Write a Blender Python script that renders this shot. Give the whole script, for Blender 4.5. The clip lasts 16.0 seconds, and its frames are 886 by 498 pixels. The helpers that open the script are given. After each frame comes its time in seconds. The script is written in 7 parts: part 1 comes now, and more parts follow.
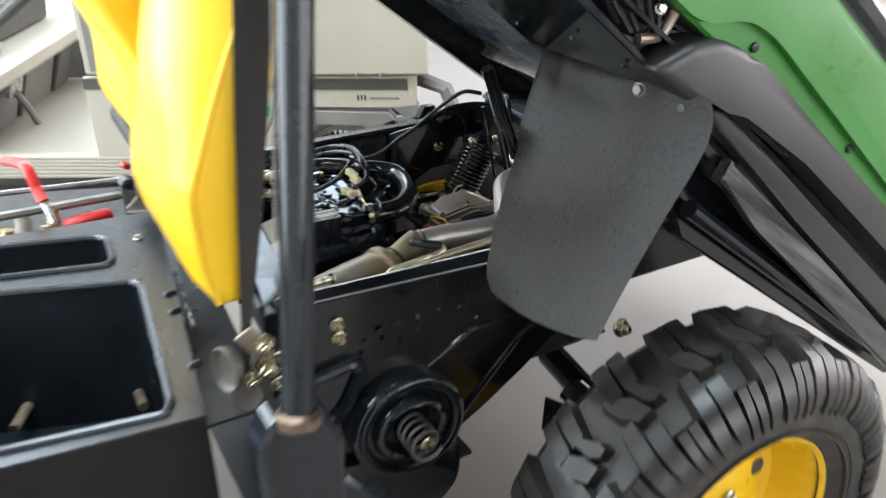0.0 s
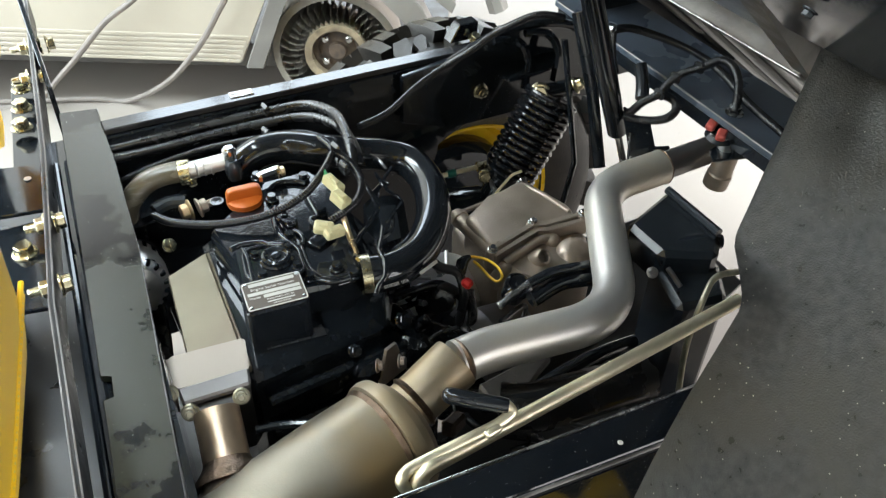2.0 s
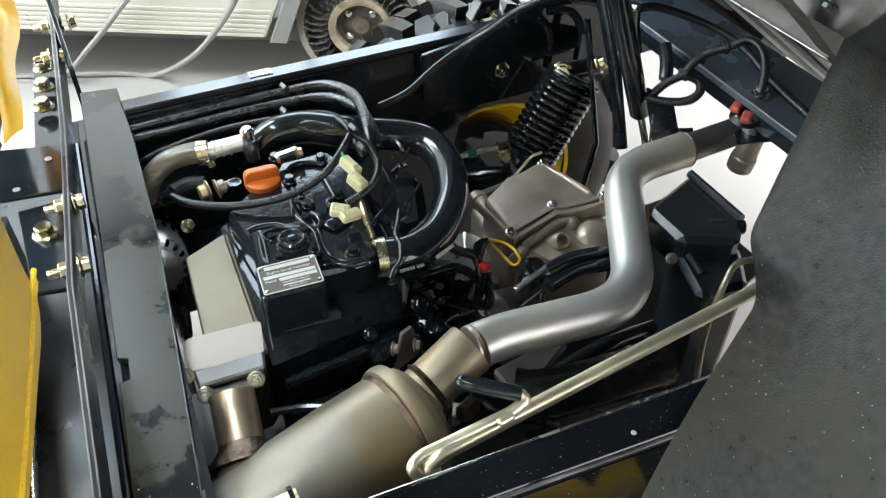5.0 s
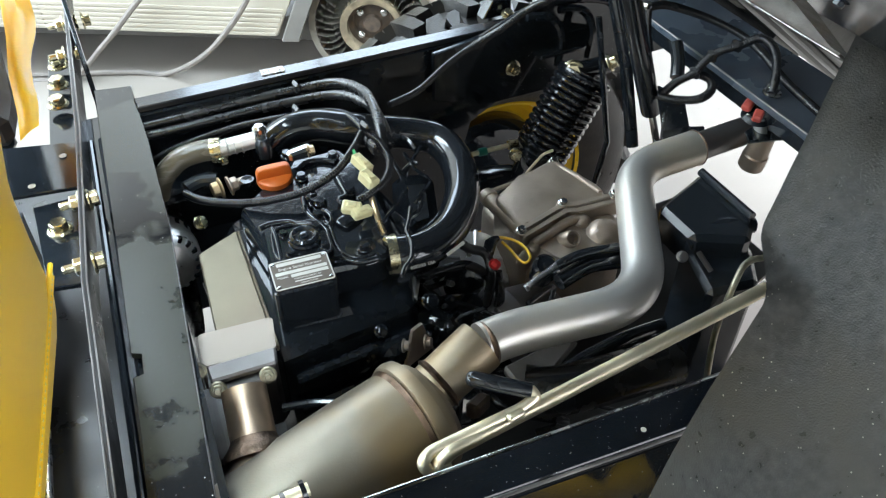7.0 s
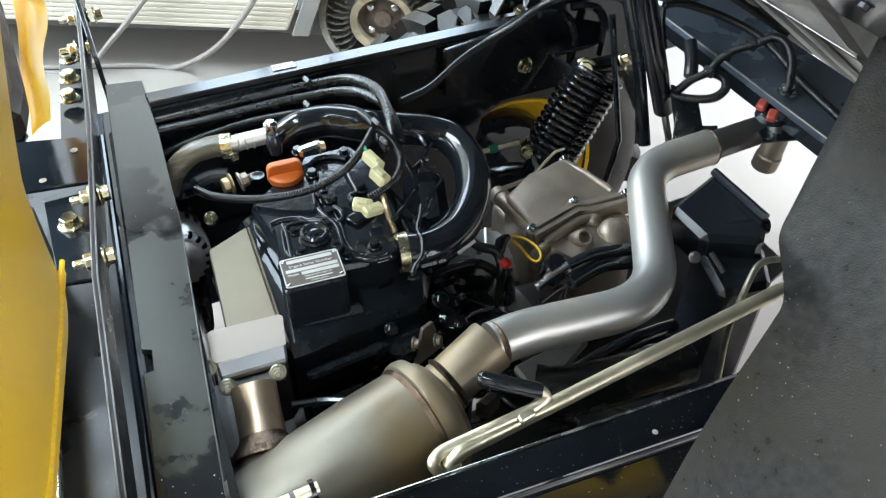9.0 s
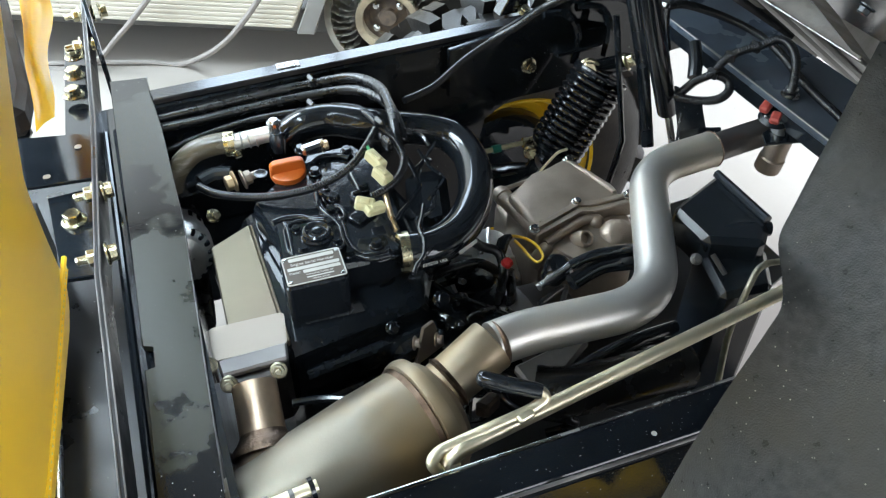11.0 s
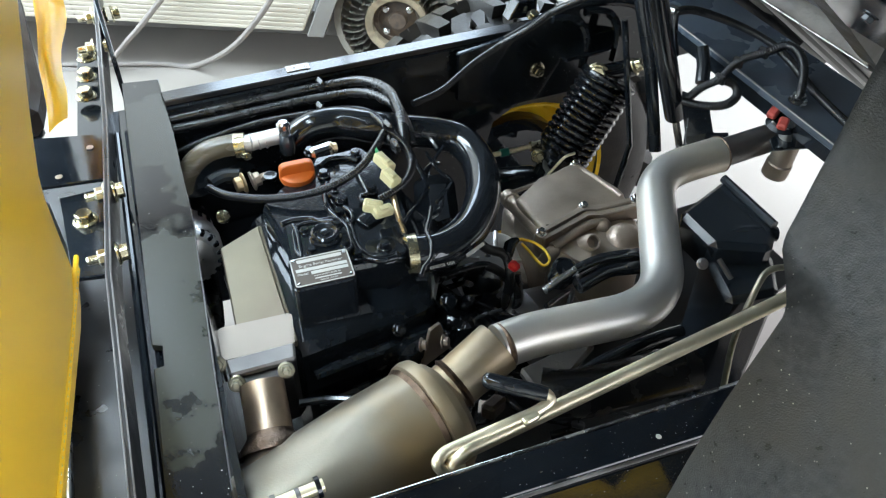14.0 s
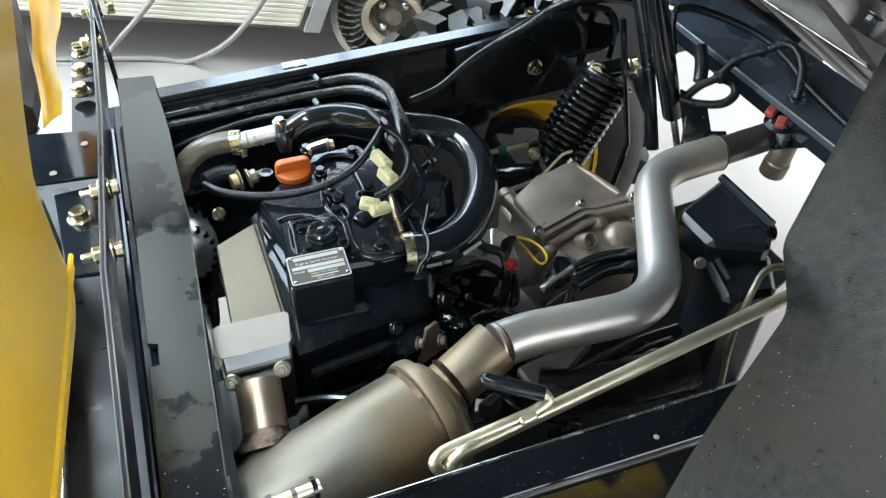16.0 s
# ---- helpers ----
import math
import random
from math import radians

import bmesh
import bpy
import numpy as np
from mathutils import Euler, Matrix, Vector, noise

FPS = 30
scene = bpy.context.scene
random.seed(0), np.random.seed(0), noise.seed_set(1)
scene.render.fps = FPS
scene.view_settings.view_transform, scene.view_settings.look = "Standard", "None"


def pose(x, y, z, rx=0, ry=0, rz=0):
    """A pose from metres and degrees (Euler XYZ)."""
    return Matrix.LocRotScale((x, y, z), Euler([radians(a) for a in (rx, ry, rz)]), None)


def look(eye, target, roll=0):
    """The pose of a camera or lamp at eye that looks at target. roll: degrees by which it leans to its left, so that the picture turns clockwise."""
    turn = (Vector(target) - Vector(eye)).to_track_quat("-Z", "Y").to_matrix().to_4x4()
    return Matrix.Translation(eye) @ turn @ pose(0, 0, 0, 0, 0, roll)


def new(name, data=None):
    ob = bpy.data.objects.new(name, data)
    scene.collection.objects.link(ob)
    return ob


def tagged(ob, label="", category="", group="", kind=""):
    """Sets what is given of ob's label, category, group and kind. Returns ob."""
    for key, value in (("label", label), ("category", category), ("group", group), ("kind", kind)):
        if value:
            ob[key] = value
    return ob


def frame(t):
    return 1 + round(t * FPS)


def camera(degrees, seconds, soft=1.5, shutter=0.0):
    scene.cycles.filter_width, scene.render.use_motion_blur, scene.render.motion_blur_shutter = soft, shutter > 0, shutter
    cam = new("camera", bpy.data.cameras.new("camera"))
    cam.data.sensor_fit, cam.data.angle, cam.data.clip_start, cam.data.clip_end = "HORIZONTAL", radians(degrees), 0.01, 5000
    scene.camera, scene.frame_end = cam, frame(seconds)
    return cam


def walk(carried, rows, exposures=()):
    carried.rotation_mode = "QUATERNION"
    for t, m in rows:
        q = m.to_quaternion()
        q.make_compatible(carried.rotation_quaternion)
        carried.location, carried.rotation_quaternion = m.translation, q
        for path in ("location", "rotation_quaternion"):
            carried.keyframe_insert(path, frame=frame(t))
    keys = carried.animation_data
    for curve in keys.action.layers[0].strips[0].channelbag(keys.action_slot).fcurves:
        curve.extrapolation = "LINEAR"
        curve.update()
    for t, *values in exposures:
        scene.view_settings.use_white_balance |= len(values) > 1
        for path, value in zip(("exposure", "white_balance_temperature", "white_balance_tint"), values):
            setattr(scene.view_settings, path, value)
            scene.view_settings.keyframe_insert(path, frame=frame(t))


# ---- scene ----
cam = camera(56.6, 16.0, soft=1.2, shutter=0.7)
PATH = [
    (0, (-0.4912, -1.2896, 1.2344), (0.2008, -0.0608, 0.4784), -0.3),
    (0.5, (-0.2952, -1.0592, 1.2104), (0.3576, 0.1392, 0.3752), 0.1),
    (1, (-0.212, -0.8448, 1.1744), (0.416, 0.308, 0.2584), 0.8),
    (1.5, (-0.1944, -0.6432, 1.1552), (0.4256, 0.4416, 0.156), 2.1),
    (2, (-0.168, -0.5888, 1.1368), (0.432, 0.4592, 0.0872), 2.0),
    (2.5, (-0.1568, -0.5776, 1.1392), (0.4216, 0.4544, 0.0624), 1.6),
    (3, (-0.152, -0.5768, 1.1392), (0.4104, 0.452, 0.0504), 1.4),
    (3.5, (-0.1536, -0.58, 1.14), (0.3992, 0.4544, 0.052), 1.2),
    (4, (-0.1536, -0.5808, 1.1408), (0.3936, 0.4552, 0.0512), 1.1),
    (6.5, (-0.1552, -0.5872, 1.1432), (0.3704, 0.4592, 0.0528), 0.5),
    (7, (-0.156, -0.5864, 1.1432), (0.364, 0.4608, 0.052), 0.4),
    (7.5, (-0.1552, -0.5856, 1.1424), (0.3584, 0.4632, 0.0488), 0.3),
    (8, (-0.1576, -0.5816, 1.144), (0.3512, 0.4656, 0.0464), 0.3),
    (8.5, (-0.1568, -0.58, 1.1432), (0.3496, 0.468, 0.0456), 0.4),
    (9, (-0.1576, -0.58, 1.1432), (0.348, 0.4672, 0.044), 0.5),
    (11.5, (-0.1536, -0.5816, 1.1448), (0.3408, 0.4688, 0.0432), 0.7),
    (12, (-0.152, -0.5808, 1.1448), (0.336, 0.4728, 0.0432), 0.5),
    (12.5, (-0.1552, -0.5856, 1.1456), (0.3304, 0.4728, 0.048), 0.6),
    (13, (-0.1576, -0.5888, 1.148), (0.3272, 0.4712, 0.052), 0.6),
    (13.5, (-0.1584, -0.5864, 1.1488), (0.3272, 0.472, 0.052), 0.7),
    (14, (-0.1568, -0.5856, 1.148), (0.3288, 0.4736, 0.0512), 0.7),
    (14.5, (-0.1568, -0.588, 1.148), (0.332, 0.4704, 0.052), 0.8),
    (15, (-0.156, -0.5888, 1.1488), (0.3328, 0.4688, 0.052), 0.9),
    (15.5, (-0.1568, -0.5856, 1.1472), (0.3344, 0.468, 0.048), 1.1),
    (16, (-0.1568, -0.5808, 1.1472), (0.3352, 0.4696, 0.0448), 1.2),
]
walk(cam, [(t, look(eye, target, roll)) for t, eye, target, roll in PATH],
     [(0, -0.56, 6300, 15), (0.5, -0.45, 6350, 16), (1, -0.2, 6450, 14), (1.5, -0.07, 6500, 12), (3, 0.03, 6430, 12), (6.5, 0.06, 6080, 11), (16, 0.06, 5980, 11)])

# ---------------- light ----------------
world = bpy.data.worlds.new("sky")
scene.world = world
world.use_nodes = True
wn = world.node_tree
bg = wn.nodes["Background"]
sky = wn.nodes.new("ShaderNodeTexSky")
sky.sky_type, sky.sun_disc = "NISHITA", False
sky.sun_elevation, sky.sun_rotation = radians(42), radians(300)
wn.links.new(sky.outputs[0], bg.inputs[0])
bg.inputs[1].default_value = 0.12
FLOOR_Z = -0.08


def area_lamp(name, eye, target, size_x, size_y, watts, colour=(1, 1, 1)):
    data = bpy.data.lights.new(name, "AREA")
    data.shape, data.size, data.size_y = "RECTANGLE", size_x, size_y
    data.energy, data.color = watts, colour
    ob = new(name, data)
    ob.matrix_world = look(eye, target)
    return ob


# daylight through assumed openings, all out of view; south and roof lamps added as fill
area_lamp("unseen_north_daylight", (2.8, 4.45, 2.75), (2.8, 0.0, 2.75), 4.8, 2.5, 400, (0.76, 0.9, 1.0))
area_lamp("unseen_east_daylight", (5.6, 0.4, 1.7), (0.4, 0.2, 0.9), 7.0, 3.2, 800, (1.0, 0.95, 0.89))
area_lamp("unseen_west_daylight", (-2.95, 1.35, 1.85), (0, 0.4, 0.8), 5.1, 3.2, 560, (0.84, 0.96, 0.98))
area_lamp("unseen_south_fill", (2.6, -4.75, 1.8), (0.1, -0.1, 0.7), 5.0, 3.2, 320, (0.99, 0.98, 0.96))
area_lamp("unseen_roof_fill", (0.2, -0.1, 4.18), (0.2, -0.1, 0.5), 3.0, 1.8, 540, (0.82, 0.97, 1.0))
area_lamp("unseen_roof_fill", (-1.75, 3.25, 4.18), (-1.75, 3.25, 0.5), 2.4, 2.0, 380, (0.82, 0.95, 1.0))


# ---------------- materials ----------------
def ramp(nodes, a, b, ca, cb):
    r = nodes.new("ShaderNodeValToRGB")
    r.color_ramp.elements[0].position, r.color_ramp.elements[1].position = a, b
    r.color_ramp.elements[0].color, r.color_ramp.elements[1].color = (*ca, 1), (*cb, 1)
    return r


def material(name, base, rough=0.5, metal=0.0, vary=0.15, scale=30.0, fine=400.0, bump=0.05, coat=0.0, rough_vary=0.12,
             specks=None, speck_scale=120.0, speck_size=0.12, tint=None, tint_scale=6.0, stretch=None, clump=(0.56, 0.68), spread=(0.3, 0.7), gather=(0.46, 0.62)):
    """Noise at two scales over the base colour and the gloss, fine relief, and loose dust specks where named."""
    m = bpy.data.materials.new(name)
    m.use_nodes = True
    nt = m.node_tree
    nodes, links = nt.nodes, nt.links
    b = nodes["Principled BSDF"]
    co = nodes.new("ShaderNodeTexCoord")
    big = nodes.new("ShaderNodeTexNoise")
    big.inputs["Scale"].default_value, big.inputs["Detail"].default_value = scale, 5
    small = nodes.new("ShaderNodeTexNoise")
    small.inputs["Scale"].default_value, small.inputs["Detail"].default_value = fine, 3
    place = co.outputs["Object"]
    if stretch:  # grain drawn out along a direction tilted about y
        mp = nodes.new("ShaderNodeMapping")
        mp.vector_type = "TEXTURE"
        mp.inputs["Rotation"].default_value = (0, radians(stretch[0]), 0)
        mp.inputs["Scale"].default_value = (stretch[1], 1, 1)
        links.new(place, mp.inputs["Vector"])
        place = mp.outputs["Vector"]
    for n in (big, small):
        links.new(place, n.inputs["Vector"])
    dark = tuple(c * (1 - vary) for c in base)
    light = tuple(min(1, c * (1 + vary)) for c in base)
    r = ramp(nodes, *spread, dark, light)
    links.new(big.outputs["Fac"], r.inputs["Fac"])
    colour = r.outputs["Color"]
    if tint:
        t = nodes.new("ShaderNodeTexNoise")
        t.inputs["Scale"].default_value, t.inputs["Detail"].default_value = tint_scale, 4
        links.new(place, t.inputs["Vector"])
        tr = ramp(nodes, 0.42, 0.66, (0, 0, 0), (1, 1, 1))
        links.new(t.outputs["Fac"], tr.inputs["Fac"])
        mix = nodes.new("ShaderNodeMixRGB")
        mix.inputs["Color2"].default_value = (*tint, 1)
        links.new(tr.outputs["Color"], mix.inputs["Fac"])
        links.new(colour, mix.inputs["Color1"])
        colour = mix.outputs["Color"]
    if specks:
        v = nodes.new("ShaderNodeTexVoronoi")
        v.inputs["Scale"].default_value = speck_scale
        links.new(co.outputs["Object"], v.inputs["Vector"])
        sr = ramp(nodes, speck_size * 0.6, speck_size, (1, 1, 1), (0, 0, 0))
        links.new(v.outputs["Distance"], sr.inputs["Fac"])
        gate = nodes.new("ShaderNodeMath")
        gate.operation = "MULTIPLY"
        gr = ramp(nodes, *clump, (0, 0, 0), (1, 1, 1))
        links.new(v.outputs["Color"], gr.inputs["Fac"])
        links.new(sr.outputs["Color"], gate.inputs[0])
        links.new(gr.outputs["Color"], gate.inputs[1])
        drift = nodes.new("ShaderNodeTexNoise")  # dust gathers in drifts
        drift.inputs["Scale"].default_value = speck_scale * 0.06
        links.new(co.outputs["Object"], drift.inputs["Vector"])
        dr = ramp(nodes, *gather, (0, 0, 0), (1, 1, 1))
        links.new(drift.outputs["Fac"], dr.inputs["Fac"])
        thick = nodes.new("ShaderNodeMath")
        thick.operation = "MULTIPLY"
        links.new(gate.outputs[0], thick.inputs[0])
        links.new(dr.outputs["Color"], thick.inputs[1])
        gate = thick
        mix = nodes.new("ShaderNodeMixRGB")
        mix.inputs["Color2"].default_value = (*specks, 1)
        links.new(gate.outputs[0], mix.inputs["Fac"])
        links.new(colour, mix.inputs["Color1"])
        colour = mix.outputs["Color"]
    links.new(colour, b.inputs["Base Color"])
    rr = ramp(nodes, 0.3, 0.7, (max(0.03, rough - rough_vary),) * 3, (min(1, rough + rough_vary),) * 3)
    links.new(big.outputs["Fac"], rr.inputs["Fac"])
    links.new(rr.outputs["Color"], b.inputs["Roughness"])
    b.inputs["Metallic"].default_value = metal
    b.inputs["Coat Weight"].default_value = coat
    b.inputs["Coat Roughness"].default_value = 0.08
    if bump:
        bp = nodes.new("ShaderNodeBump")
        bp.inputs["Strength"].default_value, bp.inputs["Distance"].default_value = bump, 0.002
        links.new(small.outputs["Fac"], bp.inputs["Height"])
        links.new(bp.outputs["Normal"], b.inputs["Normal"])
    return m


BLACK = material("black_gloss_paint", (0.01, 0.0128, 0.0165), 0.1, vary=0.3, bump=0.02, rough_vary=0.05, specks=(0.35, 0.34, 0.32), speck_scale=200, speck_size=0.12, clump=(0.66, 0.72))


def film_paint(name, clean, film, gloss, dull, scale, cover, specks, grain=190):
    """Black gloss paint under a dried film of dust, wiped off in ragged patches, with loose pale specks."""
    m = material(name, clean, gloss, vary=0.3, scale=scale, bump=0.015, rough_vary=0.02, specks=specks, speck_scale=grain, speck_size=0.13, clump=(0.58, 0.64), gather=(0.34, 0.5))
    nodes, links = m.node_tree.nodes, m.node_tree.links
    b = nodes["Principled BSDF"]
    co = nodes.new("ShaderNodeTexCoord")
    patch = nodes.new("ShaderNodeTexNoise")
    patch.inputs["Scale"].default_value, patch.inputs["Detail"].default_value, patch.inputs["Roughness"].default_value = scale, 9, 0.62
    links.new(co.outputs["Object"], patch.inputs["Vector"])
    mask = ramp(nodes, cover, cover + 0.05, (0, 0, 0), (1, 1, 1))
    links.new(patch.outputs["Fac"], mask.inputs["Fac"])
    cloud = nodes.new("ShaderNodeTexNoise")
    cloud.inputs["Scale"].default_value, cloud.inputs["Detail"].default_value = scale * 0.5, 3
    links.new(co.outputs["Object"], cloud.inputs["Vector"])
    soft = ramp(nodes, 0.35, 0.65, (0.45, 0.45, 0.45), (1, 1, 1))
    links.new(cloud.outputs["Fac"], soft.inputs["Fac"])
    both = nodes.new("ShaderNodeMath")
    both.operation = "MULTIPLY"
    links.new(mask.outputs["Color"], both.inputs[0])
    links.new(soft.outputs["Color"], both.inputs[1])
    for socket, value in (("Base Color", (*film, 1)), ("Roughness", (dull, dull, dull, 1))):
        mix = nodes.new("ShaderNodeMixRGB")
        links.new(both.outputs[0], mix.inputs["Fac"])
        links.new(b.inputs[socket].links[0].from_socket, mix.inputs["Color1"])
        mix.inputs["Color2"].default_value = value
        links.new(mix.outputs["Color"], b.inputs[socket])
    return m


DUSTY = film_paint("dusty_black_paint", (0.005, 0.0065, 0.009), (0.024, 0.023, 0.02), 0.08, 0.2, 10, 0.56, (0.5, 0.49, 0.46), 400)
# film here stands in for the floor's warm reflection on the side plate
SIDE = film_paint("reflection_filmed_side_paint", (0.006, 0.007, 0.008), (0.017, 0.016, 0.0155), 0.1, 0.26, 4, 0.48, (0.4, 0.39, 0.37))
CROSS = film_paint("scuffed_cross_plate_paint", (0.004, 0.005, 0.007), (0.026, 0.027, 0.019), 0.05, 0.24, 7, 0.47, (0.75, 0.74, 0.7), 230)
ENGINE = material("engine_black_enamel", (0.0105, 0.013, 0.0165), 0.07, vary=0.3, scale=60, fine=140, bump=0.06, rough_vary=0.03, specks=(0.3, 0.29, 0.28), speck_scale=280, speck_size=0.1, clump=(0.62, 0.68))
PLASTIC = material("black_moulded_plastic", (0.013, 0.0165, 0.021), 0.22, vary=0.2, scale=9, fine=900, bump=0.08, rough_vary=0.02)
FENDER = material("grained_grey_black_plastic", (0.026, 0.025, 0.025), 0.36, vary=0.2, scale=14, fine=1100, bump=0.2, rough_vary=0.06)
RUBBER = material("black_rubber_hose", (0.013, 0.0135, 0.0145), 0.24, vary=0.25, bump=0.03)
HOSE = material("shiny_black_hose", (0.011, 0.013, 0.016), 0.1, vary=0.2, bump=0.015, rough_vary=0.03)
OLIVE = material("dark_olive_hose", (0.085, 0.074, 0.052), 0.22, vary=0.3, scale=30, fine=900, bump=0.15, stretch=(0, 6))
FLAP = material("scuffed_rubber_sheet", (0.073, 0.074, 0.073), 0.33, vary=0.26, scale=150, fine=900, bump=0.32, specks=(0.6, 0.57, 0.48), speck_scale=240, speck_size=0.13, tint=(0.082, 0.078, 0.067), tint_scale=15, clump=(0.5, 0.58), rough_vary=0.06, spread=(0.36, 0.66), gather=(0.38, 0.58))
TYRE = material("worn_tyre_rubber", (0.012, 0.0112, 0.0105), 0.38, vary=0.4, scale=25, fine=300, bump=0.3, tint=(0.028, 0.024, 0.0195), tint_scale=18)
PEBBLE = material("tan_pebble", (0.42, 0.33, 0.22), 0.7, vary=0.3, scale=80, bump=0.2)
EXHAUST = material("heat_tinted_steel", (0.255, 0.228, 0.182), 0.46, metal=0.75, vary=0.22, scale=12, fine=600, bump=0.08, tint=(0.34, 0.245, 0.13), tint_scale=8)
PIPE = material("aluminised_pipe_steel", (0.62, 0.61, 0.59), 0.44, metal=0.75, vary=0.1, scale=10, fine=700, bump=0.06, tint=(0.62, 0.56, 0.45), tint_scale=5)
WELD = material("heat_blued_weld", (0.16, 0.115, 0.085), 0.42, metal=1.0, vary=0.5, scale=90, fine=250, bump=0.5)
HEAT = material("heat_blued_steel", (0.42, 0.32, 0.225), 0.42, metal=0.9, vary=0.3, scale=16, fine=500, bump=0.06, tint=(0.26, 0.2, 0.16), tint_scale=20)
TAILPIPE = material("dull_dark_steel_pipe", (0.2, 0.19, 0.185), 0.45, metal=0.9, vary=0.2, scale=18, bump=0.08)
CAST = material("bare_cast_aluminium", (0.345, 0.285, 0.23), 0.42, metal=0.6, vary=0.22, scale=24, fine=500, bump=0.3)
WORN = material("worn_bare_stiffener", (0.11, 0.1, 0.085), 0.45, metal=0.4, vary=0.35, scale=30, fine=300, bump=0.2, tint=(0.06, 0.052, 0.045), tint_scale=14)
TEAL = material("teal_plastic_sleeve", (0.02, 0.2, 0.15), 0.4, vary=0.15, bump=0.03)
SHIELD = material("dull_sheet_steel", (0.215, 0.187, 0.132), 0.46, metal=0.75, vary=0.14, scale=12, fine=800, bump=0.08, tint=(0.2, 0.165, 0.12), tint_scale=14)
SHIELD_END = material("bright_sheet_steel", (0.29, 0.25, 0.212), 0.46, metal=0.8, vary=0.08, scale=12, fine=800, bump=0.06)
ZINC = material("yellow_zinc_plate", (0.44, 0.4, 0.27), 0.24, metal=0.95, vary=0.25, scale=60, bump=0.03)
FLANGENUT = material("dull_zinc_nut", (0.3, 0.28, 0.21), 0.42, metal=0.8, vary=0.3, scale=80, bump=0.05)
STEEL = material("bright_steel", (0.46, 0.46, 0.45), 0.25, metal=1.0, vary=0.15, scale=40, bump=0.03)
ROD = material("zinc_plated_rod", (0.88, 0.8, 0.58), 0.4, metal=0.85, vary=0.12, scale=20, bump=0.04)
YELLOW = material("yellow_vinyl", (0.87, 0.53, 0.014), 0.3, vary=0.04, scale=8, fine=1400, bump=0.012, rough_vary=0.03)
RIM = material("yellow_rim_paint", (0.8, 0.5, 0.01), 0.35, vary=0.08, scale=12, bump=0.04)
GREEN = material("green_moulded_plastic", (0.035, 0.2, 0.028), 0.38, vary=0.07, scale=6, fine=700, bump=0.08)
CREAM = material("cream_cart_paint", (0.35, 0.31, 0.25), 0.45, vary=0.06, scale=5, fine=300, bump=0.04)
CARTGREY = material("grey_cart_moulding", (0.14, 0.13, 0.118), 0.6, vary=0.2, scale=9, fine=300, bump=0.15)
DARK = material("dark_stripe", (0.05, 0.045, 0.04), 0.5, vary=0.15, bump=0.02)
CARTTYRE = material("dusty_airless_tyre", (0.15, 0.135, 0.112), 0.75, vary=0.25, scale=20, bump=0.2)
HUBTAN = material("dusty_tan_hub", (0.2, 0.16, 0.105), 0.65, vary=0.35, scale=30, bump=0.2, tint=(0.1, 0.075, 0.05), tint_scale=25)
RUST = material("rusty_hub", (0.055, 0.038, 0.026), 0.75, vary=0.6, scale=40, bump=0.4)
ORANGE = material("orange_filler_cap", (0.5, 0.11, 0.01), 0.4, vary=0.08, bump=0.05)
IVORY = material("ivory_connector_plastic", (0.56, 0.51, 0.29), 0.45, vary=0.12, bump=0.03)
RED = material("red_plastic", (0.55, 0.02, 0.02), 0.38, vary=0.12, bump=0.04)
REDTAG = material("faded_red_terminal", (0.36, 0.06, 0.045), 0.5, vary=0.25, scale=80, bump=0.05)
BRASS = material("brass_fitting", (0.55, 0.42, 0.25), 0.35, metal=0.9, vary=0.2, bump=0.05)
WIRE = material("yellow_wire", (0.7, 0.42, 0.02), 0.4, bump=0.0)
PLATE = material("etched_name_plate", (0.07, 0.055, 0.042), 0.6, metal=0.0, vary=0.15, bump=0.02)
PALE = material("pale_print", (0.4, 0.385, 0.35), 0.5, bump=0.0)
LOGO = material("green_print", (0.02, 0.28, 0.07), 0.45, bump=0.0)
LOGO_EDGE = material("amber_print", (0.6, 0.33, 0.03), 0.45, bump=0.0)
CONCRETE = material("sealed_concrete", (0.186, 0.163, 0.141), 0.6, vary=0.14, scale=3, fine=120, bump=0.08, specks=(0.1, 0.08, 0.06), speck_scale=30, speck_size=0.06, tint=(0.175, 0.152, 0.132), tint_scale=1.5)
CEILING = material("unseen_ceiling_grey", (0.13, 0.13, 0.13), 0.6, vary=0.1, scale=2, bump=0.05)
WALL = material("white_metal_wall", (0.6, 0.58, 0.54), 0.55, vary=0.05, scale=2, bump=0.05)
BEDSHEET = material("weathered_galvanised_sheet", (0.1, 0.1, 0.092), 0.4, metal=0.25, vary=0.45, scale=40, fine=260, bump=0.3, tint=(0.06, 0.06, 0.056), tint_scale=30, stretch=(37, 6), spread=(0.38, 0.64))
SCUFF = material("streaked_scuffed_plastic", (0.09, 0.09, 0.088), 0.35, vary=0.9, scale=60, fine=300, bump=0.15, tint=(0.028, 0.028, 0.03), tint_scale=40, stretch=(37, 14), spread=(0.4, 0.62))
FLAKE = material("bare_flaking_metal", (0.6, 0.59, 0.56), 0.3, metal=0.5, vary=0.3, scale=60, fine=300, bump=0.3)
CORD = material("grey_cord_sheath", (0.15, 0.13, 0.115), 0.6, vary=0.15, bump=0.1)
FOIL = material("crumpled_foil_label", (0.38, 0.37, 0.36), 0.3, metal=0.7, vary=0.4, scale=150, fine=200, bump=0.8)
SATIN = material("satin_black_powder_coat", (0.07, 0.088, 0.115), 0.3, vary=0.25, scale=14, fine=700, bump=0.08, specks=(0.3, 0.3, 0.3), speck_scale=200, speck_size=0.1, tint=(0.045, 0.054, 0.068), tint_scale=9)
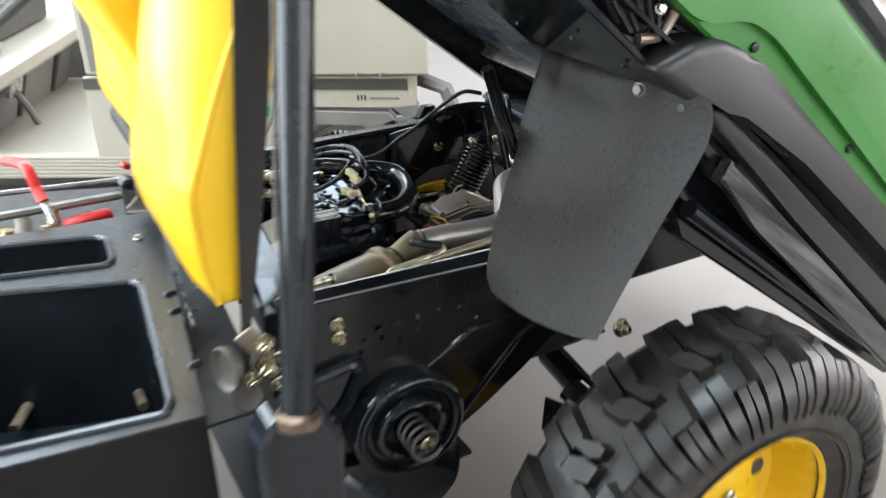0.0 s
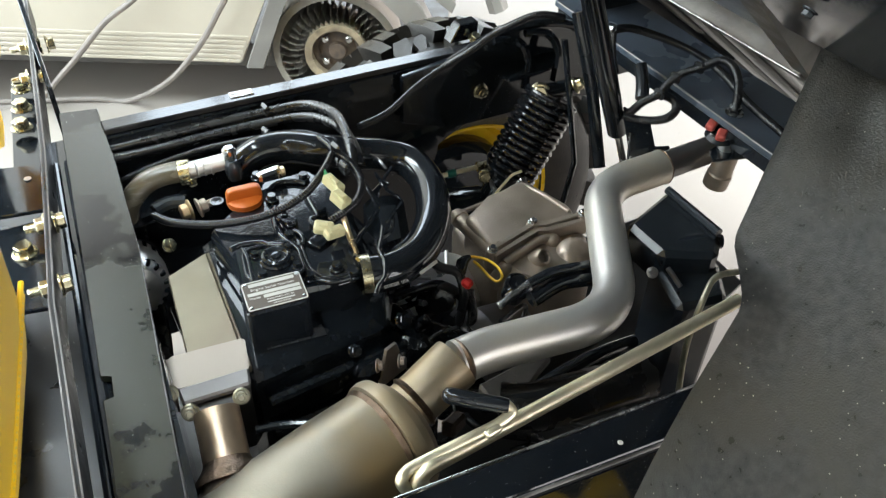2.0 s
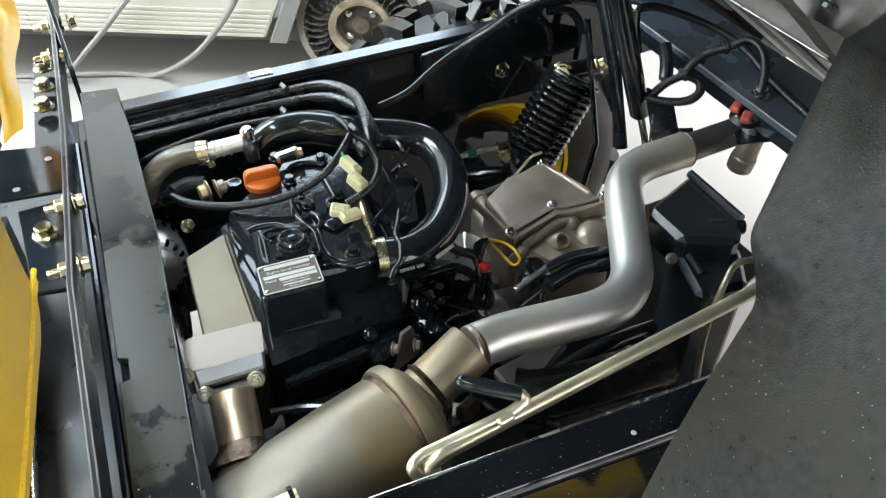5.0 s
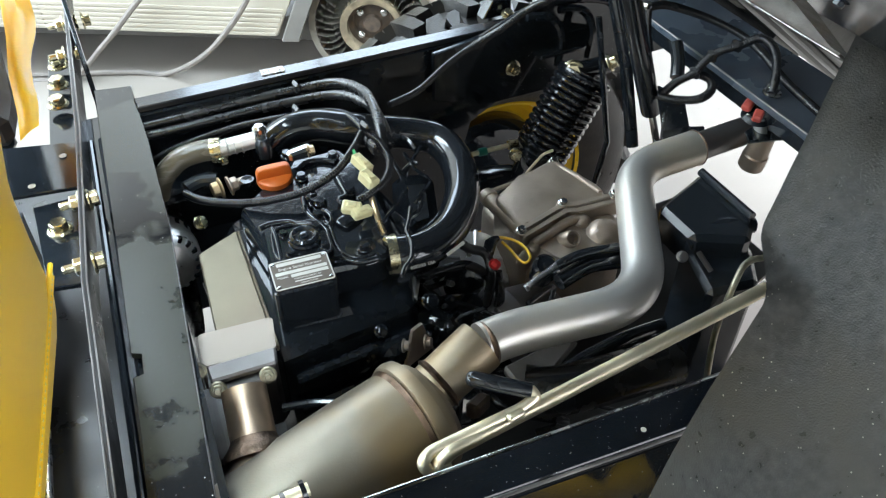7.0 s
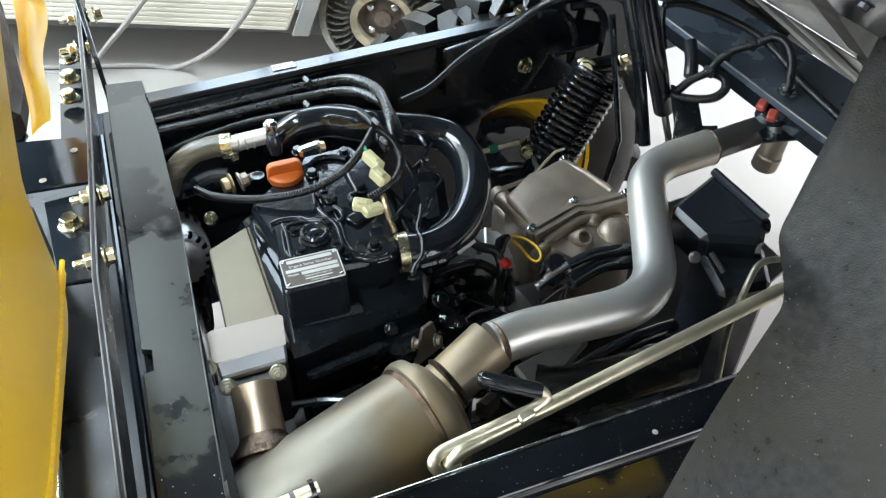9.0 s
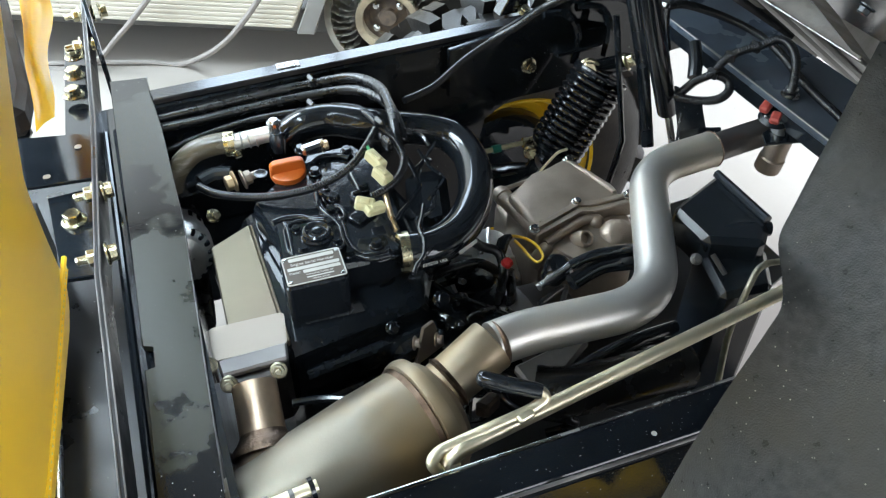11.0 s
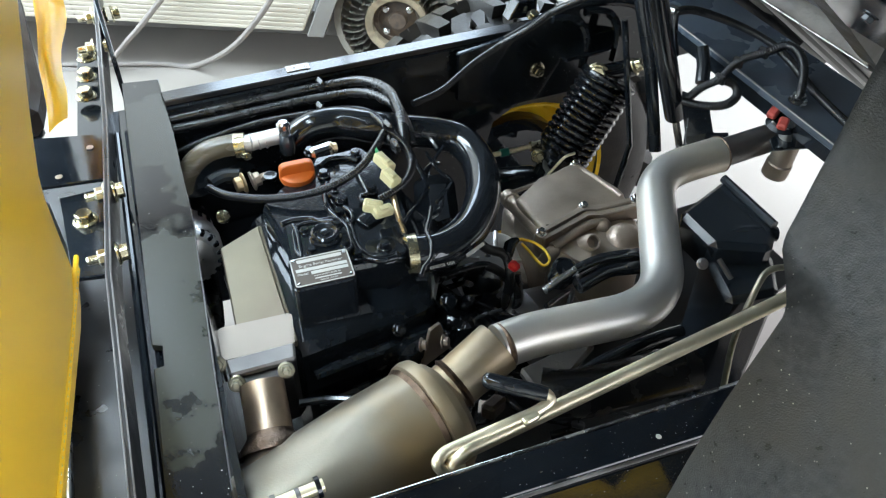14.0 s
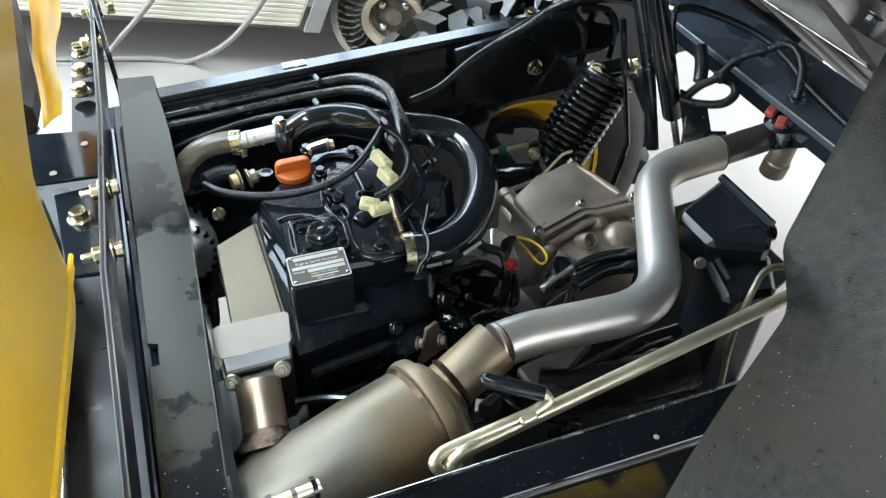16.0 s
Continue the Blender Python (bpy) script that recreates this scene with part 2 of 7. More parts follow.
ALLOY = material("bare_alternator_alloy", (0.68, 0.67, 0.65), 0.36, metal=0.75, vary=0.2, scale=40, bump=0.1)
BINPLASTIC = material("smooth_black_bin_plastic", (0.02, 0.024, 0.03), 0.26, vary=0.2, scale=7, fine=600, bump=0.03, rough_vary=0.04)
CONDUIT = material("glossy_corrugated_sheath", (0.012, 0.0125, 0.014), 0.12, vary=0.2, bump=0.0, rough_vary=0.02)
MATT = material("matt_black_paint", (0.015, 0.0155, 0.017), 0.36, vary=0.3, bump=0.05, specks=(0.3, 0.3, 0.28), speck_scale=170, speck_size=0.12, clump=(0.62, 0.7))
# reflected sky and floor are partly put into this lighter, brown-patched colour
RAIL = material("reflecting_black_rail_top", (0.02, 0.021, 0.024), 0.14, vary=0.3, scale=7, bump=0.02, rough_vary=0.06, tint=(0.05, 0.044, 0.04), tint_scale=6)
FOAM = material("dark_brown_shell", (0.014, 0.009, 0.006), 0.6, vary=0.5, scale=30, bump=0.2)
BELT = material("black_webbing", (0.028, 0.025, 0.022), 0.7, vary=0.15, scale=40, fine=1500, bump=0.4)


# ---------------- building helpers ----------------
def finish(bm, name, mat, angle=25):
    bmesh.ops.recalc_face_normals(bm, faces=bm.faces)
    me = bpy.data.meshes.new(name)
    bm.to_mesh(me)
    bm.free()
    me.materials.append(mat)
    for p in me.polygons:
        p.use_smooth = True
    me.set_sharp_from_angle(angle=radians(angle))
    return me


def thing(name, at, label, category, group="", kind=""):
    ob = new(name)
    ob.empty_display_size = 0.05
    ob.location = at
    return tagged(ob, label, category, group, kind)


def origin_of(ob):
    return Vector(ob.location) + (origin_of(ob.parent) if ob.parent and ob.type == "EMPTY" else Vector())


def part(name, bm, mat, parent=None, label="", angle=25):
    ob = new(name, finish(bm, name, mat, angle))
    if parent:
        ob.parent = parent
        if parent.type == "EMPTY":
            ob.matrix_parent_inverse = Matrix.Translation(parent.location).inverted()
    return tagged(ob, label)


def solo(name, bm, mat, label, category, group="", kind="", angle=25):
    return tagged(part(name, bm, mat, None, "", angle), label, category, group, kind)


def frame_of(a, b):
    """Rotation whose z runs from a to b."""
    return (Vector(b) - Vector(a)).to_track_quat("Z", "Y").to_matrix().to_4x4()


def add_box(bm, size, m=Matrix(), bevel=0.0, segments=1):
    t = bmesh.new()
    bmesh.ops.create_cube(t, size=1.0)
    bmesh.ops.scale(t, vec=size, verts=t.verts)
    if bevel:
        bmesh.ops.bevel(t, geom=t.edges[:], offset=min(bevel, min(size) * 0.45), segments=segments, profile=0.5, affect="EDGES")
    t.transform(m)
    join(bm, t)
    return bm


def join(bm, t):
    me = bpy.data.meshes.new("tmp")
    t.to_mesh(me)
    t.free()
    bm.from_mesh(me)
    bpy.data.meshes.remove(me)


def box(size, at, rot=(0, 0, 0), bevel=0.003):
    return add_box(bmesh.new(), size, pose(*at, *rot), bevel)


def smooth_path(points, step=0.006):
    pts = [Vector(p) for p in points]
    if len(pts) == 2:
        n = max(2, int((pts[1] - pts[0]).length / step))
        return [pts[0].lerp(pts[1], i / n) for i in range(n + 1)]
    out = []
    for i in range(len(pts) - 1):
        p0, p1, p2 = pts[max(i - 1, 0)], pts[i], pts[i + 1]
        p3 = pts[min(i + 2, len(pts) - 1)]
        n = max(2, int((p2 - p1).length / step))
        for k in range(n):
            t = k / n
            out.append(0.5 * ((2 * p1) + (p2 - p0) * t + (2 * p0 - 5 * p1 + 4 * p2 - p3) * t * t + (3 * p1 - p0 - 3 * p2 + p3) * t ** 3))
    out.append(pts[-1])
    return out


def filleted(points, radius, n=7):
    """A polyline whose corners are rounded."""
    pts = [Vector(p) for p in points]
    out = [pts[0]]
    for a, b, c in zip(pts, pts[1:], pts[2:]):
        u, v = (a - b), (c - b)
        d = min(radius, u.length * 0.48, v.length * 0.48)
        s, e = b + u.normalized() * d, b + v.normalized() * d
        for k in range(n + 1):
            t = k / n
            out.append((1 - t) ** 2 * s + 2 * t * (1 - t) * b + t * t * e)
    out.append(pts[-1])
    return out


def sweep(path, radius, segs=12, ribs=0.0, rib_step=0.00072, caps=True, flat=1.0, bm=None):
    """A tube along path; ribs makes it corrugated; radius may be a list, one for each point."""
    bm = bm or bmesh.new()
    path = [Vector(p) for p in path]
    if ribs:
        length = sum((b - a).length for a, b in zip(path, path[1:]))
        n = max(4, int(length / rib_step))
        fine, acc, target = [], 0.0, 0.0
        for a, b in zip(path, path[1:]):
            l = (b - a).length
            while target <= acc + l and l > 0:
                fine.append(a.lerp(b, (target - acc) / l))
                target += length / n
            acc += l
        path = fine
    rings, up = [], None
    for i, p in enumerate(path):
        d = (path[min(i + 1, len(path) - 1)] - path[max(i - 1, 0)]).normalized()
        if up is None:
            up = d.orthogonal().normalized() if abs(d.z) > 0.9 else Vector((0, 0, 1))
        side = d.cross(up).normalized()
        up = side.cross(d).normalized()
        r = radius[i] if isinstance(radius, (list, tuple)) else radius
        if ribs:
            r *= 1 - ribs * (0, 0.5, 1, 0.5)[i % 4]
        rings.append([bm.verts.new(p + r * (math.cos(t) * side + math.sin(t) * flat * up)) for t in (2 * math.pi * k / segs for k in range(segs))])
    for a, b in zip(rings, rings[1:]):
        for k in range(segs):
            bm.faces.new((a[k], a[(k + 1) % segs], b[(k + 1) % segs], b[k]))
    if caps:
        bm.faces.new(rings[0][::-1])
        bm.faces.new(rings[-1])
    return bm


def lathe(profile, at, axis, segs=24, bm=None, closed=True):
    """Profile rows (radius, height along axis) turned about the axis through at."""
    bm = bm or bmesh.new()
    m = Matrix.Translation(at) @ frame_of((0, 0, 0), axis)
    rings = []
    for r, h in profile:
        if r < 1e-5:
            rings.append([bm.verts.new(m @ Vector((0, 0, h)))])
        else:
            rings.append([bm.verts.new(m @ Vector((r * math.cos(t), r * math.sin(t), h))) for t in (2 * math.pi * k / segs for k in range(segs))])
    for a, b in zip(rings, rings[1:]):
        for k in range(segs):
            j = (k + 1) % segs
            if len(a) == 1 and len(b) == 1:
                continue
            if len(a) == 1:
                bm.faces.new((a[0], b[j], b[k]))
            elif len(b) == 1:
                bm.faces.new((a[k], a[j], b[0]))
            else:
                bm.faces.new((a[k], a[j], b[j], b[k]))
    return bm


def prism(outline, lo, hi, m=Matrix(), bevel=0.0, bm=None, segments=1):
    """An outline in the xy plane pulled from z lo to hi, then placed by m."""
    t = bmesh.new()
    a = [t.verts.new((x, y, lo)) for x, y in outline]
    b = [t.verts.new((x, y, hi)) for x, y in outline]
    t.faces.new(a[::-1])
    t.faces.new(b)
    n = len(a)
    for k in range(n):
        t.faces.new((a[k], a[(k + 1) % n], b[(k + 1) % n], b[k]))
    if bevel:
        bmesh.ops.bevel(t, geom=t.edges[:], offset=bevel, segments=segments, profile=0.5, affect="EDGES")
    t.transform(m)
    bm = bm or bmesh.new()
    join(bm, t)
    return bm


def holed_prism(outline, holes, lo, hi, m=Matrix()):
    """As prism, with outlines cut right through it."""
    t = bmesh.new()
    loops = [outline, *holes]
    edges, rings = [], []
    for loop in loops:
        vs = [t.verts.new((x, y, lo)) for x, y in loop]
        rings.append(vs)
        edges += [t.edges.new((vs[k], vs[(k + 1) % len(vs)])) for k in range(len(vs))]
    bmesh.ops.triangle_fill(t, edges=edges, use_beauty=True, use_dissolve=False)
    faces = t.faces[:]
    made = bmesh.ops.extrude_face_region(t, geom=faces)
    bmesh.ops.translate(t, vec=(0, 0, hi - lo), verts=[v for v in made["geom"] if isinstance(v, bmesh.types.BMVert)])
    t.transform(m)
    return t


def circle(x, y, r, n=10):
    return [(x + r * math.cos(2 * math.pi * k / n), y + r * math.sin(2 * math.pi * k / n)) for k in range(n)]


def rounded(w, h, r, n=4, cx=0.0, cy=0.0):
    out = []
    for sx, sy, a in ((1, 1, 0), (-1, 1, 90), (-1, -1, 180), (1, -1, 270)):
        for k in range(n + 1):
            t = radians(a + 90 * k / n)
            out.append((cx + sx * (w / 2 - r) + r * math.cos(t), cy + sy * (h / 2 - r) + r * math.sin(t)))
    return out


def round_poly(pts, r, n=5):
    """A closed outline with its corners rounded."""
    vs, out = [Vector(p) for p in pts], []
    for k, b in enumerate(vs):
        u, v = vs[k - 1] - b, vs[(k + 1) % len(vs)] - b
        d = min(r, u.length * 0.45, v.length * 0.45)
        a, c = b + u.normalized() * d, b + v.normalized() * d
        for i in range(n + 1):
            t = i / n
            p = (1 - t) ** 2 * a + 2 * t * (1 - t) * b + t * t * c
            out.append((p.x, p.y))
    return out


def hex_bolt(at, axis, r=0.008, stud=0.0, bm=None, flange=True):
    """Flange, hexagon head and, on the far side, a stud of that length."""
    bm = bm or bmesh.new()
    ax = Vector(axis).normalized()
    if flange:
        lathe([(0, 0), (r * 1.35, 0), (r * 1.35, r * 0.18), (r * 1.1, r * 0.35), (0, r * 0.35)], at, axis, 16, bm)
    m = Matrix.Translation(Vector(at) + ax * r * 0.3) @ frame_of((0, 0, 0), axis)
    prism([(r * math.cos(radians(60 * k)), r * math.sin(radians(60 * k))) for k in range(6)], 0, r * 0.95, m, r * 0.12, bm)
    if stud:
        lathe([(r * 0.52, 0), (r * 0.52, stud * 0.85), (r * 0.4, stud), (0, stud)], Vector(at) + ax * r * 1.1, axis, 10, bm)
    return bm


def text_mesh(words, size, m, depth=0.0002):
    curve = bpy.data.curves.new("words", "FONT")
    curve.body, curve.size, curve.extrude, curve.align_x, curve.align_y = words, size, depth, "CENTER", "CENTER"
    tmp = bpy.data.objects.new("words", curve)
    scene.collection.objects.link(tmp)
    bpy.context.view_layer.update()
    me = tmp.to_mesh()
    bm = bmesh.new()
    bm.from_mesh(me)
    tmp.to_mesh_clear()
    bpy.data.objects.remove(tmp)
    bpy.data.curves.remove(curve)
    bm.transform(m)
    return bm


def lettering(at, a, b, n):
    """A frame at a point whose x runs from a to b and whose z looks along n."""
    x = (Vector(b) - Vector(a)).normalized()
    y = Vector(n).normalized().cross(x).normalized()
    return Matrix.Translation(at) @ Matrix((x, y, x.cross(y))).transposed().to_4x4()

# ---------------- workshop ----------------
# walls and ceiling are never in view; openings are cut to fit the lamps
def wall(name, size, at):
    return solo(name, box(size, at, bevel=0.0), WALL, "unseen white wall, added to close the room round the lamps", "wall", kind="structure")


solo("floor", box((16, 16, 0.1), (0.5, 0.5, FLOOR_Z - 0.05), bevel=0), CONCRETE, "pale sealed concrete workshop floor with specks of dirt", "floor", kind="structure")
# added overhead and kept dark so glossy tops reflect little
solo("ceiling", holed_prism([(-5, -6), (6, -6), (6, 7), (-5, 7)], [[(-1.3, -1.0), (1.7, -1.0), (1.7, 0.8), (-1.3, 0.8)], [(-2.95, 2.25), (-0.55, 2.25), (-0.55, 4.25), (-2.95, 4.25)]], 4.2, 4.32), CEILING, "unseen dim grey ceiling with two openings cut for the lamps", "ceiling", kind="structure")
wall("wall_north", (5.3, 0.15, 4.3), (-2.25, 4.6, 2.05))
wall("wall_north", (0.7, 0.15, 4.3), (5.55, 4.6, 2.05))
wall("wall_north", (4.8, 0.15, 0.2), (2.8, 4.6, 4.1))
wall("wall_north", (4.8, 0.15, 1.56), (2.8, 4.6, 0.7))
wall("wall_south", (5.0, 0.15, 4.3), (-2.4, -5.0, 2.05))
wall("wall_south", (0.9, 0.15, 4.3), (5.55, -5.0, 2.05))
wall("wall_south", (5.0, 0.15, 0.8), (2.6, -5.0, 3.8))
wall("wall_east", (0.15, 1.9, 4.3), (5.75, -4.05, 2.05))
wall("wall_east", (0.15, 0.7, 4.3), (5.75, 4.25, 2.05))
wall("wall_east", (0.15, 7.0, 0.9), (5.75, 0.4, 3.75))
wall("wall_west", (0.15, 3.6, 4.3), (-3.15, -3.2, 2.05))
wall("wall_west", (0.15, 0.7, 4.3), (-3.15, 4.25, 2.05))
wall("wall_west", (0.15, 5.3, 0.75), (-3.15, 1.25, 3.83))


# ---------------- utility cart behind ----------------
def C(u, z, off=0.0):
    """A point of the cart: metres along its side, height, and metres inwards from its side."""
    return Vector((0.539 + 0.878 * u + 0.478 * off, 1.246 - 0.478 * u + 0.878 * off, z))


CART = Matrix(((0.878, 0, -0.478, 0.539), (-0.478, 0, -0.878, 1.246), (0, 1, 0, 0), (0, 0, 0, 1)))  # local x along, y up, z towards the viewer


def build_cart():
    cart = thing("utility_cart", C(-0.3, FLOOR_Z), "cream utility cart with a grey wheel arch and green print", "cart")
    side = [(-0.86, 0.09), (-0.245, 0.075), (-0.13, 0.338), (0.165, 0.33), (0.2, 0.33), (0.26, 0.335), (0.262, 0.44), (-0.86, 0.445)]
    part("side_panel", prism(side, -0.02, 0.0, CART, 0.003), CREAM, cart)
    for k in range(6):
        z = 0.088 + 0.0135 * k
        part("trim_rib", prism([(-1.25, z), (-0.25 + 0.006 * k, z - 0.012), (-0.25 + 0.006 * k, z - 0.003), (-1.25, z + 0.009)], 0, 0.0028, CART, 0.001), CREAM, cart)
    part("stripe", prism([(-0.86, 0.403), (0.228, 0.392), (0.228, 0.43), (-0.86, 0.44)], 0.0, 0.003, CART), DARK, cart, "dark brown rubbing strip")
    part("cargo_box", prism([(-0.46, 0.452), (0.3, 0.447), (0.3, 1.0), (-0.46, 1.0)], -0.7, 0.02, CART, 0.006), CREAM, cart)
    part("cab_panel", prism([(-0.84, 0.456), (-0.475, 0.452), (-0.475, 0.9), (-0.84, 0.9)], -0.03, 0.012, CART, 0.004), CREAM, cart)
    part("cab_window", prism([(-0.82, 0.468), (-0.5, 0.465), (-0.5, 0.85), (-0.82, 0.85)], 0.012, 0.016, CART), CARTGREY, cart, "grey inset panel")
    for u in (-0.4, -0.29, 0.06, 0.14):
        part("box_clip", box((0.012, 0.012, 0.016), C(u, 0.45, -0.022), (0, 0, -28.6), 0.002), CARTGREY, cart)
    arch = [(-0.238, 0.06), (-0.128, 0.322), (0.163, 0.312), (0.225, 0.24), (0.275, 0.14), (0.262, 0.1), (0.18, 0.2), (0.118, 0.268), (-0.09, 0.276), (-0.12, 0.245), (-0.19, 0.06)]
    part("wheel_arch", prism(arch, -0.06, 0.004, CART, 0.003), CARTGREY, cart, "grey moulded wheel arch")
    part("rear_bumper", prism([(0.165, 0.336), (0.3, 0.225), (0.31, 0.25), (0.262, 0.34)], -0.05, 0.0, CART, 0.002), CARTGREY, cart)
    part("tow_frame", sweep([C(0.27, 0.4, 0.1), C(0.36, 0.38, 0.05), C(0.42, 0.22, 0.05)], 0.028, 8), CARTGREY, cart)
    part("liner", prism([(-0.14, 0.2), (-0.11, 0.31), (0.16, 0.31), (0.2, 0.2)], -0.4, -0.3, CART), DARK, cart, "dark wheel housing")
    part("chassis", prism([(-1.3, 0.02), (0.3, 0.02), (0.3, 0.09), (-1.3, 0.09)], -0.7, -0.08, CART, 0.004), DARK, cart)
    # open cab further forward
    part("cab_floor", prism([(-1.9, 0.1), (-0.86, 0.1), (-0.86, 0.13), (-1.9, 0.13)], -1.1, -0.03, CART, 0.003), CREAM, cart, "pale scuffed cab floor")
    part("sill", prism([(-1.9, 0.08), (-0.86, 0.08), (-0.86, 0.165), (-1.9, 0.165)], -0.03, 0.0, CART, 0.003), CREAM, cart)
    part("dashboard", prism([(-1.55, 0.36), (-1.21, 0.36), (-1.19, 0.375), (-1.19, 0.425), (-1.55, 0.445)], -1.0, -0.03, CART, 0.006), CREAM, cart, "cream dash shelf across the cab")
    part("leg_panel", prism([(-1.44, 0.12), (-1.38, 0.12), (-1.3, 0.365), (-1.36, 0.365)], -1.05, -0.04, CART, 0.003), CARTGREY, cart, "grey leg panel under the dash")
    part("far_panel", prism([(-1.5, 0.12), (-0.86, 0.12), (-0.86, 0.4), (-1.5, 0.4)], -1.12, -1.08, CART, 0.003), CARTGREY, cart)
    for off in (0.52, 0.86):
        part("panel_slot", sweep([C(-1.372, 0.14, off), C(-1.296, 0.35, off)], 0.014, 8), DARK, cart, "dark slot in the leg panel")
    part("pedal", prism([(-1.3, 0.27), (-1.28, 0.27), (-1.26, 0.34), (-1.28, 0.34)], -0.42, -0.32, CART, 0.004), STEEL, cart, "worn metal pedal")
    part("pedal_arm", sweep([C(-1.285, 0.29, 0.37), C(-1.26, 0.2, 0.4), C(-1.25, 0.14, 0.42)], 0.014, 8), CARTGREY, cart)
    # solid block, the shade inside the open bin put into its colour
    part("dash_bin", prism([(-1.52, 0.445), (-1.36, 0.44), (-1.34, 0.58), (-1.52, 0.58)], -0.95, -0.42, CART, 0.008), DARK, cart, "dark solid block for the open dash bin")
    part("dash_tray", prism([(-1.5, 0.44), (-1.3, 0.435), (-1.3, 0.475), (-1.5, 0.48)], -0.4, -0.1, CART, 0.008), CREAM, cart)
    part("steering_column", sweep([C(-1.45, 0.4, 0.2), C(-1.2, 0.6, 0.3), C(-1.1, 0.68, 0.35)], 0.022, 10), DARK, cart, "dark steering column")
    # the print on its side
    def bars(points, mat, off):
        return part("print", prism(points, off, off + 0.0008, CART), mat, cart)
    for dx, mat, off in ((0.006, LOGO_EDGE, 0.0006), (0.0, LOGO, 0.0018)):
        for u in (-0.56, -0.5):
            bars([(u + dx, 0.385), (u + 0.036 + dx, 0.385), (u + 0.06 + dx, 0.318), (u + 0.026 + dx, 0.318)], mat, off)
        bars(rounded(0.05, 0.066, 0.02, 4, -0.42 + dx, 0.35), mat, off)
        for u in (-0.39, -0.345):
            bars([(u + dx, 0.38), (u + 0.03 + dx, 0.38), (u + 0.058 + dx, 0.314), (u + 0.026 + dx, 0.314)], mat, off)
    bars([(-0.262, 0.338), (-0.214, 0.34), (-0.22, 0.31), (-0.235, 0.3), (-0.258, 0.302)], LOGO, 0.001)
    for k in range(6):
        bars([(-0.7 + 0.022 * k, 0.362), (-0.685 + 0.022 * k, 0.362), (-0.688 + 0.022 * k, 0.39), (-0.698 + 0.022 * k, 0.39)], DARK, 0.001)
    for k in range(12):
        bars([(-0.69 + 0.0115 * k, 0.308), (-0.69 + 0.0115 * k + 0.009 - 0.0006 * k, 0.308), (-0.69 + 0.0115 * k + 0.007 - 0.0006 * k, 0.35), (-0.692 + 0.0115 * k, 0.35)], DARK, 0.001)
    for k in range(3):
        bars(rounded(0.007, 0.02, 0.003, 3, 0.06 + 0.012 * k, 0.366), DARK, 0.001)
    bars([(0.1, 0.36), (0.2, 0.358), (0.2, 0.365), (0.1, 0.367)], CARTGREY, 0.001)
    bars([(-0.36, 0.406), (-0.31, 0.405), (-0.31, 0.428), (-0.36, 0.429)], REDTAG, 0.0034)
    # airless wheel
    wheel = part("wheel", lathe([(0.15, -0.06), (0.168, -0.055), (0.17, 0.0), (0.168, 0.055), (0.15, 0.06), (0.148, 0.0), (0.15, -0.06)], C(0, 0.09, 0.09), (0.478, 0.878, 0), 48), CARTTYRE, cart, "dusty grey airless tyre band")
    for k in range(40):
        a0 = 2 * math.pi * k / 40
        pts = [C(r * math.cos(a0 + bend), 0.09 + r * math.sin(a0 + bend), 0.03) for r, bend in ((0.083, 0.0), (0.105, 0.1), (0.13, 0.08), (0.15, 0.0))]
        bm = bmesh.new()
        inner = [bm.verts.new(p) for p in pts]
        outer = [bm.verts.new(p + Vector((0.478, 0.878, 0)) * 0.1) for p in pts]
        for i in range(3):
            bm.faces.new((inner[i], inner[i + 1], outer[i + 1], outer[i]))
        bmesh.ops.solidify(bm, geom=bm.faces[:], thickness=0.004)
        part("spoke", bm, CARTTYRE, wheel)
    part("hub_ring", lathe([(0.066, 0.0), (0.066, -0.02), (0.084, -0.024), (0.086, -0.01), (0.086, 0.09), (0.066, 0.09), (0.066, 0.0)], C(0, 0.09, 0.05), (0.478, 0.878, 0), 36), HUBTAN, wheel, "dusty tan hub ring")
    part("hub", lathe([(0, -0.004), (0.022, -0.004), (0.026, 0.006), (0.05, 0.012), (0.054, 0.004), (0.066, 0.004), (0.066, 0.05), (0, 0.05)], C(0, 0.09, 0.05), (0.478, 0.878, 0), 28), RUST, wheel, "rusty brown wheel hub")
    for k in range(4):
        a0 = radians(45 + 90 * k)
        part("wheel_nut", hex_bolt(C(0.045 * math.cos(a0), 0.09 + 0.045 * math.sin(a0), 0.052), (-0.478, -0.878, 0), 0.007), STEEL, wheel)


build_cart()

cord = thing("extension_cord", (0.03, 1.45, FLOOR_Z), "grey extension cord hanging down and looping over the floor", "cord")
part("strand", sweep(smooth_path([(0.3, 1.1, 2.6), (0.2, 1.3, 0.75), (0.155, 1.387, 0.355), (0.017, 1.473, 0.196), (-0.093, 1.556, 0.054), (-0.207, 1.654, -0.070), (-0.4, 1.75, -0.072)], 0.02), 0.0075, 8), CORD, cord)
part("strand", sweep(smooth_path([(0.45, 1.1, 2.6), (0.37, 1.24, 0.75), (0.318, 1.298, 0.360), (0.269, 1.336, 0.228), (0.206, 1.382, 0.117), (0.131, 1.445, 0.018), (0.044, 1.561, -0.072), (-0.032, 1.607, -0.072), (-0.161, 1.662, -0.072), (-0.5, 1.8, -0.072)], 0.02), 0.0075, 8), CORD, cord)


# ---------------- vehicle frame ----------------
veh = thing("vehicle_frame", (0.1, 0, FLOOR_Z + 0.2), "gloss black welded steel frame of an off-road utility vehicle", "vehicle frame")

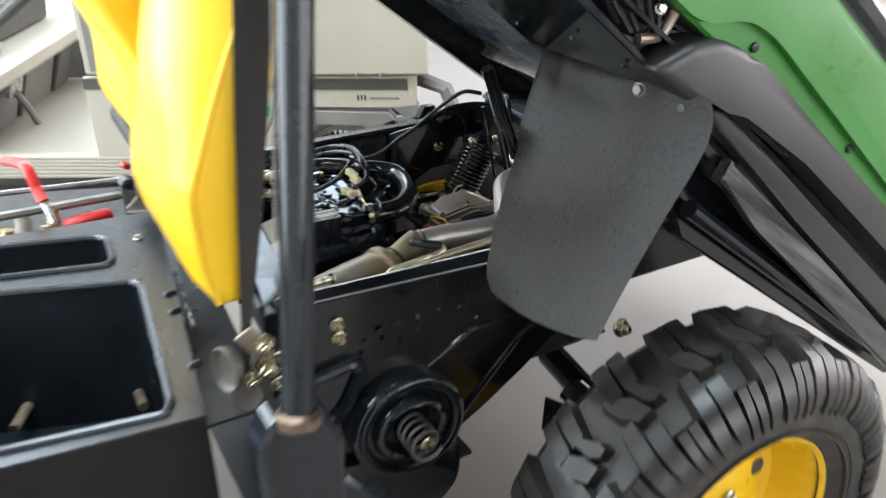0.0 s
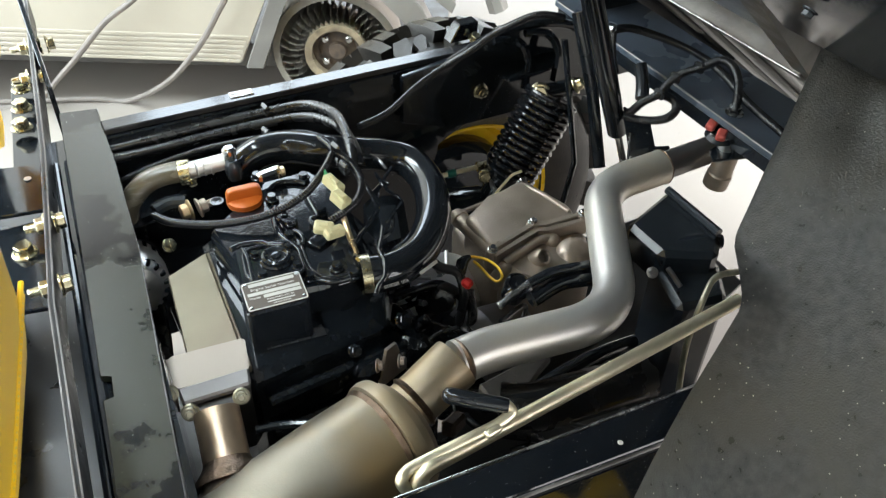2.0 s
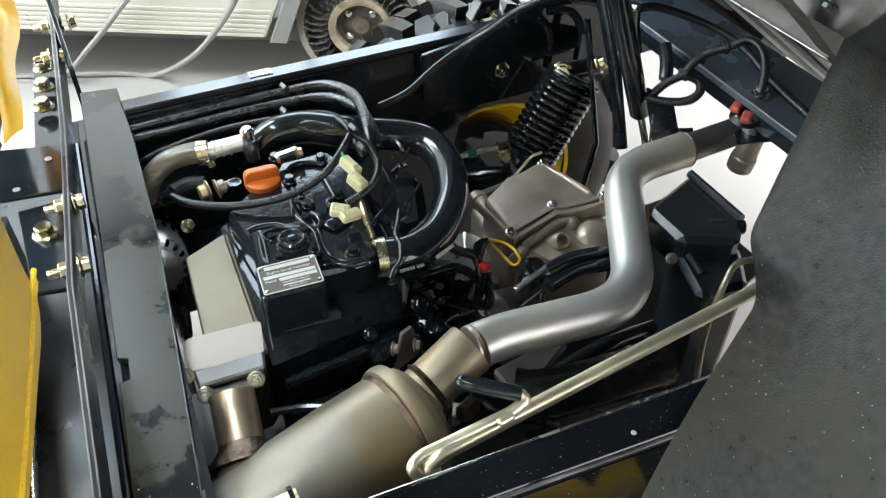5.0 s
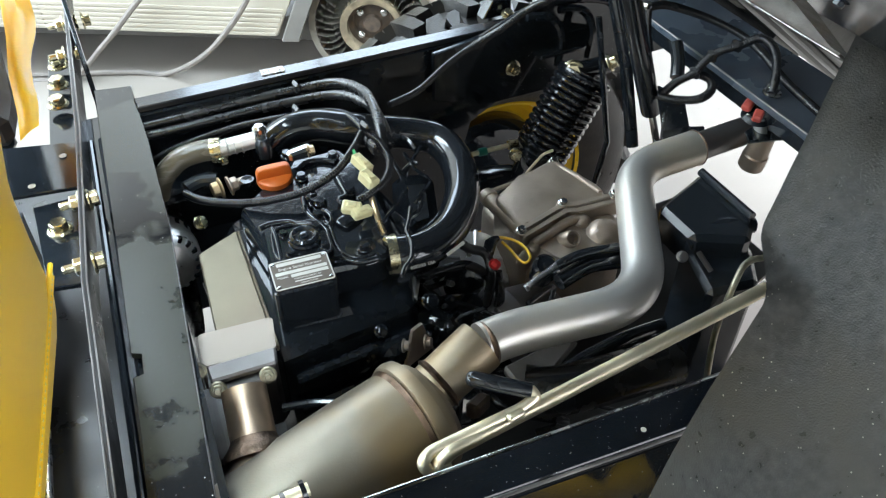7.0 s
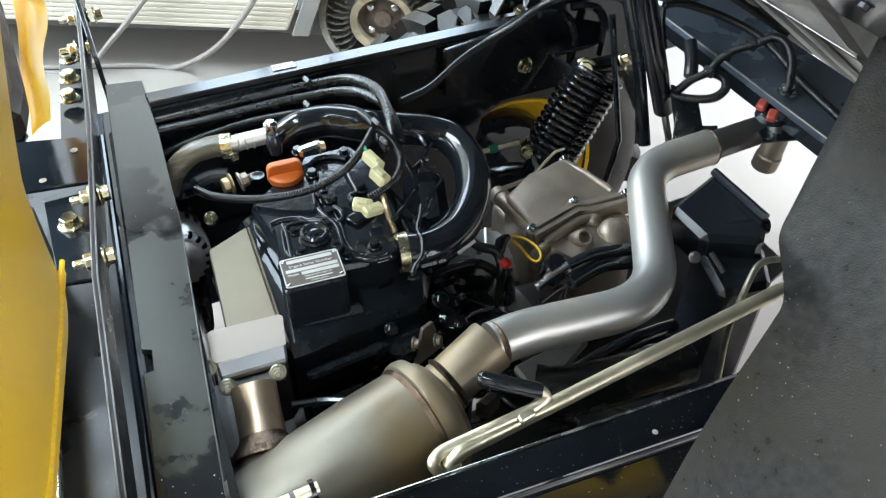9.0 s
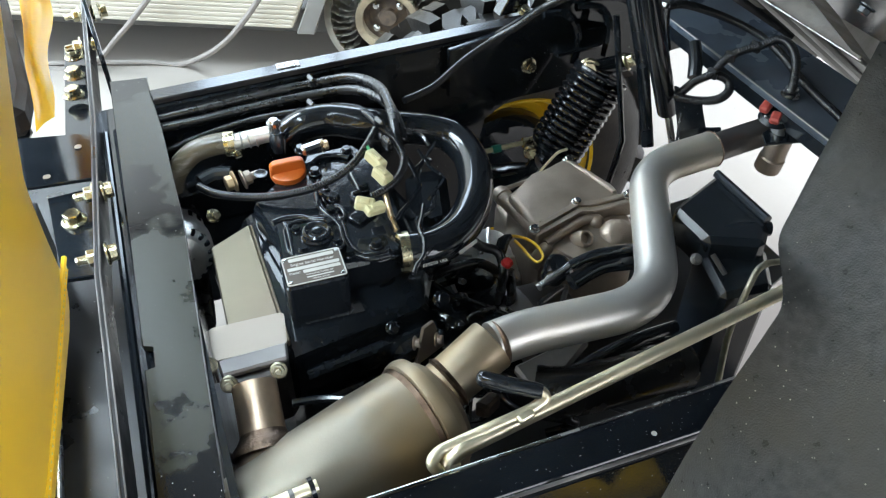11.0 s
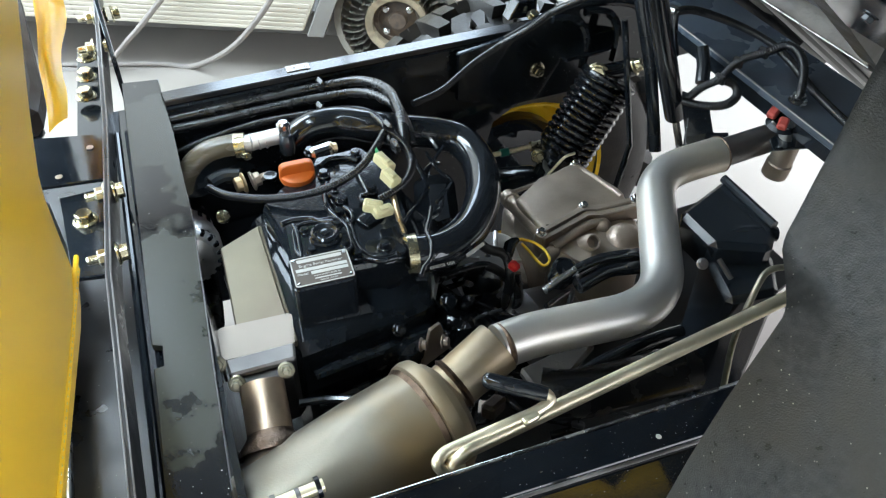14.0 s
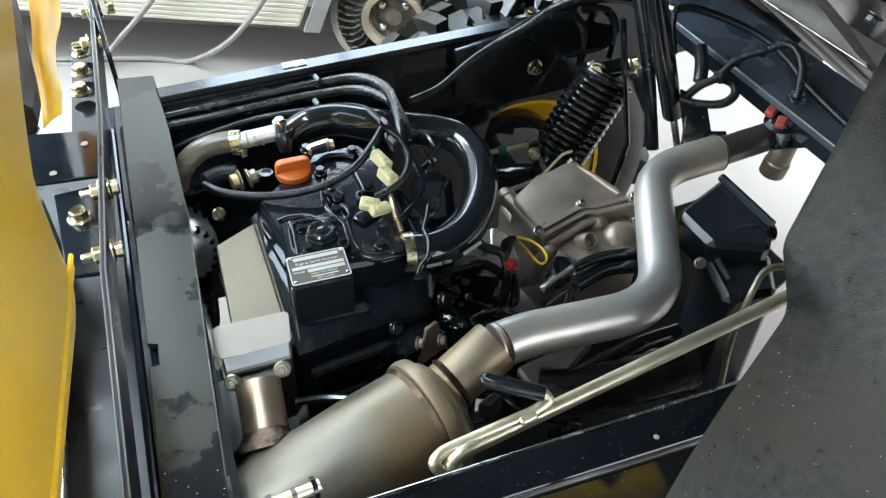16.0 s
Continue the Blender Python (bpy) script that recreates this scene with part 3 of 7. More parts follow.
# near side rail: top flange and drilled side plate
part("near_rail", prism([(-0.21, -0.27), (0.72, -0.336), (0.72, -0.383), (-0.21, -0.3)], 0.592, 0.6, Matrix(), 0.0025), DUSTY, veh)
NEAR = Matrix.Translation((-0.21, -0.3, 0)) @ Matrix.Rotation(math.atan2(-0.083, 0.93), 4, "Z") @ pose(0, 0, 0, 90, 0, 0)
side = [(-0.02, 0.597), (0.93, 0.597), (0.93, 0.52), (0.6, 0.5), (0.46, 0.42), (0.414, 0.376), (0.346, 0.323), (0.275, 0.275), (0.272, 0.18), (0.25, 0.15), (-0.02, 0.15)]
holes = [circle(0.1264, 0.515, 0.004), circle(0.152, 0.529, 0.006), circle(0.1571, 0.5106, 0.005), circle(0.1725, 0.5295, 0.004), circle(0.1847, 0.5287, 0.006), circle(0.1857, 0.501, 0.004), circle(0.2163, 0.5089, 0.004), circle(0.1837, 0.4886, 0.004), circle(0.2894, 0.5342, 0.004), circle(0.2539, 0.5385, 0.004), circle(0.1213, 0.4943, 0.005), circle(0.3602, 0.5307, 0.004), circle(0.3198, 0.5042, 0.004),
         rounded(0.009, 0.02, 0.003, 2, 0.2183, 0.5285)]
# thin metal lines carry the bevel highlight along the worn rail edges
part("rail_edge", sweep([(-0.2, -0.2705, 0.5995), (0.7, -0.3345, 0.5995)], 0.0012, 8), STEEL, veh, "worn edge, its highlight put in as bare metal")
part("rail_edge", sweep([(-0.2, -0.3015, 0.5985), (0.7, -0.3825, 0.5985)], 0.0016, 8), TAILPIPE, veh, "worn edge, its highlight put in as bare metal")
part("paint_chip", lathe([(0, 0), (0.0024, 0), (0.002, 0.0005), (0, 0.0005)], (0.153, -0.320, 0.600), (0, 0, 1), 9), PALE, veh, "chipped paint spot")
part("side_plate", holed_prism(side, holes, 0.0, 0.005, NEAR), SIDE, veh)
part("side_crease", sweep([NEAR @ Vector((0.2082, 0.4194, 0.006)), NEAR @ Vector((0.3097, 0.4835, 0.006)), NEAR @ Vector((0.3501, 0.4896, 0.006))], 0.005, 8), BLACK, veh)
part("side_crease", sweep([NEAR @ Vector((0.2691, 0.2878, 0.006)), NEAR @ Vector((0.4105, 0.4554, 0.006)), NEAR @ Vector((0.4406, 0.4613, 0.006))], 0.006, 8), BLACK, veh)
part("pressing", sweep(filleted([NEAR @ Vector((-0.0073, 0.4239, 0.012)), NEAR @ Vector((0.0133, 0.4658, 0.012)), NEAR @ Vector((0.1059, 0.4836, 0.012)), NEAR @ Vector((0.1213, 0.4685, 0.012)), NEAR @ Vector((0.0854, 0.3955, 0.012)), NEAR @ Vector((0.003, 0.3415, 0.012))], 0.02), 0.012, 10), BLACK, veh, "rounded black pressing on the side plate")
boss_at = (-0.026, -0.338, 0.347)
part("round_boss", lathe([(0.1, -0.03), (0.1, 0.012), (0.095, 0.022), (0.086, 0.026), (0.078, 0.022), (0.074, 0.012), (0.066, 0.012), (0.062, 0.028), (0.054, 0.034), (0.046, 0.028), (0.043, 0.01), (0.034, 0.01), (0.0, 0.01)], boss_at, (-0.05, -1, 0), 48), BLACK, veh, "stepped round black bearing boss", angle=60)
coil_c = Vector(boss_at)
part("boss_spring", sweep([coil_c + Vector((0.024 * math.cos(0.35 * k), -0.012 - 0.0009 * k, 0.024 * math.sin(0.35 * k))) for k in range(72)], 0.0034, 8), TAILPIPE, veh, "dull coil spring on the boss")
part("pocket", prism(round_poly([(-0.004, 0.424), (0.0133, 0.462), (0.104, 0.481), (0.119, 0.468), (0.084, 0.398), (0.003, 0.344)], 0.015), 0.004, 0.009, NEAR, 0.002), BLACK, veh, "shallow pressed pocket")
part("shroud", prism(round_poly([(0.03, 0.2), (0.03, 0.3), (0.12, 0.28), (0.27, 0.3), (0.29, 0.22), (0.26, 0.14), (0.06, 0.13)], 0.04), 0.006, 0.022, NEAR, 0.006, None, 2), BLACK, veh, "rounded black lower shroud")
part("boss_bolt", hex_bolt((-0.024, -0.408, 0.352), (0, -1, 0), 0.01), ZINC, veh)
for x, z in ((-0.1246, 0.555), (-0.1226, 0.5305), (-0.2192, 0.5227), (-0.2213, 0.4779)):
    part("side_bolt", hex_bolt((x, -0.3065 - 0.089 * (x + 0.21), z), (0, -1, 0), 0.0085, 0.006), ZINC, veh)

# far side rail, its upper face coloured lighter as if reflecting, and the raised shock tower
part("far_rail", prism([(-0.115, 0.311), (0.4, 0.298), (0.4, 0.32), (-0.115, 0.335)], 0.592, 0.6, Matrix(), 0.0015), RAIL, veh)
part("far_web", prism([(-0.12, 0.592), (0.72, 0.592), (0.72, 0.5), (0.6, 0.5), (0.58, 0.49), (0.37, 0.485), (0.325, 0.46), (0.31, 0.4), (0.3, 0.25), (-0.12, 0.25)], -0.004, 0.004, Matrix.Translation((0, 0.309, 0)) @ Matrix.Rotation(-0.02, 4, "Z") @ pose(0, 0, 0, 90, 0, 0), 0.002), BLACK, veh)
part("rail_label", box((0.03, 0.014, 0.0012), (0.054, 0.322, 0.6008), (0, 0, -3), 0.0004), FOIL, veh, "crumpled silver foil label")
tower = [(0.26, 0.592), (0.345, 0.6), (0.385, 0.622), (0.42, 0.632), (0.48, 0.63), (0.525, 0.617), (0.556, 0.595), (0.578, 0.555), (0.61, 0.47), (0.56, 0.49), (0.34, 0.49), (0.26, 0.52)]
TOWER = Matrix.Translation((0, 0.288, 0)) @ pose(0, 0, 0, 90, 0, 0)
part("shock_tower", prism(tower, -0.004, 0.004, TOWER, 0.002), BLACK, veh)
part("tower_rim", sweep(smooth_path([(0.33, 0.284, 0.598), (0.385, 0.28, 0.621), (0.42, 0.276, 0.631), (0.48, 0.274, 0.629), (0.525, 0.274, 0.616), (0.556, 0.275, 0.594), (0.578, 0.277, 0.555), (0.6, 0.28, 0.5)]), 0.006, 10), BLACK, veh)
for k, x in enumerate((0.42, 0.47)):
    part("tower_rib", sweep(smooth_path([(x - 0.03, 0.268, 0.624), (x + 0.005, 0.262, 0.618), (x + 0.02, 0.255, 0.59), (x + 0.015, 0.25, 0.55)]), 0.006, 8), BLACK, veh)
part("tower_back", prism([(0.4, 0.24), (0.47, 0.24), (0.52, 0.285), (0.4, 0.285)], 0.57, 0.576, Matrix(), 0.002), BLACK, veh)
part("tab_bracket", prism([(0.355, 0.6), (0.4, 0.6), (0.4, 0.625), (0.37, 0.625)], -0.02, 0.0, Matrix.Translation((0, 0.325, 0)) @ pose(0, 0, 0, 90, 0, 0), 0.0015), BLACK, veh)
part("tower_bolt", hex_bolt((0.383, 0.284, 0.541), (0, -1, 0), 0.0085, 0.005), ZINC, veh)
part("tab_bolt", hex_bolt((0.39, 0.318, 0.604), (0, -0.5, 1), 0.007), ZINC, veh)

# cross member behind the seats: top plate, upturned flange, ledge and bolts
top = [(-0.155, 0.381, 0.596), (-0.112, 0.372, 0.596), (-0.116, 0.250, 0.596), (-0.127, 0.089, 0.596), (-0.149, -0.094, 0.596), (-0.164, -0.228, 0.596), (-0.172, -0.3, 0.596), (-0.225, -0.3, 0.596), (-0.208, -0.207, 0.596), (-0.200, -0.133, 0.596), (-0.197, -0.089, 0.596), (-0.187, -0.091, 0.596), (-0.184, -0.066, 0.596), (-0.194, -0.063, 0.596), (-0.180, 0.077, 0.596)]
part("cross_plate", prism([(x, y) for x, y, z in top], 0.589, 0.596, Matrix(), 0.001), CROSS, veh, "scuffed black cross plate with dust and smears")
part("cross_lip", sweep([(-0.112, 0.375, 0.594), (-0.127, 0.091, 0.594), (-0.164, -0.227, 0.594)], 0.0011, 6), TAILPIPE, veh, "bare metal edge")
part("cross_web", prism([(-0.118, 0.36), (-0.112, 0.36), (-0.16, -0.3), (-0.166, -0.3)], 0.35, 0.589), BLACK, veh)
part("upright_flange", prism([(-0.146, 0.7), (-0.142, 0.7), (-0.181, 0.27), (-0.211, 0.02), (-0.233, -0.31), (-0.237, -0.31), (-0.215, 0.02), (-0.185, 0.27)], 0.572, 0.618), MATT, veh)
# edge highlights on the flange, laid on as thin metal lines
for off in (-0.0042, 0.0):
    part("flange_lip", sweep([(-0.142 + off, 0.7, 0.618), (-0.181 + off, 0.27, 0.618), (-0.211 + off, 0.02, 0.618), (-0.233 + off, -0.31, 0.618)], 0.0009, 6), TAILPIPE, veh, "bright edge line, its highlight put in as metal")
part("flange_groove", prism([(-0.178, 0.345), (-0.122, 0.345), (-0.17, -0.3), (-0.218, -0.3)], 0.572, 0.58), BLACK, veh)
for k in (0, 1):
    part("groove_ridge", sweep([(-0.176 + 0.012 * k, 0.29, 0.583), (-0.222 + 0.014 * k, -0.3, 0.583)], 0.0035, 8), BLACK, veh)
part("rear_ledge", prism([(p[0], p[1]) for p in ((-0.197, 0.541, 0.570), (-0.166, 0.535, 0.570), (-0.191, 0.315, 0.570), (-0.221, 0.320, 0.570))], 0.564, 0.57, Matrix(), 0.001), BLACK, veh)
part("rear_ledge", prism([(-0.25, 0.2), (-0.2, 0.2), (-0.215, 0.06), (-0.25, 0.068)], 0.574, 0.58, Matrix(), 0.001), BLACK, veh)
part("rear_web", prism([(-0.37, 0.45), (-0.17, 0.45), (-0.19, 0.28), (-0.216, 0.02), (-0.237, -0.31), (-0.34, -0.31), (-0.36, 0.1)], 0.44, 0.446, Matrix(), 0.001), MATT, veh)
part("bright_strip", prism([(-0.28, 0.09), (-0.2755, 0.087), (-0.2945, -0.127), (-0.299, -0.12)], 0.49, 0.5, Matrix(), 0.0015), STEEL, veh, "bare metal strip under the seat")
part("seat_bracket", prism([(-0.3, 0.215), (-0.2, 0.198), (-0.19, 0.284), (-0.29, 0.312)], 0.588, 0.593, Matrix(), 0.001), BLACK, veh, "black bracket plate with two holes")
for px_at in ((-0.244, 0.218, 0.594), (-0.207, 0.260, 0.594)):
    part("bracket_hole", lathe([(0, 0), (0.004, 0), (0.004, 0.0006), (0, 0.0006)], px_at, (0, 0, 1), 12), CAST, veh)
for at in ((-0.187, 0.488, 0.580), (-0.193, 0.439, 0.580), (-0.199, 0.393, 0.580), (-0.228, 0.150, 0.580)):
    part("ledge_bolt", hex_bolt(at, (0, 0, 1), 0.0095), ZINC, veh)
for at in ((-0.197, 0.161, 0.600), (-0.207, 0.063, 0.600), (-0.170, 0.475, 0.600), (-0.161, 0.563, 0.600), (-0.144, 0.562, 0.600)):
    x, y, z = at
    part("through_bolt", hex_bolt((x + 0.003, y, z), (1, 0, 0), 0.0088), ZINC, veh)
    part("through_nut", hex_bolt((x - 0.003, y, z), (-1, 0, 0), 0.0088, 0.012), ZINC, veh)
part("side_bracket", prism([(0.44, 0.53), (0.66, 0.53), (0.66, 0.69), (0.6, 0.7), (0.44, 0.6)], -0.003, 0.003, Matrix.Translation((-0.155, 0, 0)) @ pose(0, 0, 0, 90, 0, 90), 0.001), BLACK, veh)
part("pin", lathe([(0, 0), (0.0052, 0), (0.0052, 0.042), (0, 0.042)], (-0.142, -0.2545, 0.598), (1, 0.03, 0), 20), ROD, veh, "zinc-plated hinge pin")
for off, r in ((0.004, 0.0075), (0.022, 0.0056), (0.0375, 0.0085)):
    part("pin_ring", lathe([(r * 0.6, -0.0018), (r, -0.0018), (r, 0.0018), (r * 0.6, 0.0018)], (-0.142 + off, -0.2545 + 0.03 * off, 0.598), (1, 0.03, 0), 20), TAILPIPE if r != 0.0085 else BLACK, veh)

# belly of the engine bay, and the cross tube at the rear with its flat top
part("belly_pan", box((0.42, 0.56, 0.006), (-0.06, 0.02, 0.14), bevel=0), FENDER, veh, "dark belly pan")
# added sheet in place of the dark depth of the engine bay
part("bay_dark_sheet", prism([(-0.12, -0.29), (0.115, -0.3), (0.42, -0.3), (0.42, -0.12), (0.62, -0.06), (0.62, 0.12), (0.3, 0.12), (0.14, 0.25), (-0.1, 0.25), (-0.1, 0.2), (0.14, 0.1), (0.14, -0.09), (-0.12, -0.09)], 0.35, 0.356), FENDER, veh, "dark sheet added under the engine to hide the floor")
bar_a, bar_b = Vector((0.528, 0.182, 0.630)), Vector((0.522, -0.112, 0.630))
bar_x = lambda y: bar_a.x + (bar_b.x - bar_a.x) * (y - bar_a.y) / (bar_b.y - bar_a.y)
part("rear_cross_bar", prism([(bar_x(0.33), 0.33), (bar_x(0.33) + 0.11, 0.33), (bar_x(-0.33) + 0.11, -0.33), (bar_x(-0.33), -0.33)], 0.62, 0.63, Matrix(), 0.002), SATIN, veh, "flat-topped black rear cross bar")
part("bar_web", prism([(bar_x(0.33) + 0.008, 0.33), (bar_x(0.33) + 0.013, 0.33), (bar_x(-0.33) + 0.013, -0.33), (bar_x(-0.33) + 0.008, -0.33)], 0.598, 0.62), BLACK, veh)
# highlight along the bar's front edge, drawn as a thin metal line
part("cross_bar_edge", sweep([(bar_x(0.32), 0.32, 0.6302), (bar_x(-0.32), -0.32, 0.6302)], 0.0013, 8), TAILPIPE, veh, "bright edge line, its highlight put in as metal")
part("rail_extension", prism([(0.7, -0.38), (1.1, -0.4), (1.1, -0.36), (0.7, -0.335)], 0.5, 0.6), BLACK, veh)

# roll-over post
base, up = Vector((-0.284, -0.597, 0.65)), Vector((0.157, 0.188, 1.0)).normalized()
part("roll_post", sweep(smooth_path([base, base + up * 1.3], 0.05), 0.0186, 32), BLACK, veh, "black tubular roll-over post", angle=60)
part("post_collar", lathe([(0.022, -0.012), (0.026, -0.008), (0.026, 0.004), (0.02, 0.008)], base, up, 24), WELD, veh)
tie = Vector((-0.238, -0.530, 0.945))
part("cable_tie", lathe([(0.0192, -0.001), (0.0202, -0.001), (0.0202, 0.001), (0.0192, 0.001), (0.0192, -0.001)], base + up * (tie - base).dot(up), up, 28), BLACK, veh, "black cable tie")
# thin grey line up one side of the post
part("post_edge_line", sweep([base + up * 0.2 + Vector((-0.0205, 0.006, 0)), base + Vector((-0.0205, 0.006, 0)) + up * 1.2], 0.002, 6), CORD, veh)
part("post_foot", prism([(-0.335, 0.5), (-0.24, 0.42), (-0.235, 0.6), (-0.255, 0.655), (-0.315, 0.655), (-0.335, 0.62)], -0.03, 0.02, Matrix.Translation((0, -0.585, 0)) @ pose(0, 0, 0, 90, 0, 0), 0.006), BLACK, veh)
part("lower_sill", prism([(-0.36, 0.1), (-0.15, 0.1), (-0.15, 0.42), (-0.22, 0.5), (-0.36, 0.5)], -0.02, 0.0, Matrix.Translation((0, -0.56, 0)) @ pose(0, 0, 0, 90, 0, 0), 0.006), BLACK, veh)

# ---------------- seats, belt, storage bin ----------------
def seat_grid(rings):
    bm = bmesh.new()
    rows = [[bm.verts.new(p) for p in ring] for ring in rings]
    for a, b in zip(rows, rows[1:]):
        for j in range(len(a)):
            bm.faces.new((a[j], a[(j + 1) % len(a)], b[(j + 1) % len(a)], b[j]))
    bm.faces.new(rows[0][::-1])
    bm.faces.new(rows[-1])
    return bm


def mix_at(table, z):
    for (z0, v0), (z1, v1) in zip(table, table[1:]):
        if z <= z1:
            return v0 + (v1 - v0) * max(0, z - z0) / (z1 - z0)
    return table[-1][1]


NEAR_Y = -0.462
FRONT = [(0.708, -0.31), (0.724, -0.322), (0.75, -0.336), (0.807, -0.34), (0.869, -0.339), (0.935, -0.314), (0.993, -0.29), (1.05, -0.262), (1.14, -0.22)]
FAR = [(0.708, -0.068), (0.76, -0.1), (0.83, -0.155), (0.9, -0.2), (0.95, -0.205), (1.14, -0.205)]


def seat_back_x(y, z):
    return -0.285 + 0.21 * (z - 0.71) + 0.165 * (y - NEAR_Y)


seat = thing("driver_seat", (-0.3, -0.25, 0.71), "yellow vinyl seat back with piped edge and stitched seam", "seat", "seat backs")
rings = []
for k in range(27):
    z = 0.714 + 0.424 * (k / 26) ** 1.15
    y1, shrink = mix_at(FAR, z), 0.8 if k == 0 else 0.94 if k == 1 else 1.0
    ym, hy = (NEAR_Y + y1) / 2, (y1 - NEAR_Y) / 2 * shrink
    ring = []
    for j in range(56):
        a = 2 * math.pi * j / 56
        ca, sa = math.cos(a), math.sin(a)
        y = ym + hy * math.copysign(abs(sa) ** 0.22, sa)
        f, b = mix_at(FRONT, z), seat_back_x(y, z)
        crown = 1 - abs((y - ym) / hy) ** 3
        swell = min(1, max(0, (z - 0.71) / 0.1))
        f -= ((0.014 + 0.28 * max(0, z - 0.88)) * crown * swell + 0.004 * math.sin(26 * y) * crown * swell)
        b += 0.006 * crown
        x = (f + b) / 2 + (b - f) / 2 * shrink * math.copysign(abs(ca) ** 0.34, ca)
        ring.append((x + 0.002 * noise.noise((9 * x, 9 * y, 9 * z)), y, z + 0.006 * math.sin(14 * y) * (1 - k / 26)))
    rings.append(ring)
part("cushion", seat_grid(rings), YELLOW, seat, angle=75)
part("piping", sweep(smooth_path([(mix_at(FRONT, z) + 0.006, NEAR_Y + 0.004, z) for z in (0.73, 0.78, 0.83, 0.87, 0.91, 0.96, 1.02, 1.08, 1.13)]), 0.0038, 8), YELLOW, seat, "raised yellow piping")
for z in (0.768, 0.778):
    part("seam", sweep([(seat_back_x(y, z) + 0.0045, y, z) for y in [-0.44 + 0.3 * k / 20 for k in range(21)]], 0.0018, 6), YELLOW, seat)
bm = bmesh.new()
for k in range(60):
    y = -0.438 + 0.295 * k / 59
    add_box(bm, (0.0014, 0.0032, 0.0013), pose(seat_back_x(y, 0.773) + 0.0052, y, 0.773, 0, 0, 8), 0.0004)
part("stitching", bm, IVORY, seat, "row of pale stitches")

seat = thing("passenger_seat", (-0.27, 0.3, 0.66), "yellow vinyl seat back with a loose cover over a dark shell", "seat", "seat backs")
LEAN = [(0.7, -0.268), (0.73, -0.292), (0.768, -0.307), (0.83, -0.304), (0.88, -0.302), (0.93, -0.322), (0.97, -0.345), (1.05, -0.385), (1.14, -0.41)]
rings = []
for k in range(25):
    z = 0.705 + 0.43 * k / 24
    shrink = 0.75 if k == 0 else 0.93 if k == 1 else 1.0
    ring = []
    for j in range(48):
        ca, sa = math.cos(2 * math.pi * j / 48), math.sin(2 * math.pi * j / 48)
        y = 0.2 + 0.25 * shrink * math.copysign(abs(sa) ** 0.5, sa)
        f, b = mix_at(LEAN, z), -0.246
        fold = 0.005 * math.sin(60 * y + 6 * z) * max(0, -ca)
        ring.append(((f + b) / 2 + (b - f) / 2 * shrink * math.copysign(abs(ca) ** 0.6, ca) - fold, y, z))
    rings.append(ring)
part("cushion", seat_grid(rings), YELLOW, seat, "puckered yellow vinyl seat back", angle=75)
part("shell", prism([(-0.285, 0.2), (-0.24, 0.2), (-0.232, 0.25), (-0.24, 0.5), (-0.285, 0.5)], 0.655, 0.69, Matrix(), 0.008), FOAM, seat, "dark brown seat shell")
bm = bmesh.new()
cover = []
for k in range(19):
    y = 0.146 + 0.33 * k / 18
    right = mix_at([(0.146, -0.209), (0.22, -0.208), (0.32, -0.195), (0.4, -0.189), (0.5, -0.18)], y) + 0.0025 * math.sin(40 * y)
    left = mix_at([(0.146, -0.23), (0.19, -0.228), (0.28, -0.229), (0.36, -0.224), (0.5, -0.222)], y)
    cover.append([bm.verts.new((left + (right - left) * u, y, 0.694 + 0.026 * math.sin(math.pi * u) * min(1, 4 * (y - 0.13)) + 0.012 * u)) for u in (0, 0.2, 0.4, 0.6, 0.8, 1.0)])
for a, b in zip(cover, cover[1:]):
    for j in range(5):
        bm.faces.new((a[j], a[j + 1], b[j + 1], b[j]))
bmesh.ops.solidify(bm, geom=bm.faces[:], thickness=0.005)
part("cover", bm, YELLOW, seat, "loose lower edge of the yellow cover", angle=60)

belt = thing("seat_belt", (-0.305, -0.470, 0.651), "black webbing seat belt hanging to a steel buckle anchor", "seat belt")
strap = [(-0.251, -0.468, 1.171), (-0.264, -0.468, 1.069), (-0.277, -0.468, 0.956), (-0.289, -0.468, 0.828), (-0.300, -0.468, 0.713), (-0.307, -0.468, 0.634), (-0.299, -0.468, 0.631), (-0.287, -0.468, 0.708), (-0.263, -0.468, 0.821), (-0.241, -0.468, 0.950), (-0.224, -0.468, 1.065), (-0.210, -0.468, 1.169)]
bm = prism([(p[0], p[2]) for p in strap], 0.467, 0.4685, pose(0, 0, 0, 90, 0, 0))
part("webbing", bm, BELT, belt)
part("retractor_cup", lathe([(0, 0), (0.016, 0), (0.026, 0.004), (0.029, 0.014), (0.027, 0.016), (0.022, 0.008), (0, 0.006)], (-0.314, -0.462, 0.643), (-0.95, -0.3, 0.1), 32), WORN, belt, "dull round steel retractor cup")
part("lower_cup", lathe([(0, 0), (0.014, 0), (0.02, 0.005), (0.018, 0.009), (0, 0.006)], (-0.305, -0.47, 0.602), (-0.4, -0.85, 0.3), 28), WORN, belt, "dull steel lower cup")
part("anchor_tab", prism([(-0.312, 0.69), (-0.292, 0.7), (-0.268, 0.668), (-0.272, 0.645), (-0.29, 0.65)], -0.003, 0.003, Matrix.Translation((0, -0.476, 0)) @ pose(0, 0, 0, 90, 0, 0), 0.001), CAST, belt, "bare steel anchor tab")
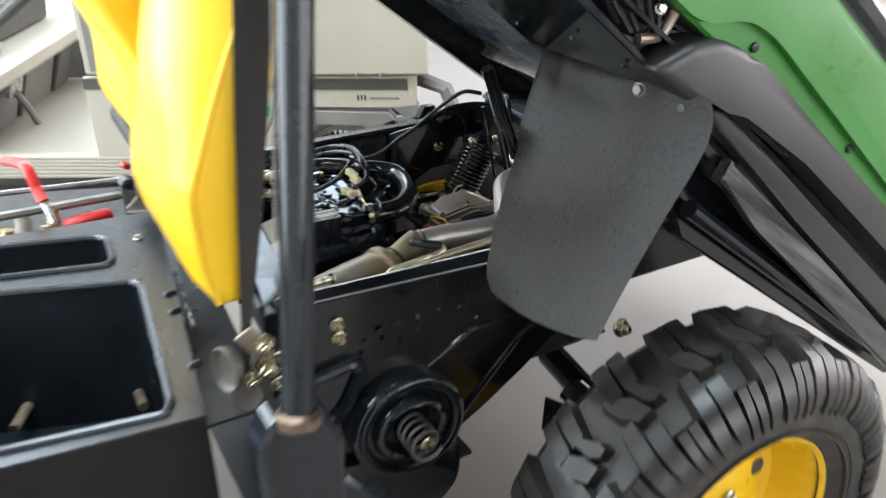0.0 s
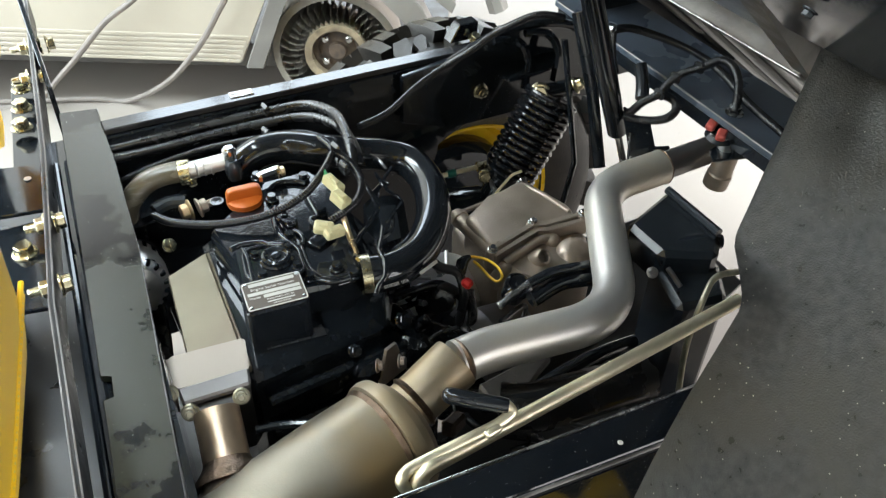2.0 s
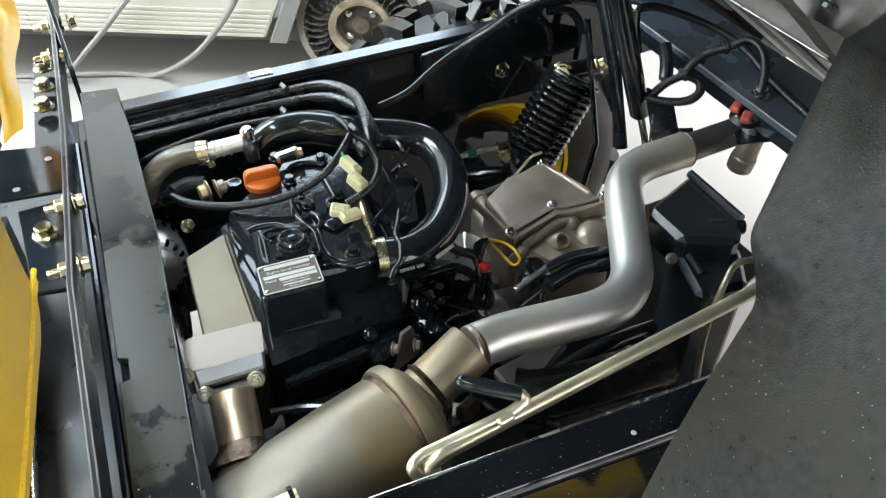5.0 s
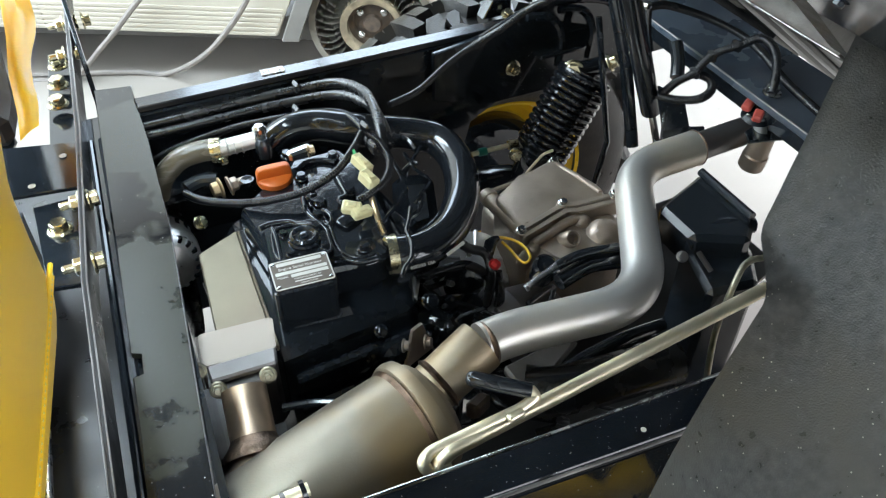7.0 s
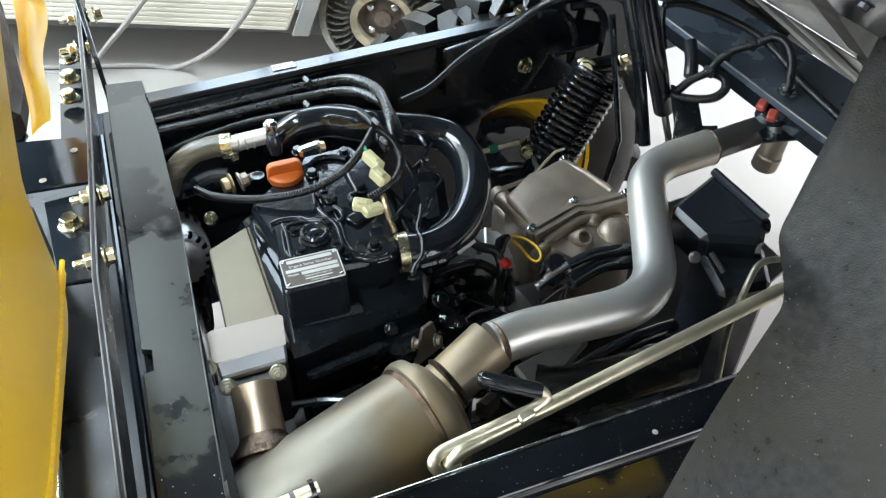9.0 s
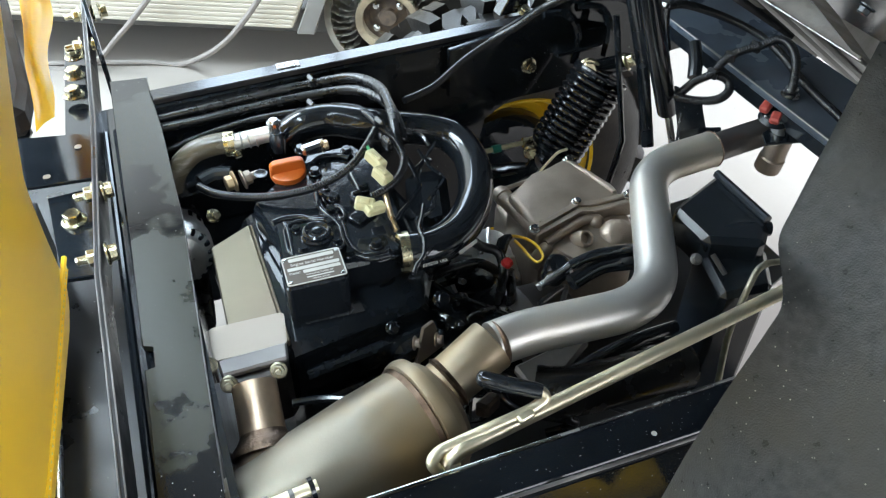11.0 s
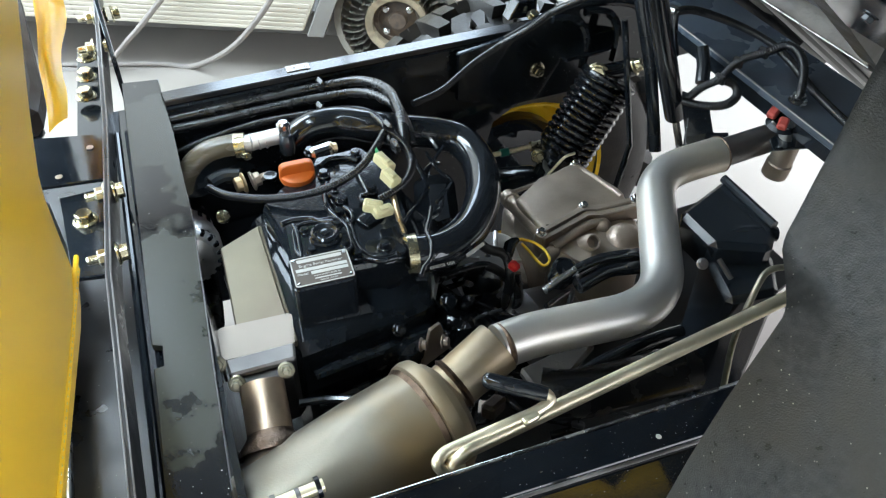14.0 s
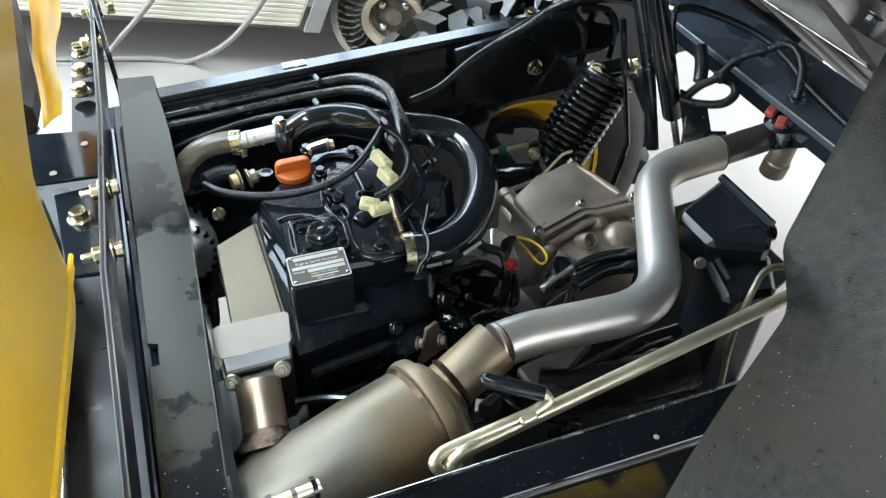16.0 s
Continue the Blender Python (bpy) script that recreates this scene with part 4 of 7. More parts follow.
for at, r in (((-0.281, -0.485, 0.676), 0.0085), ((-0.281, -0.487, 0.644), 0.0105), ((-0.3, -0.487, 0.633), 0.0065)):
    part("anchor_washer", lathe([(0, 0), (r * 1.5, 0), (r * 1.5, 0.002), (0, 0.002)], Vector(at) + Vector((0, 0.002, 0)), (-0.25, -1, 0.15), 20), ZINC, belt)
    part("anchor_bolt", hex_bolt(at, (-0.25, -1, 0.15), r, r, flange=False), ZINC, belt)

bin_ob = thing("storage_bin", (-0.455, -0.074, 0.500), "black moulded under-seat storage bin with two open wells", "storage bin")
def flat(p):
    return (p[0], p[1])
outer = [flat((-0.266, 0.239, 0.550)), flat((-0.350, -0.417, 0.550)), flat((-0.756, -0.373, 0.550)), flat((-0.801, 0.295, 0.550))]
well_a = round_poly([flat((-0.362, -0.024, 0.550)), flat((-0.355, -0.049, 0.550)), flat((-0.383, -0.372, 0.550)), flat((-0.394, -0.392, 0.550)), flat((-0.726, -0.340, 0.550)), flat((-0.744, 0.106, 0.550))], 0.035)
well_b = round_poly([flat((-0.372, 0.169, 0.550)), flat((-0.378, 0.051, 0.550)), flat((-0.746, 0.156, 0.550)), flat((-0.751, 0.285, 0.550))], 0.03)
part("rim_plate", holed_prism(outer, [well_a, well_b], 0.545, 0.55), BINPLASTIC, bin_ob)
for well, deep in ((well_a, 0.28), (well_b, 0.4)):
    bm = bmesh.new()
    hi = [bm.verts.new((x, y, 0.549)) for x, y in well]
    cxy = Vector((sum(x for x, y in well) / len(well), sum(y for x, y in well) / len(well)))
    lo = [bm.verts.new((x + (cxy.x - x) * 0.03, y + (cxy.y - y) * 0.03, deep)) for x, y in well]
    for k in range(len(well)):
        j = (k + 1) % len(well)
        bm.faces.new((hi[k], hi[j], lo[j], lo[k]))
    bm.faces.new(lo)
    part("well", bm, PLASTIC, bin_ob)
    part("well_lip", sweep([*[(x, y, 0.552) for x, y in well], (*well[0], 0.552)], 0.006, 8), BINPLASTIC, bin_ob)
bm = bmesh.new()
for (x0, y0), (x1, y1) in ((outer[1], outer[2]), (outer[0], outer[1])):
    q = [bm.verts.new(p) for p in ((x0, y0, 0.546), (x1, y1, 0.546), (x1, y1 , 0.2), (x0, y0, 0.2))]
    bm.faces.new(q)
bmesh.ops.solidify(bm, geom=bm.faces[:], thickness=0.004)
part("skirt", bm, FENDER, bin_ob)
part("well_ledge", sweep(filleted([(-0.591, -0.014, 0.330), (-0.552, 0.067, 0.330), (-0.390, 0.011, 0.330), (-0.391, -0.062, 0.330)], 0.03), 0.009, 8), HUBTAN, bin_ob)
part("rim_bolt", hex_bolt((-0.323, 0.133, 0.551), (0, 0, 1), 0.006), STEEL, bin_ob)
for at in ((-0.319, -0.091, 0.551), (-0.324, -0.147, 0.551), (-0.334, -0.302, 0.551)):
    part("rim_clip", box((0.02, 0.012, 0.01), at, (0, 0, 15), 0.003), PLASTIC, bin_ob)

# tools lying in front of the cab
hook = thing("hand_tool", (-0.459, 0.613, 0.500), "red-handled steel hand tool lying across a tray", "tool")
part("handle", sweep(smooth_path([(-0.499, 0.524, 0.600), (-0.468, 0.415, 0.620), (-0.459, 0.388, 0.580), (-0.453, 0.365, 0.560)]), 0.011, 8), RED, hook)
part("shaft", sweep([(-0.453, 0.365, 0.560), (-0.443, 0.323, 0.530)], 0.007, 8), STEEL, hook)
tray = thing("tool_tray", (-0.474, 0.552, 0.460), "steel tray with small tools and jars", "tray")
part("rail", sweep([(-0.598, 0.483, 0.500), (-0.299, 0.468, 0.500)], 0.01, 8), TAILPIPE, tray)
part("rail", sweep([(-0.592, 0.622, 0.500), (-0.283, 0.555, 0.500)], 0.007, 8), TAILPIPE, tray)
part("deck", prism([flat((-0.636, 0.426, 0.440)), flat((-0.301, 0.419, 0.440)), flat((-0.274, 0.663, 0.440)), flat((-0.624, 0.791, 0.440))], 0.43, 0.44, Matrix(), 0.002), MATT, tray)
solo("red_pouch", add_box(bmesh.new(), (0.1, 0.035, 0.03), Matrix.Translation((-0.375, 0.450, 0.465)) @ pose(0, 0, 0, 0, 0, 10), 0.012, 3), RED, "red plastic tool grip lying in the tray", "tool")
for at, r, mt in (((-0.498, 0.485, 0.470), 0.016, PALE), ((-0.442, 0.462, 0.470), 0.014, BRASS), ((-0.534, 0.429, 0.460), 0.02, BRASS), ((-0.467, 0.410, 0.460), 0.012, CAST)):
    solo("jar", lathe([(0, -0.025), (r, -0.025), (r, 0.01), (r * 0.7, 0.02), (r * 0.7, 0.03), (0, 0.03)], at, (0.2, 0.1, 1), 14), mt, "small jar standing among tools in the tray", "jar", "jars in the tray")
part("buckle", box((0.05, 0.03, 0.025), (-0.284, 0.398, 0.550), (20, 30, 20), 0.006), PLASTIC, belt)
part("buckle_button", box((0.02, 0.02, 0.012), (-0.284, 0.427, 0.580), (20, 30, 20), 0.004), RED, belt, "red buckle button")

# ---------------- rear wheels ----------------
def lug_mesh(name, rows, depth=0.024):
    """A tread lug: rows of (across, radius, half width, lean) over crown and shoulder, with sloping flanks."""
    bm = bmesh.new()
    tops, feet = [], []
    for k, (y, r, w, lean) in enumerate(rows):
        (y0, r0), (y1, r1) = rows[max(k - 1, 0)][:2], rows[min(k + 1, len(rows) - 1)][:2]
        n = Vector((0, r0 - r1, y1 - y0)).normalized()
        if n.z < 0 and n.y * y < 0:
            n = -n
        p = Vector((lean, y, r))
        q = p - n * depth
        tops.append((bm.verts.new(p - Vector((w, 0, 0))), bm.verts.new(p + Vector((w, 0, 0)))))
        feet.append((bm.verts.new(q - Vector((w + 0.004, 0, 0))), bm.verts.new(q + Vector((w + 0.004, 0, 0)))))
    for k in range(len(rows) - 1):
        bm.faces.new((tops[k][0], tops[k][1], tops[k + 1][1], tops[k + 1][0]))
        bm.faces.new((tops[k][0], tops[k + 1][0], feet[k + 1][0], feet[k][0]))
        bm.faces.new((tops[k][1], feet[k][1], feet[k + 1][1], tops[k + 1][1]))
    for k in (0, -1):
        bm.faces.new((tops[k][0], feet[k][0], feet[k][1], tops[k][1]))
    bmesh.ops.bevel(bm, geom=[e for e in bm.edges if len(e.link_faces) == 2 and e.calc_face_angle(0) > 0.7], offset=0.0025, segments=1, affect="EDGES")
    return finish(bm, name, TYRE, 40)


def rear_wheel(at, side, tyre_r, rim_r, half):
    """side: -1 where the outer face looks to -y."""
    wheel = thing("rear_wheel", (at[0], at[1], at[2] - tyre_r), "yellow steel rear wheel with a chunky black off-road tyre", "wheel", "rear wheels")
    ax = (0, side, 0)
    R, h = tyre_r - 0.021, half
    d = R - rim_r
    prof = [(rim_r - 0.007, -h * 0.78), (rim_r + 0.012, -h * 0.92), (rim_r + 0.35 * d, -h * 1.02), (rim_r + 0.65 * d, -h * 1.01), (R - 0.016, -h * 0.92), (R - 0.004, -h * 0.76), (R, -h * 0.4), (R + 0.002, 0)]
    prof += [(r, -y) for r, y in prof[-2::-1]] + [(rim_r - 0.018, 0), prof[0]]
    tyre = part("tyre", lathe(prof, at, ax, 72), TYRE, wheel)
    for r in (rim_r + 0.016, rim_r + 0.028):
        part("sidewall_rib", lathe([(r, h * 0.9), (r + 0.002, h * 1.0), (r + 0.005, h * 1.0), (r + 0.007, h * 0.9)], at, ax, 64), TYRE, tyre)
    T = tyre_r
    crown = [(0.2 * h, T, 0.011, 0.016), (0.5 * h, T - 0.001, 0.0125, 0.008), (0.78 * h, T - 0.006, 0.0125, 0.0), (0.95 * h, T - 0.022, 0.0115, -0.003), (1.07 * h, T - 0.044, 0.0105, -0.003), (1.09 * h, T - 0.064, 0.008, 0.0), (1.06 * h, T - 0.08, 0.005, 0.003)]
    shapes = {
        "wide": [lug_mesh("tread_lug", [(y, r, w, lean + off) for y, r, w, lean in crown[cut:]]) for off, cut in ((-0.0145, 0), (0.0145, 1))],
        "short": [lug_mesh("tread_lug", [(y, r - 0.002, w * 0.62, lean + off) for y, r, w, lean in crown[2:]]) for off in (-0.009, 0.009)],
        "inner": [lug_mesh("tread_lug", [(y, r, w, lean + off) for y, r, w, lean in crown[:4]]) for off in (-0.0145, 0.0145)],
        "block": [lug_mesh("tread_block", [(y * h, T, w, lean) for y, w, lean in ((-0.3, 0.009, -0.012), (0.0, 0.017, -0.002), (0.28, 0.012, 0.006))]), lug_mesh("tread_block", [(y * h, T - 0.001, w, lean + 0.032) for y, w, lean in ((-0.22, 0.006, -0.008), (0.08, 0.012, 0.0), (0.2, 0.006, 0.004))])],
    }
    n = 20
    for k in range(n):
        for kind, phase, flip in (("wide", 0.0, 1), ("short", 0.5, 1), ("inner", 0.5, -1), ("block", 0.25, 1)):
            turn = 2 * math.pi * (k + phase) / n + random.uniform(-0.008, 0.008)
            for me in shapes[kind]:
                ob = new(me.name, me)
                ob.parent = tyre
                ob.matrix_basis = Matrix.Translation(at) @ Matrix.Rotation(turn, 4, "Y") @ Matrix.Diagonal((flip, side * flip, 1, 1))
    f = rim_r / 0.195
    rim = part("rim", lathe([(r * f, y) for r, y in ((0.184, 0.074), (0.19, 0.081), (0.195, 0.079), (0.194, 0.072), (0.184, 0.066), (0.176, 0.05), (0.17, 0.02), (0.164, 0.0), (0.15, -0.008), (0.1, 0.008), (0.075, 0.016), (0.05, 0.014), (0.0, 0.014))], at, ax, 48), RIM, wheel)
    part("barrel", lathe([(r * f, y) for r, y in ((0.164, 0.0), (0.17, -0.05), (0.178, -0.066), (0.19, -0.072), (0.195, -0.078), (0.19, -0.083), (0.184, -0.08))], at, ax, 48), RIM, wheel)
    for k in range(6):
        t = 2 * math.pi * k / 6 + 0.3
        hole = Vector(at) + Vector((0.128 * f * math.cos(t), side * 0.001, 0.128 * f * math.sin(t)))
        part("rim_hole", lathe([(0, 0.004), (0.014, 0.002), (0.017, 0.0)], hole, ax, 14), DARK, rim, "dark round vent hole")
    for k in range(4):
        t = 2 * math.pi * k / 4 + 0.5
        part("wheel_nut", hex_bolt(Vector(at) + Vector((0.055 * math.cos(t), side * 0.018, 0.055 * math.sin(t))), ax, 0.009, 0.004), STEEL, rim)
    part("hub", lathe([(0.035, 0.015), (0.035, 0.04), (0.028, 0.05), (0, 0.05)], at, ax, 24), PLASTIC, wheel, "black hub cap")
    part("drum", lathe([(0, -0.07), (0.06, -0.07), (0.12 * f, -0.06), (0.135 * f, -0.045), (0.135 * f, -0.02), (0.0, -0.015)], at, ax, 28), BLACK, wheel, "black brake drum")
    return tyre


NEAR_WHEEL, FAR_WHEEL = (0.318, -0.66, 0.253), (0.432, 0.478, 0.222)
near_tyre = rear_wheel(NEAR_WHEEL, -1, 0.333, 0.199, 0.1)
rear_wheel(FAR_WHEEL, 1, 0.306, 0.181, 0.1)
for at in ((0.348, -0.643, 0.562), (0.447, -0.649, 0.538), (0.166, -0.565, 0.512), (0.39, -0.612, 0.556)):
    part("pebble", lathe([(0, -0.006), (0.005, -0.003), (0.006, 0.001), (0.003, 0.005), (0, 0.0055)], at, (0.3, -0.4, 1), 7), PEBBLE, near_tyre, "tan pebble caught in the tread")
part("axle", sweep([NEAR_WHEEL, (0.37, -0.2, 0.26)], 0.028, 12), BLACK, veh)
part("axle", sweep([FAR_WHEEL, (0.45, 0.2, 0.26)], 0.028, 12), BLACK, veh)
part("swing_arm", sweep([(0.3, -0.36, 0.3), (0.31, -0.48, 0.29), (0.32, -0.58, 0.27)], 0.03, 12, flat=0.6), BLACK, veh)
part("arm_tab", box((0.12, 0.08, 0.006), (0.2, -0.5, 0.36), (0, 20, -40), 0.002), BLACK, veh)
part("arm_bolt", hex_bolt((0.267, -0.500, 0.527), (0, -1, 0.3), 0.011, 0.01), ZINC, veh)
part("swing_arm", sweep([(0.332, 0.280, 0.360), (0.482, 0.326, 0.300)], 0.02, 10, flat=0.5), BLACK, veh)

# ---------------- engine ----------------
eng = thing("diesel_engine", (0.0, 0.05, 0.2), "glossy black small diesel engine with cast rocker cover", "engine")
quad = lambda pts: [(p[0], p[1]) for p in pts]
head = quad([(-0.060, 0.118, 0.570), (0.017, 0.186, 0.570), (0.099, 0.194, 0.570), (0.109, 0.081, 0.570), (0.078, -0.021, 0.570), (0.033, -0.022, 0.570), (-0.069, -0.049, 0.570)])
part("block", prism([(-0.078, -0.07), (0.075, -0.06), (0.13, 0.03), (0.11, 0.17), (0.03, 0.2), (-0.07, 0.14)], 0.16, 0.535, Matrix(), 0.01), ENGINE, eng)
cover = quad([(-0.054, 0.114, 0.570), (0.021, 0.175, 0.570), (0.084, 0.173, 0.570), (0.101, 0.119, 0.570), (0.090, 0.037, 0.570), (0.071, -0.022, 0.570), (0.034, -0.021, 0.570), (-0.045, -0.011, 0.570)])
part("rocker_cover", prism(cover, 0.535, 0.572, Matrix(), 0.006), ENGINE, eng)
for pts, r in (([(0.023, 0.117, 0.574), (0.014, 0.097, 0.574), (0.011, 0.070, 0.574), (0.019, 0.041, 0.574), (0.015, 0.011, 0.574), (0.017, -0.007, 0.574), (0.031, -0.021, 0.574), (0.050, -0.024, 0.574)], 0.0034),
               ([(0.027, 0.115, 0.574), (0.020, 0.097, 0.574), (0.018, 0.077, 0.574), (0.024, 0.046, 0.574), (0.020, 0.014, 0.574), (0.022, -0.003, 0.574), (0.033, -0.015, 0.574), (0.050, -0.016, 0.574)], 0.0022),
               ([(0.026, 0.069, 0.575), (0.030, 0.059, 0.575), (0.029, 0.049, 0.575), (0.023, 0.044, 0.575), (0.017, 0.051, 0.575)], 0.003),
               ([(0.025, 0.147, 0.575), (0.039, 0.156, 0.575), (0.058, 0.152, 0.575), (0.068, 0.142, 0.575)], 0.0034),
               ([(0.060, 0.122, 0.577), (0.059, 0.094, 0.577), (0.057, 0.078, 0.577), (0.049, 0.078, 0.577), (0.047, 0.069, 0.577), (0.057, 0.062, 0.577)], 0.003),
               ([(-0.045, 0.058, 0.585), (-0.033, 0.060, 0.585), (-0.015, 0.055, 0.585), (-0.009, 0.048, 0.585), (0.005, 0.041, 0.585)], 0.0032),
               ([(-0.034, 0.053, 0.585), (-0.034, 0.038, 0.585), (-0.037, 0.020, 0.585), (-0.040, 0.002, 0.585)], 0.0026)):
    part("cover_ridge", sweep(smooth_path(pts, 0.003), r, 10), ENGINE, eng, angle=60)
part("cover_lobe", prism(rounded(0.015, 0.027, 0.0065), 0.571, 0.579, Matrix.Translation((0.025, 0.088, 0)) @ pose(0, 0, 0, 0, 0, 22), 0.002), ENGINE, eng)
for at in ((0.025, 0.094, 0.579), (0.024, 0.074, 0.579)):
    part("lobe_screw", lathe([(0.004, 0), (0.004, 0.0015), (0.0028, 0.002), (0.0022, 0.0004), (0, 0.0004)], at, (0, 0, 1), 14), ENGINE, eng)
part("breather_pad", prism(quad([(-0.044, 0.057, 0.585), (0.019, 0.046, 0.585), (0.013, -0.003, 0.585), (-0.053, 0.002, 0.585)]), 0.57, 0.584, Matrix(), 0.003), ENGINE, eng)
pad_rim = round_poly([(-0.037, 0.044), (-0.027, 0.051), (0.01, 0.047), (0.0165, 0.028), (0.0105, -0.006), (-0.036, -0.002), (-0.043, 0.01)], 0.008)
part("pad_rim", sweep([*[(x, y, 0.585) for x, y in pad_rim], (*pad_rim[0], 0.585)], 0.0021, 8), ENGINE, eng, angle=60)
part("breather_cap", lathe([(0.0165, 0), (0.0165, 0.002), (0.0145, 0.0035), (0.0145, 0.007), (0.012, 0.0085), (0.0095, 0.007), (0.0085, 0.0058), (0.005, 0.0058), (0.0045, 0.0075), (0, 0.008)], (-0.009, 0.023, 0.584), (0, 0, 1), 36), ENGINE, eng, "round breather cap", angle=50)
for at in ((-0.026, 0.039, 0.584), (0.008, 0.035, 0.584), (-0.028, 0.008, 0.584), (0.006, 0.005, 0.584)):
    part("pad_screw", hex_bolt(at, (0, 0, 1), 0.0042), ENGINE, eng)
for at in ((0.022, 0.177, 0.575), (0.069, 0.153, 0.575), (0.024, 0.132, 0.574), (0.018, 0.061, 0.575), (0.014, -0.006, 0.574), (0.063, 0.083, 0.576), (0.056, -0.021, 0.573), (0.044, -0.004, 0.573)):
    part("cover_bolt", hex_bolt(at, (0, 0, 1), 0.0056), ENGINE, eng)
part("cover_boss", prism(rounded(0.03, 0.02, 0.006), 0.571, 0.577, Matrix.Translation((0.047, 0.044, 0)) @ pose(0, 0, 0, 0, 0, 25), 0.003, None, 2), ENGINE, eng)
plate_c = Vector((-0.028, -0.026, 0.591))
PL = Matrix.Translation(plate_c) @ Matrix.Rotation(math.atan2((0.001, -0.009, 0.590)[1] - (-0.054, -0.003, 0.590)[1], (0.001, -0.009, 0.590)[0] - (-0.054, -0.003, 0.590)[0]), 4, "Z")
part("plate_block", prism(rounded(0.06, 0.042, 0.004), 0.5, 0.5895, Matrix.Translation((plate_c.x, plate_c.y, 0)) @ PL.to_3x3().to_4x4(), 0.002), ENGINE, eng)
plate = part("name_plate", prism(rounded(0.057, 0.039, 0.003), 0.0, 0.0009, PL, 0.0), PLATE, eng, "aluminium engine serial number plate")
border = holed_prism(rounded(0.057, 0.039, 0.003), [rounded(0.0545, 0.0365, 0.002)], 0.0009, 0.0011, PL)
part("plate_border", border, PALE, plate)
part("maker_bar", prism(rounded(0.044, 0.0046, 0.001, 2, 0, 0.0142), 0.0009, 0.0011, PL), PALE, plate)
part("plate_words", text_mesh("Engine Serial Number", 0.0048, PL @ pose(0, 0.0075, 0.001)), PALE, plate)
part("plate_words", text_mesh("Model", 0.0042, PL @ pose(-0.019, -0.0038, 0.001)), PALE, plate)
for y in (0.0018, -0.0038):
    part("plate_box", prism(rounded(0.05 if y > 0 else 0.036, 0.0042, 0.0005, 2, 0 if y > 0 else 0.007, y), 0.0009, 0.00105, PL), PALE, plate)
part("plate_words", text_mesh("MANUFACTURED BY", 0.0028, PL @ pose(0.004, -0.0088, 0.001)), PALE, plate)
part("plate_words", text_mesh("OSAKA JAPAN", 0.0026, PL @ pose(0.004, -0.0155, 0.001)), PALE, plate)
part("small_print", prism(rounded(0.026, 0.0015, 0.0003, 2, 0.004, -0.0122), 0.0009, 0.0011, PL), PALE, plate)
for x in (-0.025, 0.025):
    for y in (-0.016, 0.016):
        part("plate_screw", lathe([(0.0018, 0), (0.0018, 0.0008), (0, 0.0012)], PL @ Vector((x, y, 0.0009)), (0, 0, 1), 10), STEEL, plate)

cap_at, cap_dir = Vector((-0.003, 0.145, 0.574)), (Vector((0.018, 0.147, 0.588)) - Vector((-0.020, 0.150, 0.588))).normalized()
cap = part("filler_cap", lathe([(0.0, -0.004), (0.019, -0.004), (0.0202, 0.0), (0.0196, 0.004), (0.016, 0.006), (0, 0.006)], cap_at, (0, 0, 1), 28), ORANGE, eng, "orange oil filler cap", angle=40)
CAP = Matrix.Translation(cap_at) @ Matrix((cap_dir, (0, 0, 1), cap_dir.cross(Vector((0, 0, 1))))).transposed().to_4x4()
part("wing", prism([(-0.0195, 0), (0.0195, 0), (0.0195, 0.011), (0.0175, 0.016), (0.013, 0.018), (-0.013, 0.018), (-0.0175, 0.016), (-0.0195, 0.011)], -0.0048, 0.0048, CAP, 0.0012), ORANGE, cap)
part("cap_ring", lathe([(0.006, 0), (0.0075, 0.002), (0.004, 0.002), (0.0, 0.001)], (-0.031, 0.157, 0.572), (0, 0, 1), 18), ENGINE, eng)
# front of the block: ribs, covers, pulleys in the dark
part("front_cover", prism(quad([(-0.050, -0.017, 0.550), (0.013, -0.026, 0.550), (0.016, -0.054, 0.500), (-0.054, -0.045, 0.500)]), 0.42, 0.545, Matrix(), 0.006), ENGINE, eng)
for k in range(5):
    part("block_rib", sweep([(-0.06, -0.075, 0.5 - 0.05 * k), (0.08, -0.068, 0.5 - 0.05 * k)], 0.006, 8), ENGINE, eng)
for at, r in (((0.056, -0.011, 0.500), 0.022), ((0.177, 0.014, 0.450), 0.02), ((0.073, 0.009, 0.450), 0.016), ((0.115, -0.006, 0.400), 0.018)):
    part("pump_cover", lathe([(0, -0.03), (r, -0.03), (r, 0), (r * 0.85, 0.006), (r * 0.75, 0.004), (r * 0.3, 0.004), (r * 0.25, 0.01), (0, 0.01)], at, (0.15, -0.75, 0.8), 24), ENGINE, eng)
for at in ((0.068, -0.031, 0.500), (0.050, 0.006, 0.500), (0.032, -0.005, 0.450), (0.104, -0.004, 0.480), (0.138, -0.019, 0.460), (0.006, -0.036, 0.440), (-0.022, -0.032, 0.440)):
    part("block_bolt", hex_bolt(at, (0.1, -0.6, 0.8), 0.0055), ENGINE, eng)
part("injector_pipe", sweep(smooth_path([(0.133, 0.094, 0.600), (0.137, 0.073, 0.590), (0.148, 0.060, 0.580), (0.126, 0.036, 0.585), (0.117, 0.031, 0.580)]), 0.0022, 6), ENGINE, eng)
part("injector_pipe", sweep(smooth_path([(0.163, 0.115, 0.585), (0.134, 0.089, 0.580), (0.114, 0.054, 0.580), (0.087, 0.030, 0.580)]), 0.0022, 6), ENGINE, eng)
